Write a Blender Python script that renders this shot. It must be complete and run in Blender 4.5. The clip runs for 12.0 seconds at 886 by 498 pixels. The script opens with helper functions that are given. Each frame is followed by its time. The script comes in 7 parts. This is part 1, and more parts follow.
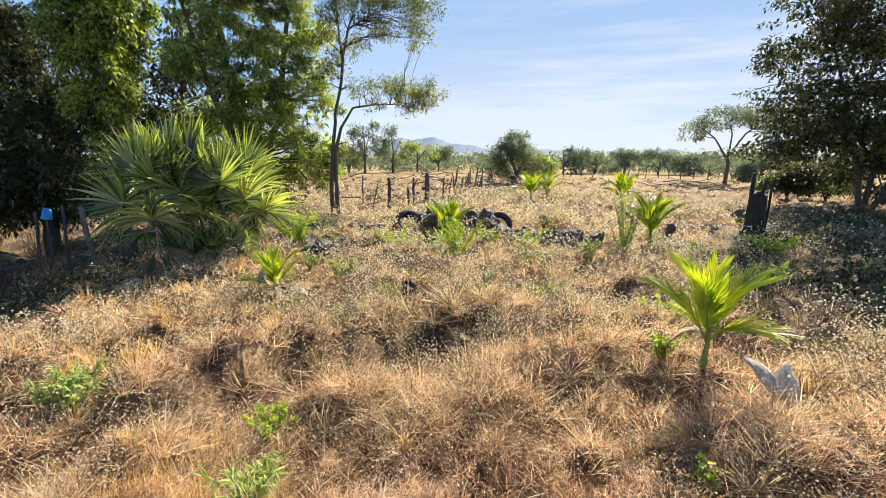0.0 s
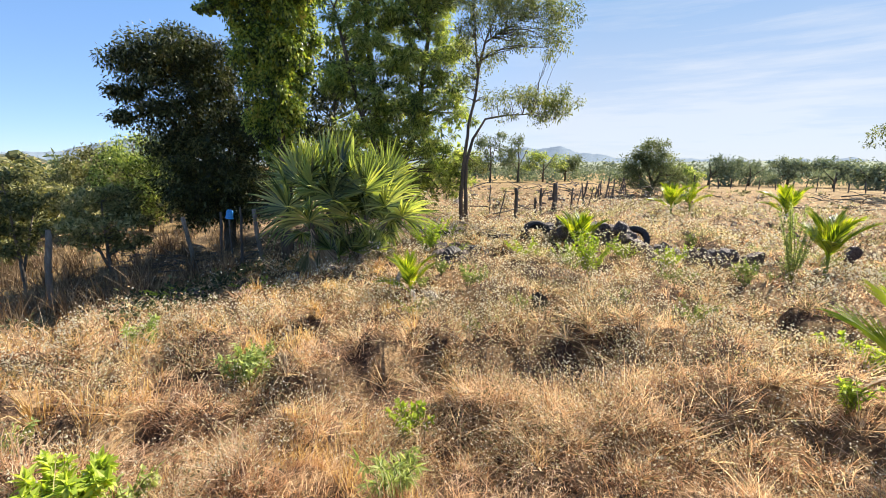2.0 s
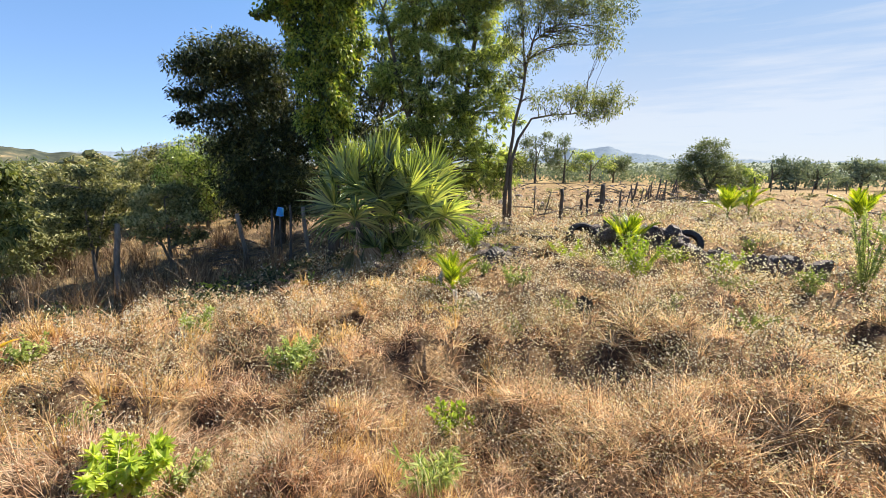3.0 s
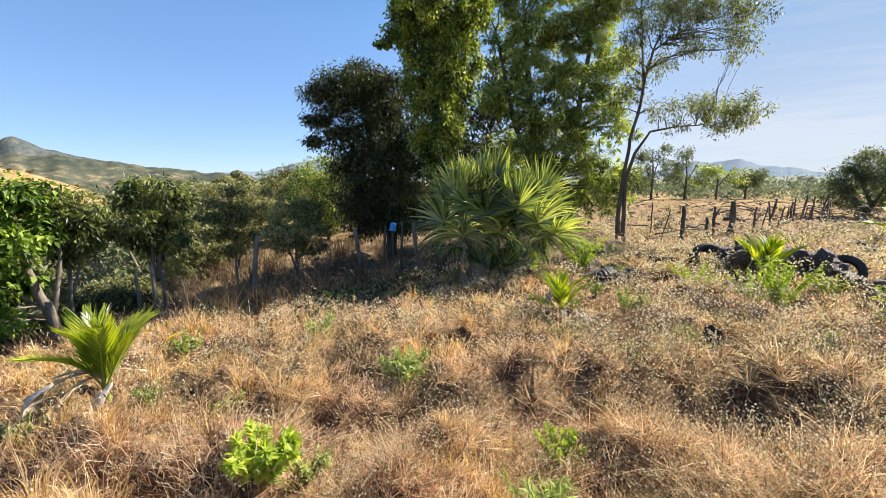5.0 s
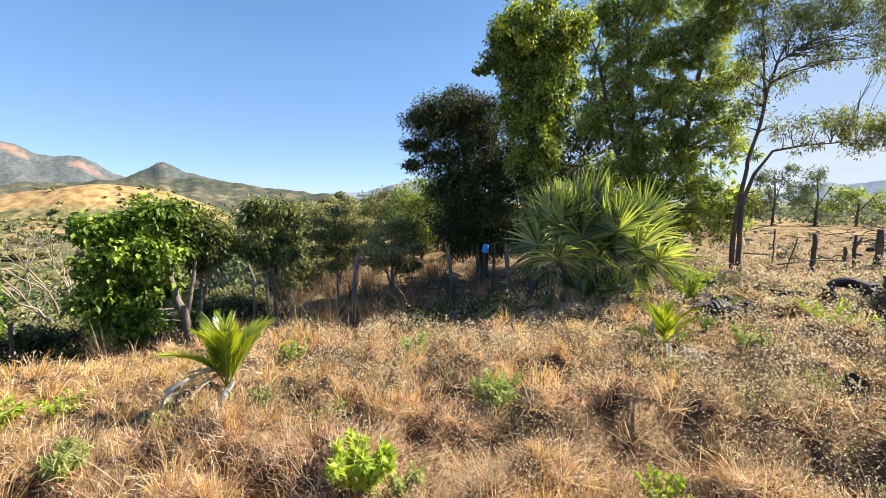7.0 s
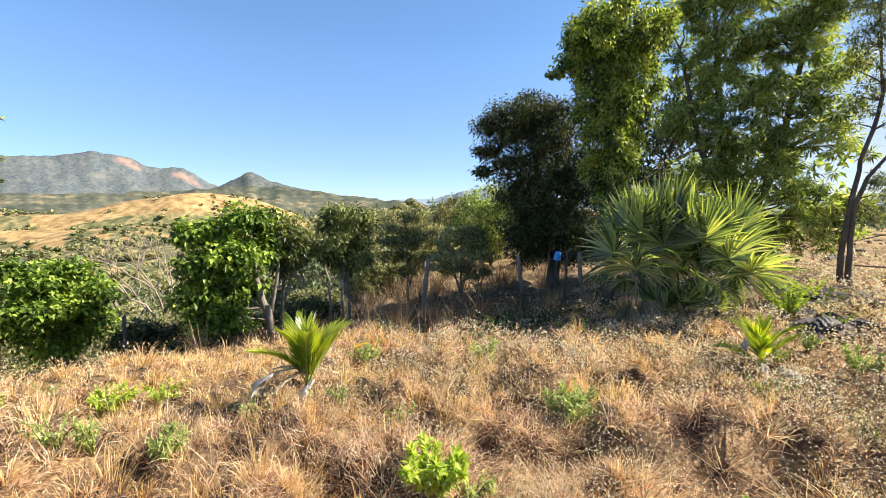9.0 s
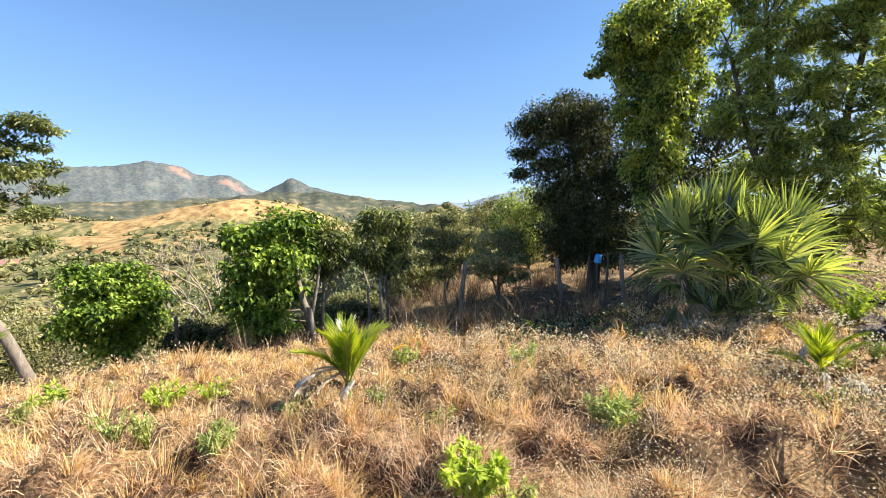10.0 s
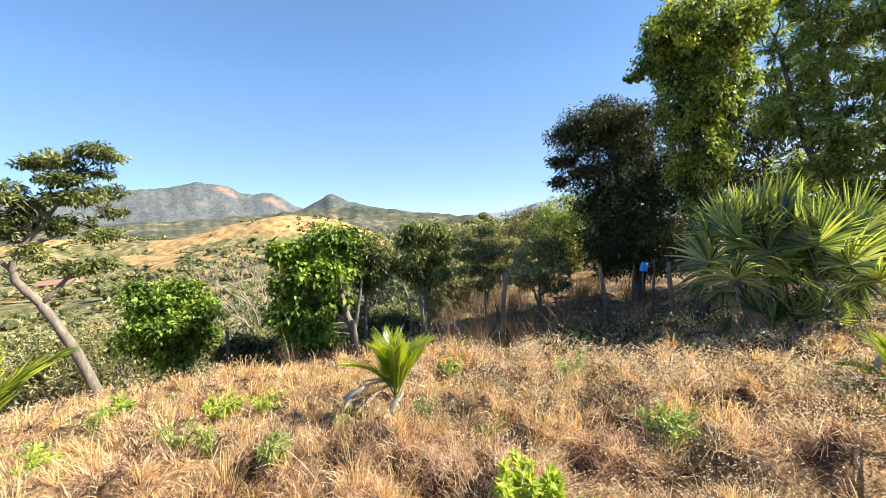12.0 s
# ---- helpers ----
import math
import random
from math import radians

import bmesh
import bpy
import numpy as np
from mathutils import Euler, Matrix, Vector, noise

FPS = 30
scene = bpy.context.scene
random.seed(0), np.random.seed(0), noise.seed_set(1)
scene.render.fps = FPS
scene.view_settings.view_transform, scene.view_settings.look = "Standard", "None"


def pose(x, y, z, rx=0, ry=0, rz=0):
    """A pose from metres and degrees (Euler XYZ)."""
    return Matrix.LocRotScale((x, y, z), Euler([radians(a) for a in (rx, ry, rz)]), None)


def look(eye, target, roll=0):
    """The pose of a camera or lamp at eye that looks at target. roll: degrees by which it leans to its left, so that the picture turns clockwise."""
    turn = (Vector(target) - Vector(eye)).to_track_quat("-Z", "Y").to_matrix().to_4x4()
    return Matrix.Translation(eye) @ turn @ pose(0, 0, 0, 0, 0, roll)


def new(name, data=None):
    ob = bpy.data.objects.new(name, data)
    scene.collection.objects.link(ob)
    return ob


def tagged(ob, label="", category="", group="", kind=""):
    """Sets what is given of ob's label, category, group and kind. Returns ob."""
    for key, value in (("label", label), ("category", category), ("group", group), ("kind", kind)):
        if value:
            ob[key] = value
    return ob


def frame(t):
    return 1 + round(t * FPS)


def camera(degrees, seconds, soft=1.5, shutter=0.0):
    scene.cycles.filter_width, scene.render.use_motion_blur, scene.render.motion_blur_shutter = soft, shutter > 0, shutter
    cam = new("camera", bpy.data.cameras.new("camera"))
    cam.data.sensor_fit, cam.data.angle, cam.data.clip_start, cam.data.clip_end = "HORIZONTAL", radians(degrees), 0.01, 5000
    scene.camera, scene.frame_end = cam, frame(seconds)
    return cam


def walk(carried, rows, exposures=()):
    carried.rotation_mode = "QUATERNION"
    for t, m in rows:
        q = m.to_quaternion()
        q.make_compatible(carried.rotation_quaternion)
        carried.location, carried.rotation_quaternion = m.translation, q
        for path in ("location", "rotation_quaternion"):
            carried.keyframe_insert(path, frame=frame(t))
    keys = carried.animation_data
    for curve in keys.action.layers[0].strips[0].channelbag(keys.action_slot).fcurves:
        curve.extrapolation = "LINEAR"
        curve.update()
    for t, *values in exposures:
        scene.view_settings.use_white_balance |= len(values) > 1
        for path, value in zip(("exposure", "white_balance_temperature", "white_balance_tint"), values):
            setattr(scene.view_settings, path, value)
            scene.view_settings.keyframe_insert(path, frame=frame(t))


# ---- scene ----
cam = camera(88.4, 12.0, soft=0.7)
METRES, EYE, TILT, LEAN, TURN = 0.45, 1.7, -12.0, 0.0, 0.0
ROWS = [
    (0.0, 0.0, 0.0, 0.0, -0.0, -0.0, 0.0),
    (0.5, -0.1005, -0.0247, 0.0104, 4.91, 0.3, -0.81),
    (1.0, -0.1871, -0.0425, 0.0141, 8.76, 0.57, -1.54),
    (1.5, -0.2575, -0.0677, 0.0177, 11.92, 0.72, -2.27),
    (2.0, -0.3063, -0.0792, 0.0183, 14.96, 0.74, -3.08),
    (2.5, -0.32, -0.073, 0.0119, 17.68, 0.6, -3.82),
    (4.5, -0.3977, -0.0835, 0.0218, 29.34, 0.66, -5.63),
    (5.0, -0.4409, -0.146, 0.0303, 33.24, 1.21, -6.25),
    (5.5, -0.47, -0.211, 0.0489, 36.84, 1.78, -6.93),
    (6.0, -0.4757, -0.2388, 0.0446, 39.95, 2.19, -7.63),
    (6.5, -0.4798, -0.2507, 0.0406, 42.43, 2.37, -8.14),
    (8.5, -0.531, -0.3132, 0.0373, 50.64, 2.04, -9.25),
    (9.0, -0.5583, -0.3184, 0.0261, 53.15, 1.86, -9.55),
    (9.5, -0.5834, -0.318, 0.0246, 55.69, 1.64, -9.64),
    (10.0, -0.591, -0.3291, 0.0061, 57.8, 1.51, -9.48),
    (10.5, -0.6073, -0.3941, -0.0022, 59.48, 1.68, -9.11),
    (11.0, -0.6186, -0.4613, -0.0146, 60.71, 1.98, -8.7),
    (11.5, -0.6228, -0.5089, -0.0141, 61.62, 2.2, -8.39),
    (12.0, -0.6161, -0.4781, 0.0058, 62.56, 2.16, -8.33),
]
walk(cam, [(t, pose(0, 0, EYE, TILT, LEAN, TURN) @ pose(METRES * x, METRES * y, METRES * z, 90 + pitch, roll, yaw)) for t, x, y, z, yaw, pitch, roll in ROWS],
     exposures=((0.0, 1.40), (2.5, 1.36), (5.0, 1.27), (6.5, 1.31), (8.5, 1.44), (12.0, 1.5)))

# ---------------------------------------------------------------- light
SUN_AZ, SUN_EL = 31.0, 38.0          # degrees to the right of the first view, and up
world = bpy.data.worlds.new("sky")
scene.world = world
world.use_nodes = True
wn, wl = world.node_tree.nodes, world.node_tree.links
wn.clear()
w_out = wn.new("ShaderNodeOutputWorld")
w_bg = wn.new("ShaderNodeBackground")
w_bg.inputs["Strength"].default_value = 0.09
sky = wn.new("ShaderNodeTexSky")
sky.sky_type = "NISHITA"
sky.sun_disc = False
sky.sun_elevation, sky.sun_rotation = radians(SUN_EL), radians(SUN_AZ)
sky.air_density, sky.dust_density, sky.ozone_density, sky.altitude = 0.7, 0.0, 1.6, 300
# a veil of thin high cloud on the side of the sun, whiter and streaky towards the horizon
w_tc = wn.new("ShaderNodeTexCoord")
w_map = wn.new("ShaderNodeMapping")
w_map.inputs["Scale"].default_value = (1.3, 1.3, 13.0)
w_noise = wn.new("ShaderNodeTexNoise")
w_noise.inputs["Scale"].default_value = 1.7
w_noise.inputs["Detail"].default_value = 7.0
w_noise.inputs["Roughness"].default_value = 0.6
w_sep = wn.new("ShaderNodeSeparateXYZ")
w_high = wn.new("ShaderNodeMapRange")            # 1 at the horizon, 0 well above it
w_high.inputs["From Min"].default_value, w_high.inputs["From Max"].default_value = 0.34, 0.0
w_streak = wn.new("ShaderNodeMapRange")
w_streak.inputs["From Min"].default_value, w_streak.inputs["From Max"].default_value = 0.44, 0.72
w_add = wn.new("ShaderNodeMath")
w_add.operation = "MULTIPLY_ADD"
w_add.inputs[1].default_value = 0.62
w_add.use_clamp = True
w_ramp = wn.new("ShaderNodeValToRGB")
w_ramp.color_ramp.elements[0].color, w_ramp.color_ramp.elements[1].color = (0.32, 0.55, 0.90, 1), (0.86, 0.91, 0.98, 1)
w_scale = wn.new("ShaderNodeVectorMath")
w_scale.operation = "SCALE"
w_scale.inputs["Scale"].default_value = 3.9
w_dot = wn.new("ShaderNodeVectorMath")
w_dot.operation = "DOT_PRODUCT"
w_dot.inputs[1].default_value = (math.sin(radians(SUN_AZ)), math.cos(radians(SUN_AZ)), 0.0)
w_side = wn.new("ShaderNodeMapRange")
w_side.inputs["From Min"].default_value, w_side.inputs["From Max"].default_value = 0.25, 0.85
w_side.inputs["To Min"].default_value, w_side.inputs["To Max"].default_value = 0.2, 0.9
w_near = wn.new("ShaderNodeMapRange")           # streaks fade out away from the sun
w_near.inputs["From Min"].default_value, w_near.inputs["From Max"].default_value = 0.6, 0.95
w_fade = wn.new("ShaderNodeMath")
w_fade.operation = "MULTIPLY"
w_tint = wn.new("ShaderNodeMix")
w_tint.data_type, w_tint.blend_type = "RGBA", "MULTIPLY"
w_tint.inputs["Factor"].default_value = 1.0
w_tint.inputs["B"].default_value = (0.85, 0.98, 1.05, 1)
w_mix = wn.new("ShaderNodeMix")
w_mix.data_type = "RGBA"
wl.new(w_tc.outputs["Generated"], w_map.inputs["Vector"])
wl.new(w_map.outputs["Vector"], w_noise.inputs["Vector"])
wl.new(w_tc.outputs["Generated"], w_sep.inputs["Vector"])
wl.new(w_sep.outputs["Z"], w_high.inputs["Value"])
wl.new(w_noise.outputs["Fac"], w_streak.inputs["Value"])
wl.new(w_streak.outputs["Result"], w_fade.inputs[0])
wl.new(w_near.outputs["Result"], w_fade.inputs[1])
wl.new(w_dot.outputs["Value"], w_near.inputs["Value"])
wl.new(w_fade.outputs["Value"], w_add.inputs[0])
wl.new(w_high.outputs["Result"], w_add.inputs[2])
wl.new(w_add.outputs["Value"], w_ramp.inputs["Fac"])
wl.new(w_ramp.outputs["Color"], w_scale.inputs[0])
wl.new(w_tc.outputs["Generated"], w_dot.inputs[0])
wl.new(w_dot.outputs["Value"], w_side.inputs["Value"])
wl.new(w_side.outputs["Result"], w_mix.inputs["Factor"])
# the low sky stays blue rather than white
w_low = wn.new("ShaderNodeMapRange")
w_low.inputs["From Min"].default_value, w_low.inputs["From Max"].default_value = 0.0, 0.3
w_blue = wn.new("ShaderNodeMix")
w_blue.data_type = "RGBA"
w_blue.inputs["A"].default_value, w_blue.inputs["B"].default_value = (0.49, 0.575, 0.8, 1), (0.74, 0.95, 1.08, 1)
wl.new(w_sep.outputs["Z"], w_low.inputs["Value"])
wl.new(w_low.outputs["Result"], w_blue.inputs["Factor"])
wl.new(w_blue.outputs["Result"], w_tint.inputs["B"])
wl.new(sky.outputs["Color"], w_tint.inputs["A"])
wl.new(w_tint.outputs["Result"], w_mix.inputs["A"])
wl.new(w_scale.outputs["Vector"], w_mix.inputs["B"])
wl.new(w_mix.outputs["Result"], w_bg.inputs["Color"])
wl.new(w_bg.outputs["Background"], w_out.inputs["Surface"])

sun = new("sun", bpy.data.lights.new("sun", "SUN"))
sun.data.energy, sun.data.angle, sun.data.color = 5.0, radians(0.53), (1.0, 0.91, 0.77)
_s = Vector((math.sin(radians(SUN_AZ)) * math.cos(radians(SUN_EL)), math.cos(radians(SUN_AZ)) * math.cos(radians(SUN_EL)), math.sin(radians(SUN_EL))))
sun.matrix_basis = look(_s * 60, (0, 0, 0))

# ---------------------------------------------------------------- materials
def blank(name):
    m = bpy.data.materials.new(name)
    m.use_nodes = True
    nt = m.node_tree
    nt.nodes.clear()
    return m, nt.nodes, nt.links


def ramp_node(n, stops):
    r = n.new("ShaderNodeValToRGB")
    e = r.color_ramp.elements
    while len(e) < len(stops):
        e.new(0.5)
    for k, (pos, col) in enumerate(stops):
        e[k].position, e[k].color = pos, (*col, 1)
    return r


def leafy(name, stops, through_light=0.4, rough=0.5, gloss=0.5, tint=(1.0, 1.15, 0.45), patch=1.7):
    """Leaf or blade: every leaf takes its own colour, light comes through it."""
    m, n, l = blank(name)
    out = n.new("ShaderNodeOutputMaterial")
    geo = n.new("ShaderNodeNewGeometry")
    tex = n.new("ShaderNodeTexNoise")
    tex.inputs["Scale"].default_value = patch
    tex.inputs["Detail"].default_value = 3.0
    add = n.new("ShaderNodeMath")
    add.operation = "MULTIPLY_ADD"
    add.inputs[1].default_value, add.inputs[2].default_value = 0.5, -0.28
    add2 = n.new("ShaderNodeMath")
    add2.operation = "MULTIPLY_ADD"
    add2.inputs[1].default_value = 1.1
    rmp = ramp_node(n, stops)
    bs = n.new("ShaderNodeBsdfPrincipled")
    bs.inputs["Roughness"].default_value = rough
    bs.inputs["Specular IOR Level"].default_value = gloss
    tr = n.new("ShaderNodeBsdfTranslucent")
    mul = n.new("ShaderNodeMix")
    mul.data_type, mul.blend_type = "RGBA", "MULTIPLY"
    mul.inputs["Factor"].default_value = 1.0
    mul.inputs["B"].default_value = (*[min(1.0, c) for c in tint], 1)
    mix = n.new("ShaderNodeMixShader")
    mix.inputs["Fac"].default_value = through_light
    l.new(geo.outputs["Random Per Island"], add.inputs[0])
    l.new(tex.outputs["Fac"], add2.inputs[0])
    l.new(add.outputs["Value"], add2.inputs[2])
    l.new(geo.outputs["Position"], tex.inputs["Vector"])
    l.new(add2.outputs["Value"], rmp.inputs["Fac"])
    l.new(rmp.outputs["Color"], bs.inputs["Base Color"])
    l.new(rmp.outputs["Color"], mul.inputs["A"])
    l.new(mul.outputs["Result"], tr.inputs["Color"])
    l.new(bs.outputs["BSDF"], mix.inputs[1])
    l.new(tr.outputs["BSDF"], mix.inputs[2])
    l.new(mix.outputs["Shader"], out.inputs["Surface"])
    return m


def solid(name, stops, scale=6.0, rough=0.85, bump=0.4, stretch=(1, 1, 1), detail=8.0, fine=40.0, deep=0.03):
    """Bark, stone, rubber, soil: two scales of noise in the colour, and relief."""
    m, n, l = blank(name)
    out = n.new("ShaderNodeOutputMaterial")
    geo = n.new("ShaderNodeTexCoord")
    mp = n.new("ShaderNodeMapping")
    mp.inputs["Scale"].default_value = stretch
    t1 = n.new("ShaderNodeTexNoise")
    t1.inputs["Scale"].default_value, t1.inputs["Detail"].default_value, t1.inputs["Roughness"].default_value = scale, detail, 0.65
    t2 = n.new("ShaderNodeTexNoise")
    t2.inputs["Scale"].default_value, t2.inputs["Detail"].default_value = fine, 4.0
    mx = n.new("ShaderNodeMath")
    mx.operation = "MULTIPLY_ADD"
    mx.inputs[1].default_value = 0.35
    sc = n.new("ShaderNodeMath")
    sc.operation = "MULTIPLY"
    sc.inputs[1].default_value = 0.72
    rmp = ramp_node(n, stops)
    bs = n.new("ShaderNodeBsdfPrincipled")
    bs.inputs["Roughness"].default_value = rough
    bs.inputs["Specular IOR Level"].default_value = 0.3
    bp = n.new("ShaderNodeBump")
    bp.inputs["Strength"].default_value, bp.inputs["Distance"].default_value = bump, deep
    l.new(geo.outputs["Object"], mp.inputs["Vector"])
    l.new(mp.outputs["Vector"], t1.inputs["Vector"])
    l.new(mp.outputs["Vector"], t2.inputs["Vector"])
    l.new(t1.outputs["Fac"], sc.inputs[0])
    l.new(t2.outputs["Fac"], mx.inputs[0])
    l.new(sc.outputs["Value"], mx.inputs[2])
    l.new(mx.outputs["Value"], rmp.inputs["Fac"])
    l.new(rmp.outputs["Color"], bs.inputs["Base Color"])
    l.new(mx.outputs["Value"], bp.inputs["Height"])
    l.new(bp.outputs["Normal"], bs.inputs["Normal"])
    l.new(bs.outputs["BSDF"], out.inputs["Surface"])
    return m


M_STRAW = leafy("dry_grass", [(0.25, (0.13, 0.066, 0.038)), (0.42, (0.47, 0.272, 0.156)), (0.56, (0.78, 0.555, 0.37)), (0.76, (0.95, 0.8, 0.6))], 0.54, 0.5, 0.4, (1.0, 0.87, 0.68), patch=4.5)
M_GOLD = leafy("golden_grass", [(0.25, (0.46, 0.29, 0.115)), (0.48, (0.75, 0.525, 0.25)), (0.78, (0.93, 0.76, 0.46))], 0.48, 0.6, 0.2, (1.0, 0.88, 0.56))
M_SAGE = leafy("weed_leaf", [(0.22, (0.075, 0.07, 0.036)), (0.43, (0.25, 0.23, 0.13)), (0.62, (0.5, 0.46, 0.3)), (0.82, (0.76, 0.68, 0.49))], 0.5, 0.6, 0.3, (1.0, 0.97, 0.65))
M_HEAD = leafy("seed_head", [(0.2, (0.68, 0.61, 0.48)), (0.5, (0.84, 0.79, 0.67)), (0.9, (0.95, 0.92, 0.85))], 0.68, 0.7, 0.2, (1.0, 0.98, 0.9))
M_FRESH = leafy("fresh_leaf", [(0.2, (0.22, 0.33, 0.045)), (0.5, (0.42, 0.53, 0.075)), (0.85, (0.62, 0.69, 0.15))], 0.55, 0.5, 0.3, (1.0, 1.0, 0.4))
M_BUSH = leafy("broad_leaf", [(0.2, (0.035, 0.065, 0.012)), (0.44, (0.11, 0.185, 0.03)), (0.62, (0.26, 0.38, 0.06)), (0.8, (0.46, 0.56, 0.11))], 0.45, 0.5, 0.3, (1.0, 1.0, 0.4))
M_TREE = leafy("tree_leaf", [(0.25, (0.05, 0.078, 0.022)), (0.43, (0.185, 0.255, 0.068)), (0.6, (0.4, 0.48, 0.145)), (0.78, (0.64, 0.67, 0.27))], 0.55, 0.3, 0.8, (1.0, 1.0, 0.45))
M_VINE = leafy("vine_leaf", [(0.27, (0.03, 0.05, 0.012)), (0.45, (0.115, 0.175, 0.032)), (0.62, (0.33, 0.42, 0.085)), (0.78, (0.56, 0.6, 0.14)), (0.97, (0.56, 0.42, 0.12))], 0.5, 0.38, 0.6, (1.0, 1.0, 0.4), patch=2.4)
# darkest leaf green; in the creepers and filler tree it also stands for shade
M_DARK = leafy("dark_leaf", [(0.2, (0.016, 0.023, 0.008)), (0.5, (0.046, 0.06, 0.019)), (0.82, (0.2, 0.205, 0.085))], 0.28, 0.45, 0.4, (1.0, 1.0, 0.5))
M_FAN = leafy("fan_leaf", [(0.25, (0.05, 0.072, 0.036)), (0.42, (0.15, 0.205, 0.1)), (0.58, (0.31, 0.385, 0.175)), (0.78, (0.56, 0.59, 0.24))], 0.5, 0.26, 1.0, (1.0, 1.0, 0.3), patch=1.0)
M_COCO = leafy("coconut_leaf", [(0.22, (0.09, 0.16, 0.022)), (0.42, (0.26, 0.36, 0.042)), (0.6, (0.48, 0.55, 0.075)), (0.82, (0.66, 0.64, 0.11))], 0.58, 0.36, 0.5, (1.0, 1.0, 0.2), patch=5.0)
M_DEADLEAF = leafy("dead_leaf", [(0.2, (0.28, 0.19, 0.11)), (0.5, (0.5, 0.38, 0.25)), (0.85, (0.68, 0.58, 0.43))], 0.2, 0.7, 0.3, (1.0, 0.9, 0.7))
M_OLDFAN = leafy("old_fan_leaf", [(0.2, (0.1, 0.1, 0.05)), (0.5, (0.22, 0.21, 0.11)), (0.85, (0.4, 0.36, 0.22))], 0.35, 0.5, 0.4, (1.0, 1.0, 0.5))
# dead-grass brown made darker: shade of the brow and tussock gaps is in it
M_DARKGRASS = leafy("darkened_dead_grass", [(0.2, (0.07, 0.045, 0.03)), (0.5, (0.19, 0.13, 0.085)), (0.85, (0.42, 0.32, 0.21))], 0.3, 0.7, 0.2, (1.0, 0.88, 0.65))
M_YELLOW = leafy("yellowing_leaf", [(0.2, (0.55, 0.33, 0.03)), (0.5, (0.75, 0.5, 0.04)), (0.85, (0.85, 0.65, 0.08))], 0.45, 0.5, 0.3, (1.0, 0.9, 0.2))
M_SLIM = leafy("slim_tree_leaf", [(0.24, (0.05, 0.068, 0.024)), (0.46, (0.135, 0.168, 0.056)), (0.64, (0.27, 0.3, 0.105)), (0.82, (0.42, 0.43, 0.17))], 0.46, 0.4, 0.5, (1.0, 1.0, 0.45))
M_PALELEAF = leafy("bleached_leaf", [(0.2, (0.42, 0.38, 0.33)), (0.6, (0.62, 0.58, 0.52)), (0.9, (0.75, 0.72, 0.66))], 0.2, 0.6, 0.3, (1.0, 0.95, 0.85))
M_SCRUB = leafy("scrub_leaf", [(0.2, (0.12, 0.135, 0.05)), (0.5, (0.23, 0.235, 0.095)), (0.85, (0.36, 0.335, 0.16))], 0.3, 0.55, 0.3, (1.0, 1.0, 0.5))
M_OLIVE = leafy("olive_leaf", [(0.22, (0.075, 0.08, 0.034)), (0.46, (0.205, 0.205, 0.09)), (0.66, (0.39, 0.37, 0.175)), (0.84, (0.57, 0.51, 0.28))], 0.4, 0.55, 0.3, (1.0, 1.0, 0.5), patch=0.6)
M_CRUMB = leafy("dry_weed_litter", [(0.22, (0.085, 0.048, 0.029)), (0.38, (0.36, 0.222, 0.13)), (0.54, (0.7, 0.505, 0.33)), (0.76, (0.95, 0.81, 0.6))], 0.56, 0.6, 0.3, (1.0, 0.9, 0.68), patch=6.0)
M_PALEWEED = leafy("pale_weed_leaf", [(0.2, (0.17, 0.23, 0.075)), (0.48, (0.36, 0.44, 0.15)), (0.82, (0.6, 0.65, 0.28))], 0.52, 0.55, 0.3, (1.0, 1.0, 0.5))
M_FARLEAF = leafy("far_leaf", [(0.2, (0.066, 0.08, 0.036)), (0.4, (0.125, 0.137, 0.058)), (0.58, (0.22, 0.215, 0.095)), (0.76, (0.34, 0.3, 0.145)), (0.9, (0.42, 0.33, 0.18))], 0.28, 0.7, 0.1, (1.0, 1.0, 0.5), patch=0.05)
# haze is put into these two: paler, greyer and bluer than nearby leaves
M_HEDGE = leafy("haze_pale_hedge_leaf", [(0.2, (0.085, 0.11, 0.06)), (0.5, (0.165, 0.2, 0.105)), (0.85, (0.3, 0.33, 0.18))], 0.4, 0.6, 0.2, (1.0, 1.0, 0.6), patch=0.3)
M_FARBAND = leafy("haze_pale_scrub_leaf", [(0.2, (0.1, 0.135, 0.1)), (0.5, (0.175, 0.215, 0.15)), (0.85, (0.29, 0.325, 0.22))], 0.35, 0.65, 0.15, (1.0, 1.0, 0.7), patch=0.2)
M_BARK = solid("bark", [(0.3, (0.035, 0.027, 0.02)), (0.55, (0.11, 0.088, 0.066)), (0.75, (0.20, 0.165, 0.125))], 9, 0.9, 0.7, (1, 1, 0.3))
M_PALEBARK = solid("pale_bark", [(0.3, (0.085, 0.07, 0.058)), (0.55, (0.19, 0.16, 0.13)), (0.75, (0.34, 0.295, 0.24))], 8, 0.85, 0.6, (1, 1, 0.35))
M_POST = solid("weathered_wood", [(0.3, (0.035, 0.031, 0.028)), (0.55, (0.10, 0.088, 0.08)), (0.75, (0.24, 0.21, 0.19))], 12, 0.9, 0.6, (1, 1, 0.12))
M_CHAR = solid("charred_wood", [(0.3, (0.012, 0.01, 0.009)), (0.6, (0.045, 0.036, 0.03)), (0.8, (0.12, 0.09, 0.07))], 14, 0.85, 0.8, (1, 1, 0.3))
M_ROCK = solid("dark_rock", [(0.3, (0.045, 0.031, 0.033)), (0.48, (0.15, 0.108, 0.108)), (0.66, (0.38, 0.3, 0.285))], 5.0, 0.6, 1.0, (1, 1, 2.0), deep=0.3)
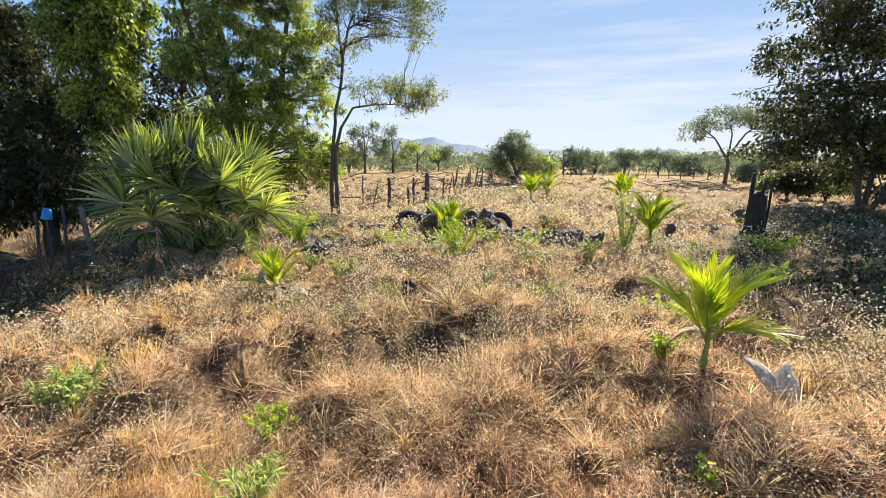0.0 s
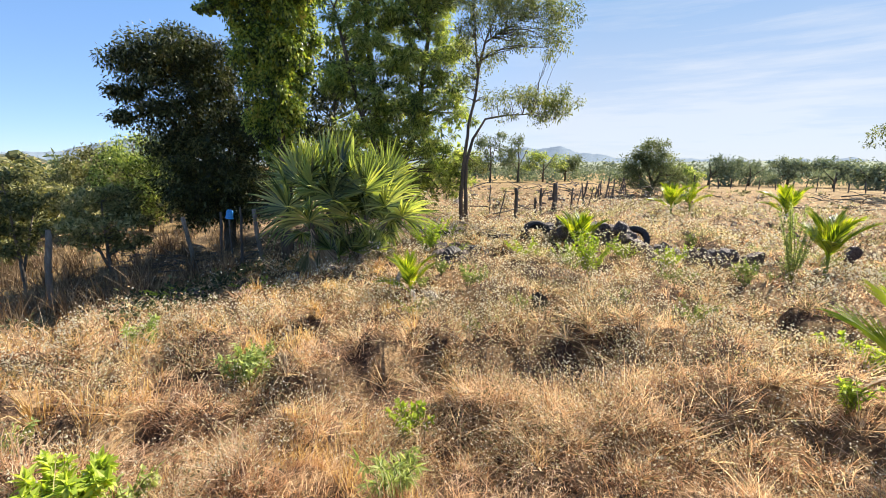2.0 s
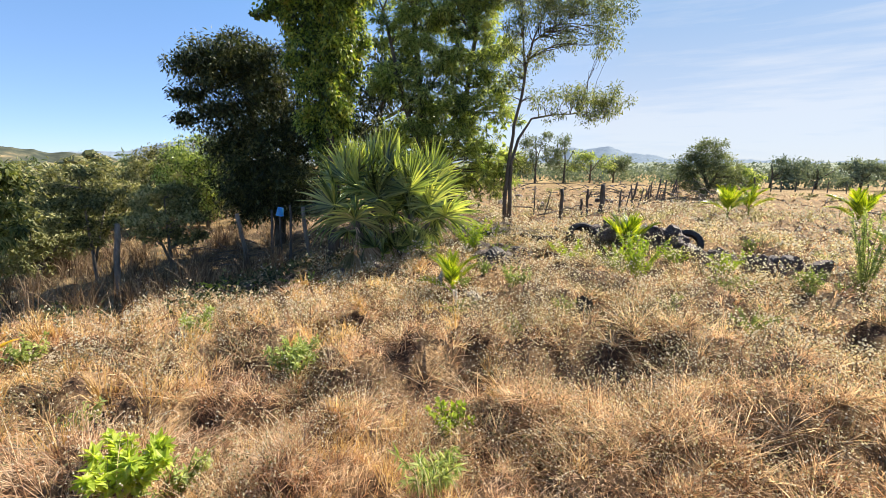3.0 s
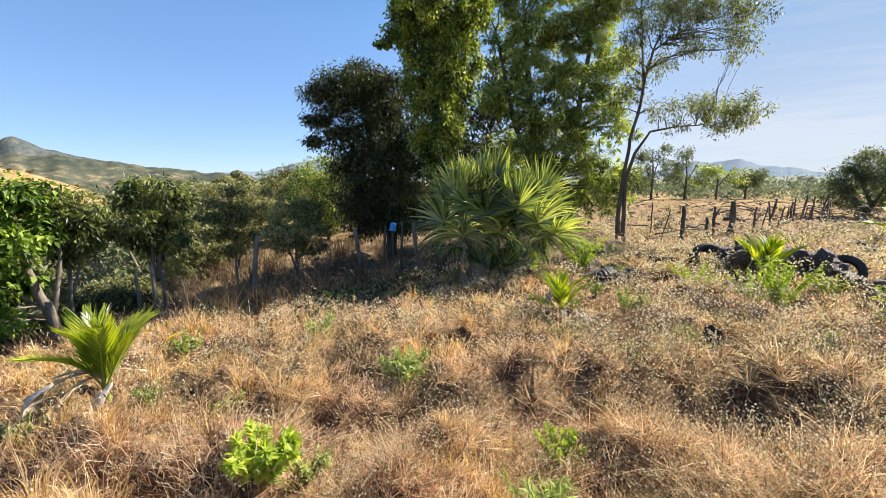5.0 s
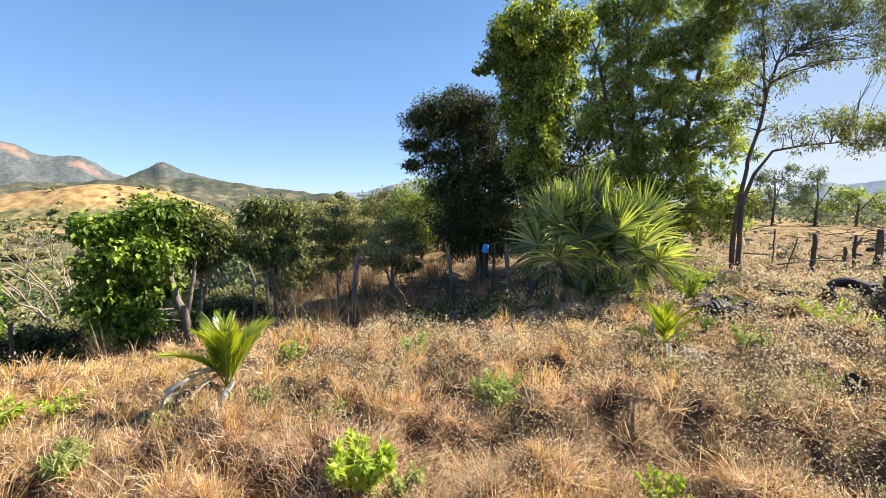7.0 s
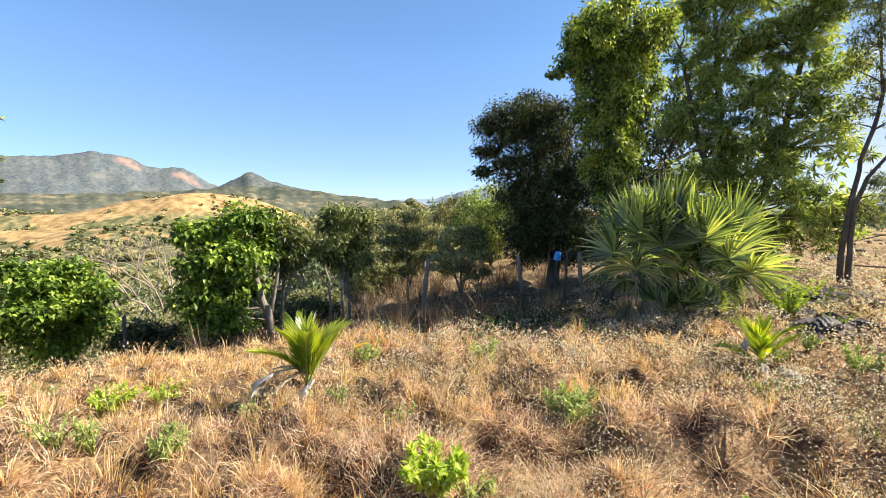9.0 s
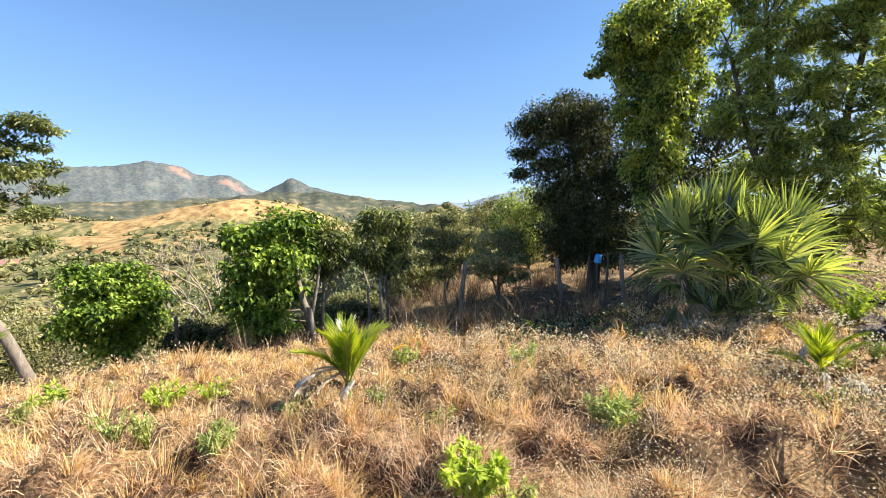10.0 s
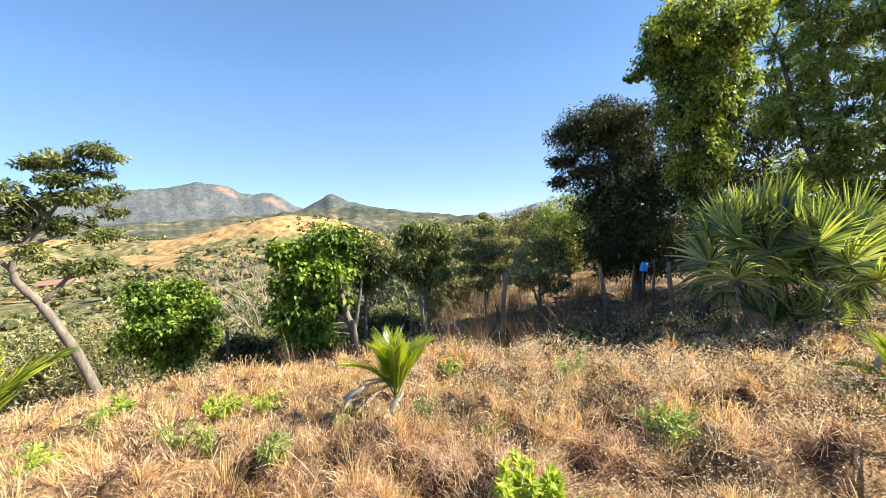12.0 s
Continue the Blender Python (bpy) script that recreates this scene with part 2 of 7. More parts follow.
M_RUBBER = solid("old_tyre_rubber", [(0.3, (0.018, 0.016, 0.016)), (0.6, (0.045, 0.038, 0.036)), (0.8, (0.15, 0.12, 0.10))], 7, 0.65, 0.5)
M_HUSK = solid("grey_palm_sheath", [(0.3, (0.26, 0.22, 0.18)), (0.55, (0.42, 0.37, 0.31)), (0.8, (0.58, 0.53, 0.46))], 6, 0.7, 0.4, (1, 6, 1))
M_CLOD = solid("brown_stone", [(0.3, (0.16, 0.095, 0.06)), (0.6, (0.30, 0.19, 0.12)), (0.8, (0.42, 0.29, 0.20))], 6, 0.9, 0.6)
M_BLUE = solid("blue_plastic", [(0.2, (0.02, 0.22, 0.62)), (0.8, (0.05, 0.35, 0.80))], 4, 0.4, 0.1)
M_STALK = solid("green_stalk", [(0.3, (0.12, 0.17, 0.03)), (0.6, (0.24, 0.28, 0.06)), (0.8, (0.36, 0.36, 0.10))], 10, 0.6, 0.2)
M_TWIG = solid("dry_twig", [(0.3, (0.16, 0.12, 0.085)), (0.55, (0.32, 0.26, 0.19)), (0.8, (0.50, 0.44, 0.35))], 12, 0.85, 0.3, (1, 1, 1))
M_ROOF = solid("red_roof", [(0.3, (0.2, 0.11, 0.085)), (0.7, (0.28, 0.165, 0.13))], 0.5, 0.8, 0.2)
M_WALL = solid("plaster", [(0.3, (0.20, 0.15, 0.11)), (0.7, (0.32, 0.25, 0.19))], 0.7, 0.9, 0.2)


def ground_material():
    """Dry soil and litter near by, straw fields, green scrub patches further off."""
    m, n, l = blank("dry_ground")
    out = n.new("ShaderNodeOutputMaterial")
    geo = n.new("ShaderNodeNewGeometry")

    def tex(scale, detail=6.0, rough=0.6):
        t = n.new("ShaderNodeTexNoise")
        t.inputs["Scale"].default_value, t.inputs["Detail"].default_value, t.inputs["Roughness"].default_value = scale, detail, rough
        l.new(geo.outputs["Position"], t.inputs["Vector"])
        return t
    fine, mid, wide, vast = tex(28, 8), tex(2.2, 6), tex(0.16, 5), tex(0.017, 7, 0.62)
    soil = ramp_node(n, [(0.3, (0.03, 0.019, 0.013)), (0.5, (0.085, 0.053, 0.035)), (0.7, (0.2, 0.13, 0.085))])
    straw = ramp_node(n, [(0.25, (0.11, 0.065, 0.035)), (0.5, (0.28, 0.18, 0.095)), (0.75, (0.50, 0.36, 0.20))])
    scrub = ramp_node(n, [(0.36, (0.07, 0.078, 0.034)), (0.5, (0.15, 0.142, 0.064)), (0.62, (0.3, 0.235, 0.115))])
    for r in (soil, straw):
        l.new(fine.outputs["Fac"], r.inputs["Fac"])
    l.new(wide.outputs["Fac"], scrub.inputs["Fac"])
    pick = ramp_node(n, [(0.42, (0, 0, 0)), (0.56, (1, 1, 1))])
    l.new(mid.outputs["Fac"], pick.inputs["Fac"])
    a = n.new("ShaderNodeMix")
    a.data_type = "RGBA"
    l.new(pick.outputs["Color"], a.inputs["Factor"])
    l.new(soil.outputs["Color"], a.inputs["A"])
    l.new(straw.outputs["Color"], a.inputs["B"])
    open_land = n.new("ShaderNodeAttribute")
    open_land.attribute_name = "grassland"
    ragged = n.new("ShaderNodeMath")
    ragged.operation = "MULTIPLY_ADD"
    ragged.inputs[1].default_value = 0.9
    l.new(wide.outputs["Fac"], ragged.inputs[0])
    l.new(open_land.outputs["Fac"], ragged.inputs[2])
    pick2 = ramp_node(n, [(0.72, (1, 1, 1)), (1.0, (0, 0, 0))])
    l.new(ragged.outputs["Value"], pick2.inputs["Fac"])
    # scrub only in the valley and beyond, well below the pasture
    sep = n.new("ShaderNodeSeparateXYZ")
    l.new(geo.outputs["Position"], sep.inputs["Vector"])
    low = n.new("ShaderNodeMapRange")
    low.inputs["From Min"].default_value, low.inputs["From Max"].default_value = 0.0, -5.0
    l.new(sep.outputs["Z"], low.inputs["Value"])
    mul = n.new("ShaderNodeMath")
    mul.operation = "MULTIPLY"
    l.new(pick2.outputs["Color"], mul.inputs[0])
    l.new(low.outputs["Result"], mul.inputs[1])
    b = n.new("ShaderNodeMix")
    b.data_type = "RGBA"
    l.new(mul.outputs["Value"], b.inputs["Factor"])
    l.new(scrub.outputs["Color"], b.inputs["B"])
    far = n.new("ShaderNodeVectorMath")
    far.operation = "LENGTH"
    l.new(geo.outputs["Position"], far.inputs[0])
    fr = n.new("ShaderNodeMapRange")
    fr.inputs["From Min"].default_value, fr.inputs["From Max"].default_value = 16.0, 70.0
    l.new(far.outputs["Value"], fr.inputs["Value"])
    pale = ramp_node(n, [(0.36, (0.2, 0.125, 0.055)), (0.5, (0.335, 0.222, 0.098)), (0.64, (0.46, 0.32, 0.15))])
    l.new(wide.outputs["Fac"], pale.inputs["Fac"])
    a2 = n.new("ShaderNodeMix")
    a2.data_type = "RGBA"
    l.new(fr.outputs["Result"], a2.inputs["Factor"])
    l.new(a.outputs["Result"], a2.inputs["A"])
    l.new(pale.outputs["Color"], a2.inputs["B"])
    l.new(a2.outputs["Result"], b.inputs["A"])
    # the far plain is closed woodland, its haze painted in as a paler blue-green
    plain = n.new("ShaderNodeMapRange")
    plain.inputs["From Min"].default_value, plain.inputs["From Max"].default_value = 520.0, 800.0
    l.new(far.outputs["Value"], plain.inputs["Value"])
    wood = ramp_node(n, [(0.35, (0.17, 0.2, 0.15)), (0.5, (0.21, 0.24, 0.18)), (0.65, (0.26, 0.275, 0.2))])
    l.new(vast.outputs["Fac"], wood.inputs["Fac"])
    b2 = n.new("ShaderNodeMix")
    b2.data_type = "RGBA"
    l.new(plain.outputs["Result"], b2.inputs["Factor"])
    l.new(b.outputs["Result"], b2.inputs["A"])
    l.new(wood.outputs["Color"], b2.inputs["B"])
    bs = n.new("ShaderNodeBsdfPrincipled")
    bs.inputs["Roughness"].default_value = 0.95
    bs.inputs["Specular IOR Level"].default_value = 0.1
    bp = n.new("ShaderNodeBump")
    bp.inputs["Strength"].default_value, bp.inputs["Distance"].default_value = 0.8, 0.04
    l.new(fine.outputs["Fac"], bp.inputs["Height"])
    l.new(bp.outputs["Normal"], bs.inputs["Normal"])
    l.new(b2.outputs["Result"], bs.inputs["Base Color"])
    l.new(bs.outputs["BSDF"], out.inputs["Surface"])
    return m


def mountain_material(name, dark, mid, light, scar, bare=()):
    """Wooded slopes with bare reddish scars; the far ranges take their haze in these colours."""
    m, n, l = blank(name)
    out = n.new("ShaderNodeOutputMaterial")
    geo = n.new("ShaderNodeNewGeometry")
    t1 = n.new("ShaderNodeTexNoise")
    t1.inputs["Scale"].default_value, t1.inputs["Detail"].default_value, t1.inputs["Roughness"].default_value = 0.02, 8, 0.65
    l.new(geo.outputs["Position"], t1.inputs["Vector"])
    t2 = n.new("ShaderNodeTexNoise")
    t2.inputs["Scale"].default_value, t2.inputs["Detail"].default_value = 0.09, 5
    l.new(geo.outputs["Position"], t2.inputs["Vector"])
    both = n.new("ShaderNodeMath")
    both.operation = "MULTIPLY_ADD"
    both.inputs[1].default_value = 0.55
    half = n.new("ShaderNodeMath")
    half.operation = "MULTIPLY"
    half.inputs[1].default_value = 0.48
    l.new(t1.outputs["Fac"], both.inputs[0])
    l.new(t2.outputs["Fac"], half.inputs[0])
    l.new(half.outputs["Value"], both.inputs[2])
    col = ramp_node(n, [(0.4, dark), (0.51, mid), (0.6, light), (0.7, scar)])
    l.new(both.outputs["Value"], col.inputs["Fac"])
    bs = n.new("ShaderNodeBsdfPrincipled")
    bs.inputs["Roughness"].default_value = 1.0
    bs.inputs["Specular IOR Level"].default_value = 0.0
    last = col.outputs["Color"]
    for place, wide in bare:
        far = n.new("ShaderNodeVectorMath")
        far.operation = "DISTANCE"
        far.inputs[1].default_value = place
        l.new(geo.outputs["Position"], far.inputs[0])
        mr = n.new("ShaderNodeMapRange")
        mr.inputs["From Min"].default_value, mr.inputs["From Max"].default_value = wide, wide * 0.35
        l.new(far.outputs["Value"], mr.inputs["Value"])
        ml = n.new("ShaderNodeMath")
        ml.operation, ml.use_clamp = "MULTIPLY", True
        l.new(mr.outputs["Result"], ml.inputs[0])
        cut = ramp_node(n, [(0.4, (0.25, 0.25, 0.25)), (0.52, (1, 1, 1))])
        l.new(t1.outputs["Fac"], cut.inputs["Fac"])
        l.new(cut.outputs["Color"], ml.inputs[1])
        mx = n.new("ShaderNodeMix")
        mx.data_type = "RGBA"
        mx.inputs["B"].default_value = (0.3, 0.195, 0.16, 1)
        l.new(ml.outputs["Value"], mx.inputs["Factor"])
        l.new(last, mx.inputs["A"])
        last = mx.outputs["Result"]
    bp = n.new("ShaderNodeBump")
    bp.inputs["Strength"].default_value, bp.inputs["Distance"].default_value = 0.22, 14.0
    l.new(both.outputs["Value"], bp.inputs["Height"])
    l.new(bp.outputs["Normal"], bs.inputs["Normal"])
    l.new(last, bs.inputs["Base Color"])
    l.new(bs.outputs["BSDF"], out.inputs["Surface"])
    return m


M_GROUND = ground_material()
def bearing(az, el, dist):
    """The point at so many degrees left of the first view and above the level, that far off."""
    return (-math.sin(radians(az)) * dist, math.cos(radians(az)) * dist, 1.7 + math.tan(radians(el)) * dist)


# Air haze is mixed into the blue-grey base colours of all but the foothill.
M_MOUNT = mountain_material("haze_tinted_mountain", (0.074, 0.09, 0.1), (0.104, 0.12, 0.124), (0.135, 0.145, 0.14), (0.19, 0.17, 0.15), ((bearing(88.6, 5.1, 2270), 36), (bearing(87.9, 4.75, 2260), 40), (bearing(87.3, 4.45, 2250), 36), (bearing(83.4, 3.75, 2230), 46), (bearing(82.6, 3.4, 2220), 50), (bearing(81.9, 3.1, 2210), 44)))
M_PEAK = mountain_material("haze_tinted_peak", (0.058, 0.073, 0.078), (0.086, 0.1, 0.098), (0.122, 0.128, 0.116), (0.24, 0.19, 0.15))
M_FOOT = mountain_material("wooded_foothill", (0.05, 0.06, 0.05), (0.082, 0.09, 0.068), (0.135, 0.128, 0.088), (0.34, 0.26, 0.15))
M_HAZE = mountain_material("haze_tinted_hill", (0.17, 0.215, 0.27), (0.2, 0.25, 0.305), (0.24, 0.285, 0.33), (0.27, 0.305, 0.34))

# ---------------------------------------------------------------- mesh helpers
RNG = np.random.default_rng(7)


def smooth(a, b, v):
    t = np.clip((np.asarray(v, float) - a) / (b - a), 0, 1)
    return t * t * (3 - 2 * t)


def vnoise(x, y, seed=0):
    """Smooth value noise, 0 to 1, on a unit lattice."""
    x, y = np.asarray(x, float) + seed * 17.31, np.asarray(y, float) - seed * 9.73
    xi, yi = np.floor(x), np.floor(y)
    fx, fy = x - xi, y - yi
    fx, fy = fx * fx * (3 - 2 * fx), fy * fy * (3 - 2 * fy)

    def h(i, j):
        v = np.sin(i * 127.1 + j * 311.7 + seed * 74.7) * 43758.5453
        return v - np.floor(v)
    return (h(xi, yi) * (1 - fx) + h(xi + 1, yi) * fx) * (1 - fy) + (h(xi, yi + 1) * (1 - fx) + h(xi + 1, yi + 1) * fx) * fy


def mounds(x, y, cell=0.6, seed=0):
    """Rounded tussocks of matted growth: height 0 to 1, and the way out from the nearest crown."""
    x, y = np.asarray(x, float), np.asarray(y, float)
    x, y = (x + 0.5 * cell * (vnoise(x / cell / 0.8, y / cell / 0.8, 61) - 0.5) * 2) / cell, (y + 0.5 * cell * (vnoise(x / cell / 0.8, y / cell / 0.8, 62) - 0.5) * 2) / cell
    gx, gy = np.floor(x), np.floor(y)
    top, ox, oy = np.zeros_like(x), np.zeros_like(x), np.zeros_like(x)
    for i in (-1, 0, 1):
        for j in (-1, 0, 1):
            cx, cy = gx + i, gy + j
            h = [np.sin(cx * a + cy * b + seed * c) * 43758.5453 for a, b, c in ((127.1, 311.7, 3.1), (269.5, 183.3, 5.7), (419.2, 371.9, 1.3))]
            h = [q - np.floor(q) for q in h]
            dx, dy = x - cx - h[0], y - cy - h[1]
            r2 = (dx * dx + dy * dy) / (0.42 + 0.42 * h[2]) ** 2
            z = np.clip(1 - r2, 0, 1) ** 0.8 * (0.25 + 0.75 * h[2])
            up = z > top
            top, ox, oy = np.where(up, z, top), np.where(up, dx, ox), np.where(up, dy, oy)
    return top, ox, oy


def beside_path(x, y):
    """Metres off the middle of the trodden strip that crosses the near pasture; positive on its far side."""
    x, y = np.asarray(x, float), np.asarray(y, float)
    best, side = np.full(np.shape(x), 9.0), np.ones(np.shape(x))
    line = ((-3.3, 1.62), (-2.9, 1.76), (-2.4, 1.95), (-2.0, 2.35), (-1.6, 2.72), (-1.1, 3.15), (-0.6, 3.45), (0.1, 3.7))
    for (ax, ay), (bx, by) in zip(line, line[1:]):
        t = np.clip(((x - ax) * (bx - ax) + (y - ay) * (by - ay)) / ((bx - ax) ** 2 + (by - ay) ** 2), 0, 1)
        d = np.hypot(x - ax - t * (bx - ax), y - ay - t * (by - ay))
        left = (bx - ax) * (y - ay) - (by - ay) * (x - ax) > 0
        side = np.where(d < best, np.where(left, 1.0, -1.0), side)
        best = np.minimum(best, d)
    return side * best


def trodden(x, y):
    """1 on the trodden strip, 0 off it."""
    x, y = np.asarray(x, float), np.asarray(y, float)
    return 1 - smooth(0.16, 0.32, np.abs(beside_path(x, y)) + 0.14 * (vnoise(x / 0.3, y / 0.3, 9) - 0.5))


def bank(x, y):
    """Height of the low ragged bank along the far side of the strip."""
    s = beside_path(x, y) + 0.25 * (vnoise(np.asarray(x) / 0.5, np.asarray(y) / 0.5, 19) - 0.5)
    return (0.05 + 0.1 * vnoise(np.asarray(x) / 0.9, np.asarray(y) / 0.9, 20)) * smooth(0.28, 0.42, s) * (1 - smooth(0.6, 1.2, s)) * smooth(-3.3, -2.9, x)


# rounded hills across the valley: azimuth, distance, height, half-width, half-depth
HILLS = ((82.5, 440, 20, 40, 50), (76, 440, 20, 40, 50), (89, 440, 13, 70, 55), (86, 300, 8, 50, 34), (97, 330, 9, 44, 26), (104, 480, 15, 60, 40), (64, 700, 20, 120, 90), (57, 175, 15, 80, 45))


def swell(x, y, az, dist, wide, deep):
    """1 on top of a rounded hill, 0 away from it."""
    cx, cy = -math.sin(radians(az)) * dist, math.cos(radians(az)) * dist
    u = (x - cx) * math.cos(radians(az)) + (y - cy) * math.sin(radians(az))
    v = -(x - cx) * math.sin(radians(az)) + (y - cy) * math.cos(radians(az))
    return np.exp(-(u / wide) ** 2 - (v / deep) ** 2)


def grassland(x, y):
    """1 on the open straw-coloured slopes of the valley, 0 where scrub and woods grow."""
    k = np.zeros(np.shape(x))
    for j, (az, dist, _, wide, deep) in enumerate(HILLS[:6]):
        k = np.maximum(k, ((1.0, 1.0, 0.8, 0.66, 0.6, 0.6)[j]) * swell(x, y, az, dist, wide * 1.1, deep * 0.95))
    k = k + 1.3 * (vnoise(x / 26, y / 26, 23) - 0.5) + 0.5 * (vnoise(x / 9, y / 9, 24) - 0.5)
    bare = swell(x, y, 87.0, 33, 3.2, 5.0) + swell(x, y, 101.0, 120, 12, 9) + swell(x, y, 93.0, 150, 14, 8)
    return np.clip(smooth(0.46, 0.6, k) + smooth(0.4, 0.7, bare), 0, 1)


def soil(x, y):
    """Height of the ground: a gently sloping pasture that drops to a valley on the west."""
    x, y = np.asarray(x, float), np.asarray(y, float)
    d = np.hypot(x, y)
    a = np.degrees(np.arctan2(-x, y))
    back = 1 - smooth(125, 170, a)
    w1 = smooth(20, 60, a) * back
    w2 = smooth(55, 80, a) * back
    z = 0.04 - 0.016 * np.clip(d - 5, 0, 110)
    z = z - w1 * 1.0 * smooth(3, 13, d)
    e = np.clip(d - 6, 0, 7.2)
    z = z - w2 * (0.0207 * e * e + 0.30 * np.clip(d - 13.2, 0, 30) + 0.13 * np.clip(d - 43.2, 0, 40))
    # beyond the pasture the land falls away everywhere, then rolls
    z = z - (1 - w2) * 9.0 * smooth(110, 260, d) - w1 * (1 - w2) * 4.5 * smooth(26, 75, d)
    z = z + smooth(60, 220, d) * (vnoise(x / 70, y / 70, 3) - 0.5) * 9 + smooth(300, 900, d) * (vnoise(x / 260, y / 260, 4) - 0.5) * 22
    z = z + smooth(150, 300, d) * (vnoise(x / 32, y / 32, 6) - 0.5) * 6.5
    # pale grassy hills across the valley
    for az, dist, high, wide, deep in HILLS:
        z = z + high * swell(x, y, az, dist, wide, deep)
    # small hummocks of the pasture
    near = 1 - smooth(25, 60, d)
    z = z + near * (bank(x, y) + (vnoise(x / 1.3, y / 1.3, 5) - 0.5) * 0.12 + (1 - 0.85 * trodden(x, y)) * (mounds(x, y)[0] * (0.14 + 0.26 * vnoise(x / 2.3, y / 2.3, 10)) + mounds(x, y, 0.27, 2)[0] * 0.14) - 0.16)
    return z


def soil1(x, y):
    return float(soil(x, y))


def spot(az, dist):
    """The point of the ground at so many degrees to the left of the first view, so many metres off."""
    x, y = -math.sin(radians(az)) * dist, math.cos(radians(az)) * dist
    return Vector((x, y, soil1(x, y)))


def mesh_of(name, v, f, mat, sm=False):
    """A mesh from arrays; faces all have the same number of corners."""
    v, f = np.asarray(v, np.float32), np.asarray(f, np.int32)
    me = bpy.data.meshes.new(name)
    k = f.shape[1]
    me.vertices.add(len(v))
    me.loops.add(f.size)
    me.polygons.add(len(f))
    me.vertices.foreach_set("co", v.ravel())
    me.loops.foreach_set("vertex_index", f.ravel())
    me.polygons.foreach_set("loop_start", np.arange(0, f.size, k, dtype=np.int32))
    me.polygons.foreach_set("use_smooth", np.full(len(f), sm))
    me.materials.append(mat)
    me.update(calc_edges=True)
    me.validate()
    return me


def part_of(name, me, parent, label="", at=None):
    ob = new(name, me)
    ob.parent = parent
    if at is not None:
        ob.matrix_basis = at
    return tagged(ob, label) if label else ob


def part(name, bm, material, parent, label=""):
    me = bpy.data.meshes.new(name)
    bm.to_mesh(me)
    bm.free()
    me.materials.append(material)
    return part_of(name, me, parent, label)


def thing(name, at, label, category, group="", kind=""):
    ob = new(name)
    ob.empty_display_size = 0.1
    ob.matrix_basis = at if isinstance(at, Matrix) else Matrix.Translation(at)
    return tagged(ob, label, category, group, kind)


class Heap:
    """Collects arrays of corners and faces (quads; a triangle repeats no corner but is kept apart)."""

    def __init__(self):
        self.v, self.f, self.n = [], [], 0

    def add(self, v, f):
        v, f = np.asarray(v, float).reshape(-1, 3), np.asarray(f, int)
        self.v.append(v)
        self.f.append(f + self.n)
        self.n += len(v)

    def mesh(self, name, mat, sm=False):
        return mesh_of(name, np.concatenate(self.v), np.concatenate(self.f), mat, sm)


def tube(heap, pts, radii, sides=8, rough=0.0):
    """A tapered, slightly knotty stem along points, closed to a point at its end."""
    pts = [Vector(p) for p in pts]
    rings = []
    for i, p in enumerate(pts):
        t = (pts[min(i + 1, len(pts) - 1)] - pts[max(i - 1, 0)]).normalized()
        u = t.cross(Vector((0.31, 0.92, 0.11)))
        if u.length < 0.1:
            u = t.cross(Vector((1, 0, 0)))
        u.normalize()
        w = t.cross(u)
        for k in range(sides):
            a = 2 * math.pi * k / sides
            r = radii[i] * (1 + rough * (RNG.random() - 0.5))
            rings.append(p + u * (math.cos(a) * r) + w * (math.sin(a) * r))
    f = []
    for i in range(len(pts) - 1):
        for k in range(sides):
            f.append((i * sides + k, i * sides + (k + 1) % sides, (i + 1) * sides + (k + 1) % sides, (i + 1) * sides + k))
    n = len(pts) * sides
    for end, centre in ((0, pts[0]), (1, pts[-1])):
        o = end * (len(pts) - 1) * sides
        rings.append(centre)
        for k in range(0, sides, 2):
            q = (o + k, o + k + 1, o + (k + 2) % sides, n + end)
            f.append(q if end else q[::-1])
    heap.add([tuple(p) for p in rings], f)


def bend(a, b, sag=0.0, steps=5, wob=0.0, side=0.0):
    """Points of a bowed line from a to b."""
    a, b = Vector(a), Vector(b)
    w = (b - a)
    s = w.cross(Vector((0, 0, 1)))
    s = s.normalized() if s.length > 1e-6 else Vector((1, 0, 0))
    out = []
    for i in range(steps + 1):
        t = i / steps
        p = a.lerp(b, t) + Vector((0, 0, sag)) * (4 * t * (1 - t)) + s * side * (4 * t * (1 - t))
        if 0 < i < steps and wob:
            p += Vector(RNG.normal(0, wob, 3))
        out.append(p)
    return out


def unit(v):
    return v / np.maximum(np.linalg.norm(v, axis=-1, keepdims=True), 1e-9)


def leaf_arrays(p, d, n, length, width, fold=0.15, mid=0.42):
    """Folded leaves, one quad each: foot, two shoulders, tip."""
    d, s = unit(d), unit(np.cross(d, n))
    up = np.cross(s, d)
    length, width = np.broadcast_to(length, len(p))[:, None], np.broadcast_to(width, len(p))[:, None]
    a = p
    b = p + d * length * mid + s * width / 2 + up * width * fold
    c = p + d * length - up * length * 0.08
    e = p + d * length * mid - s * width / 2 + up * width * fold
    v = np.stack([a, b, c, e], 1).reshape(-1, 3)
    return v, np.arange(len(v)).reshape(-1, 4)


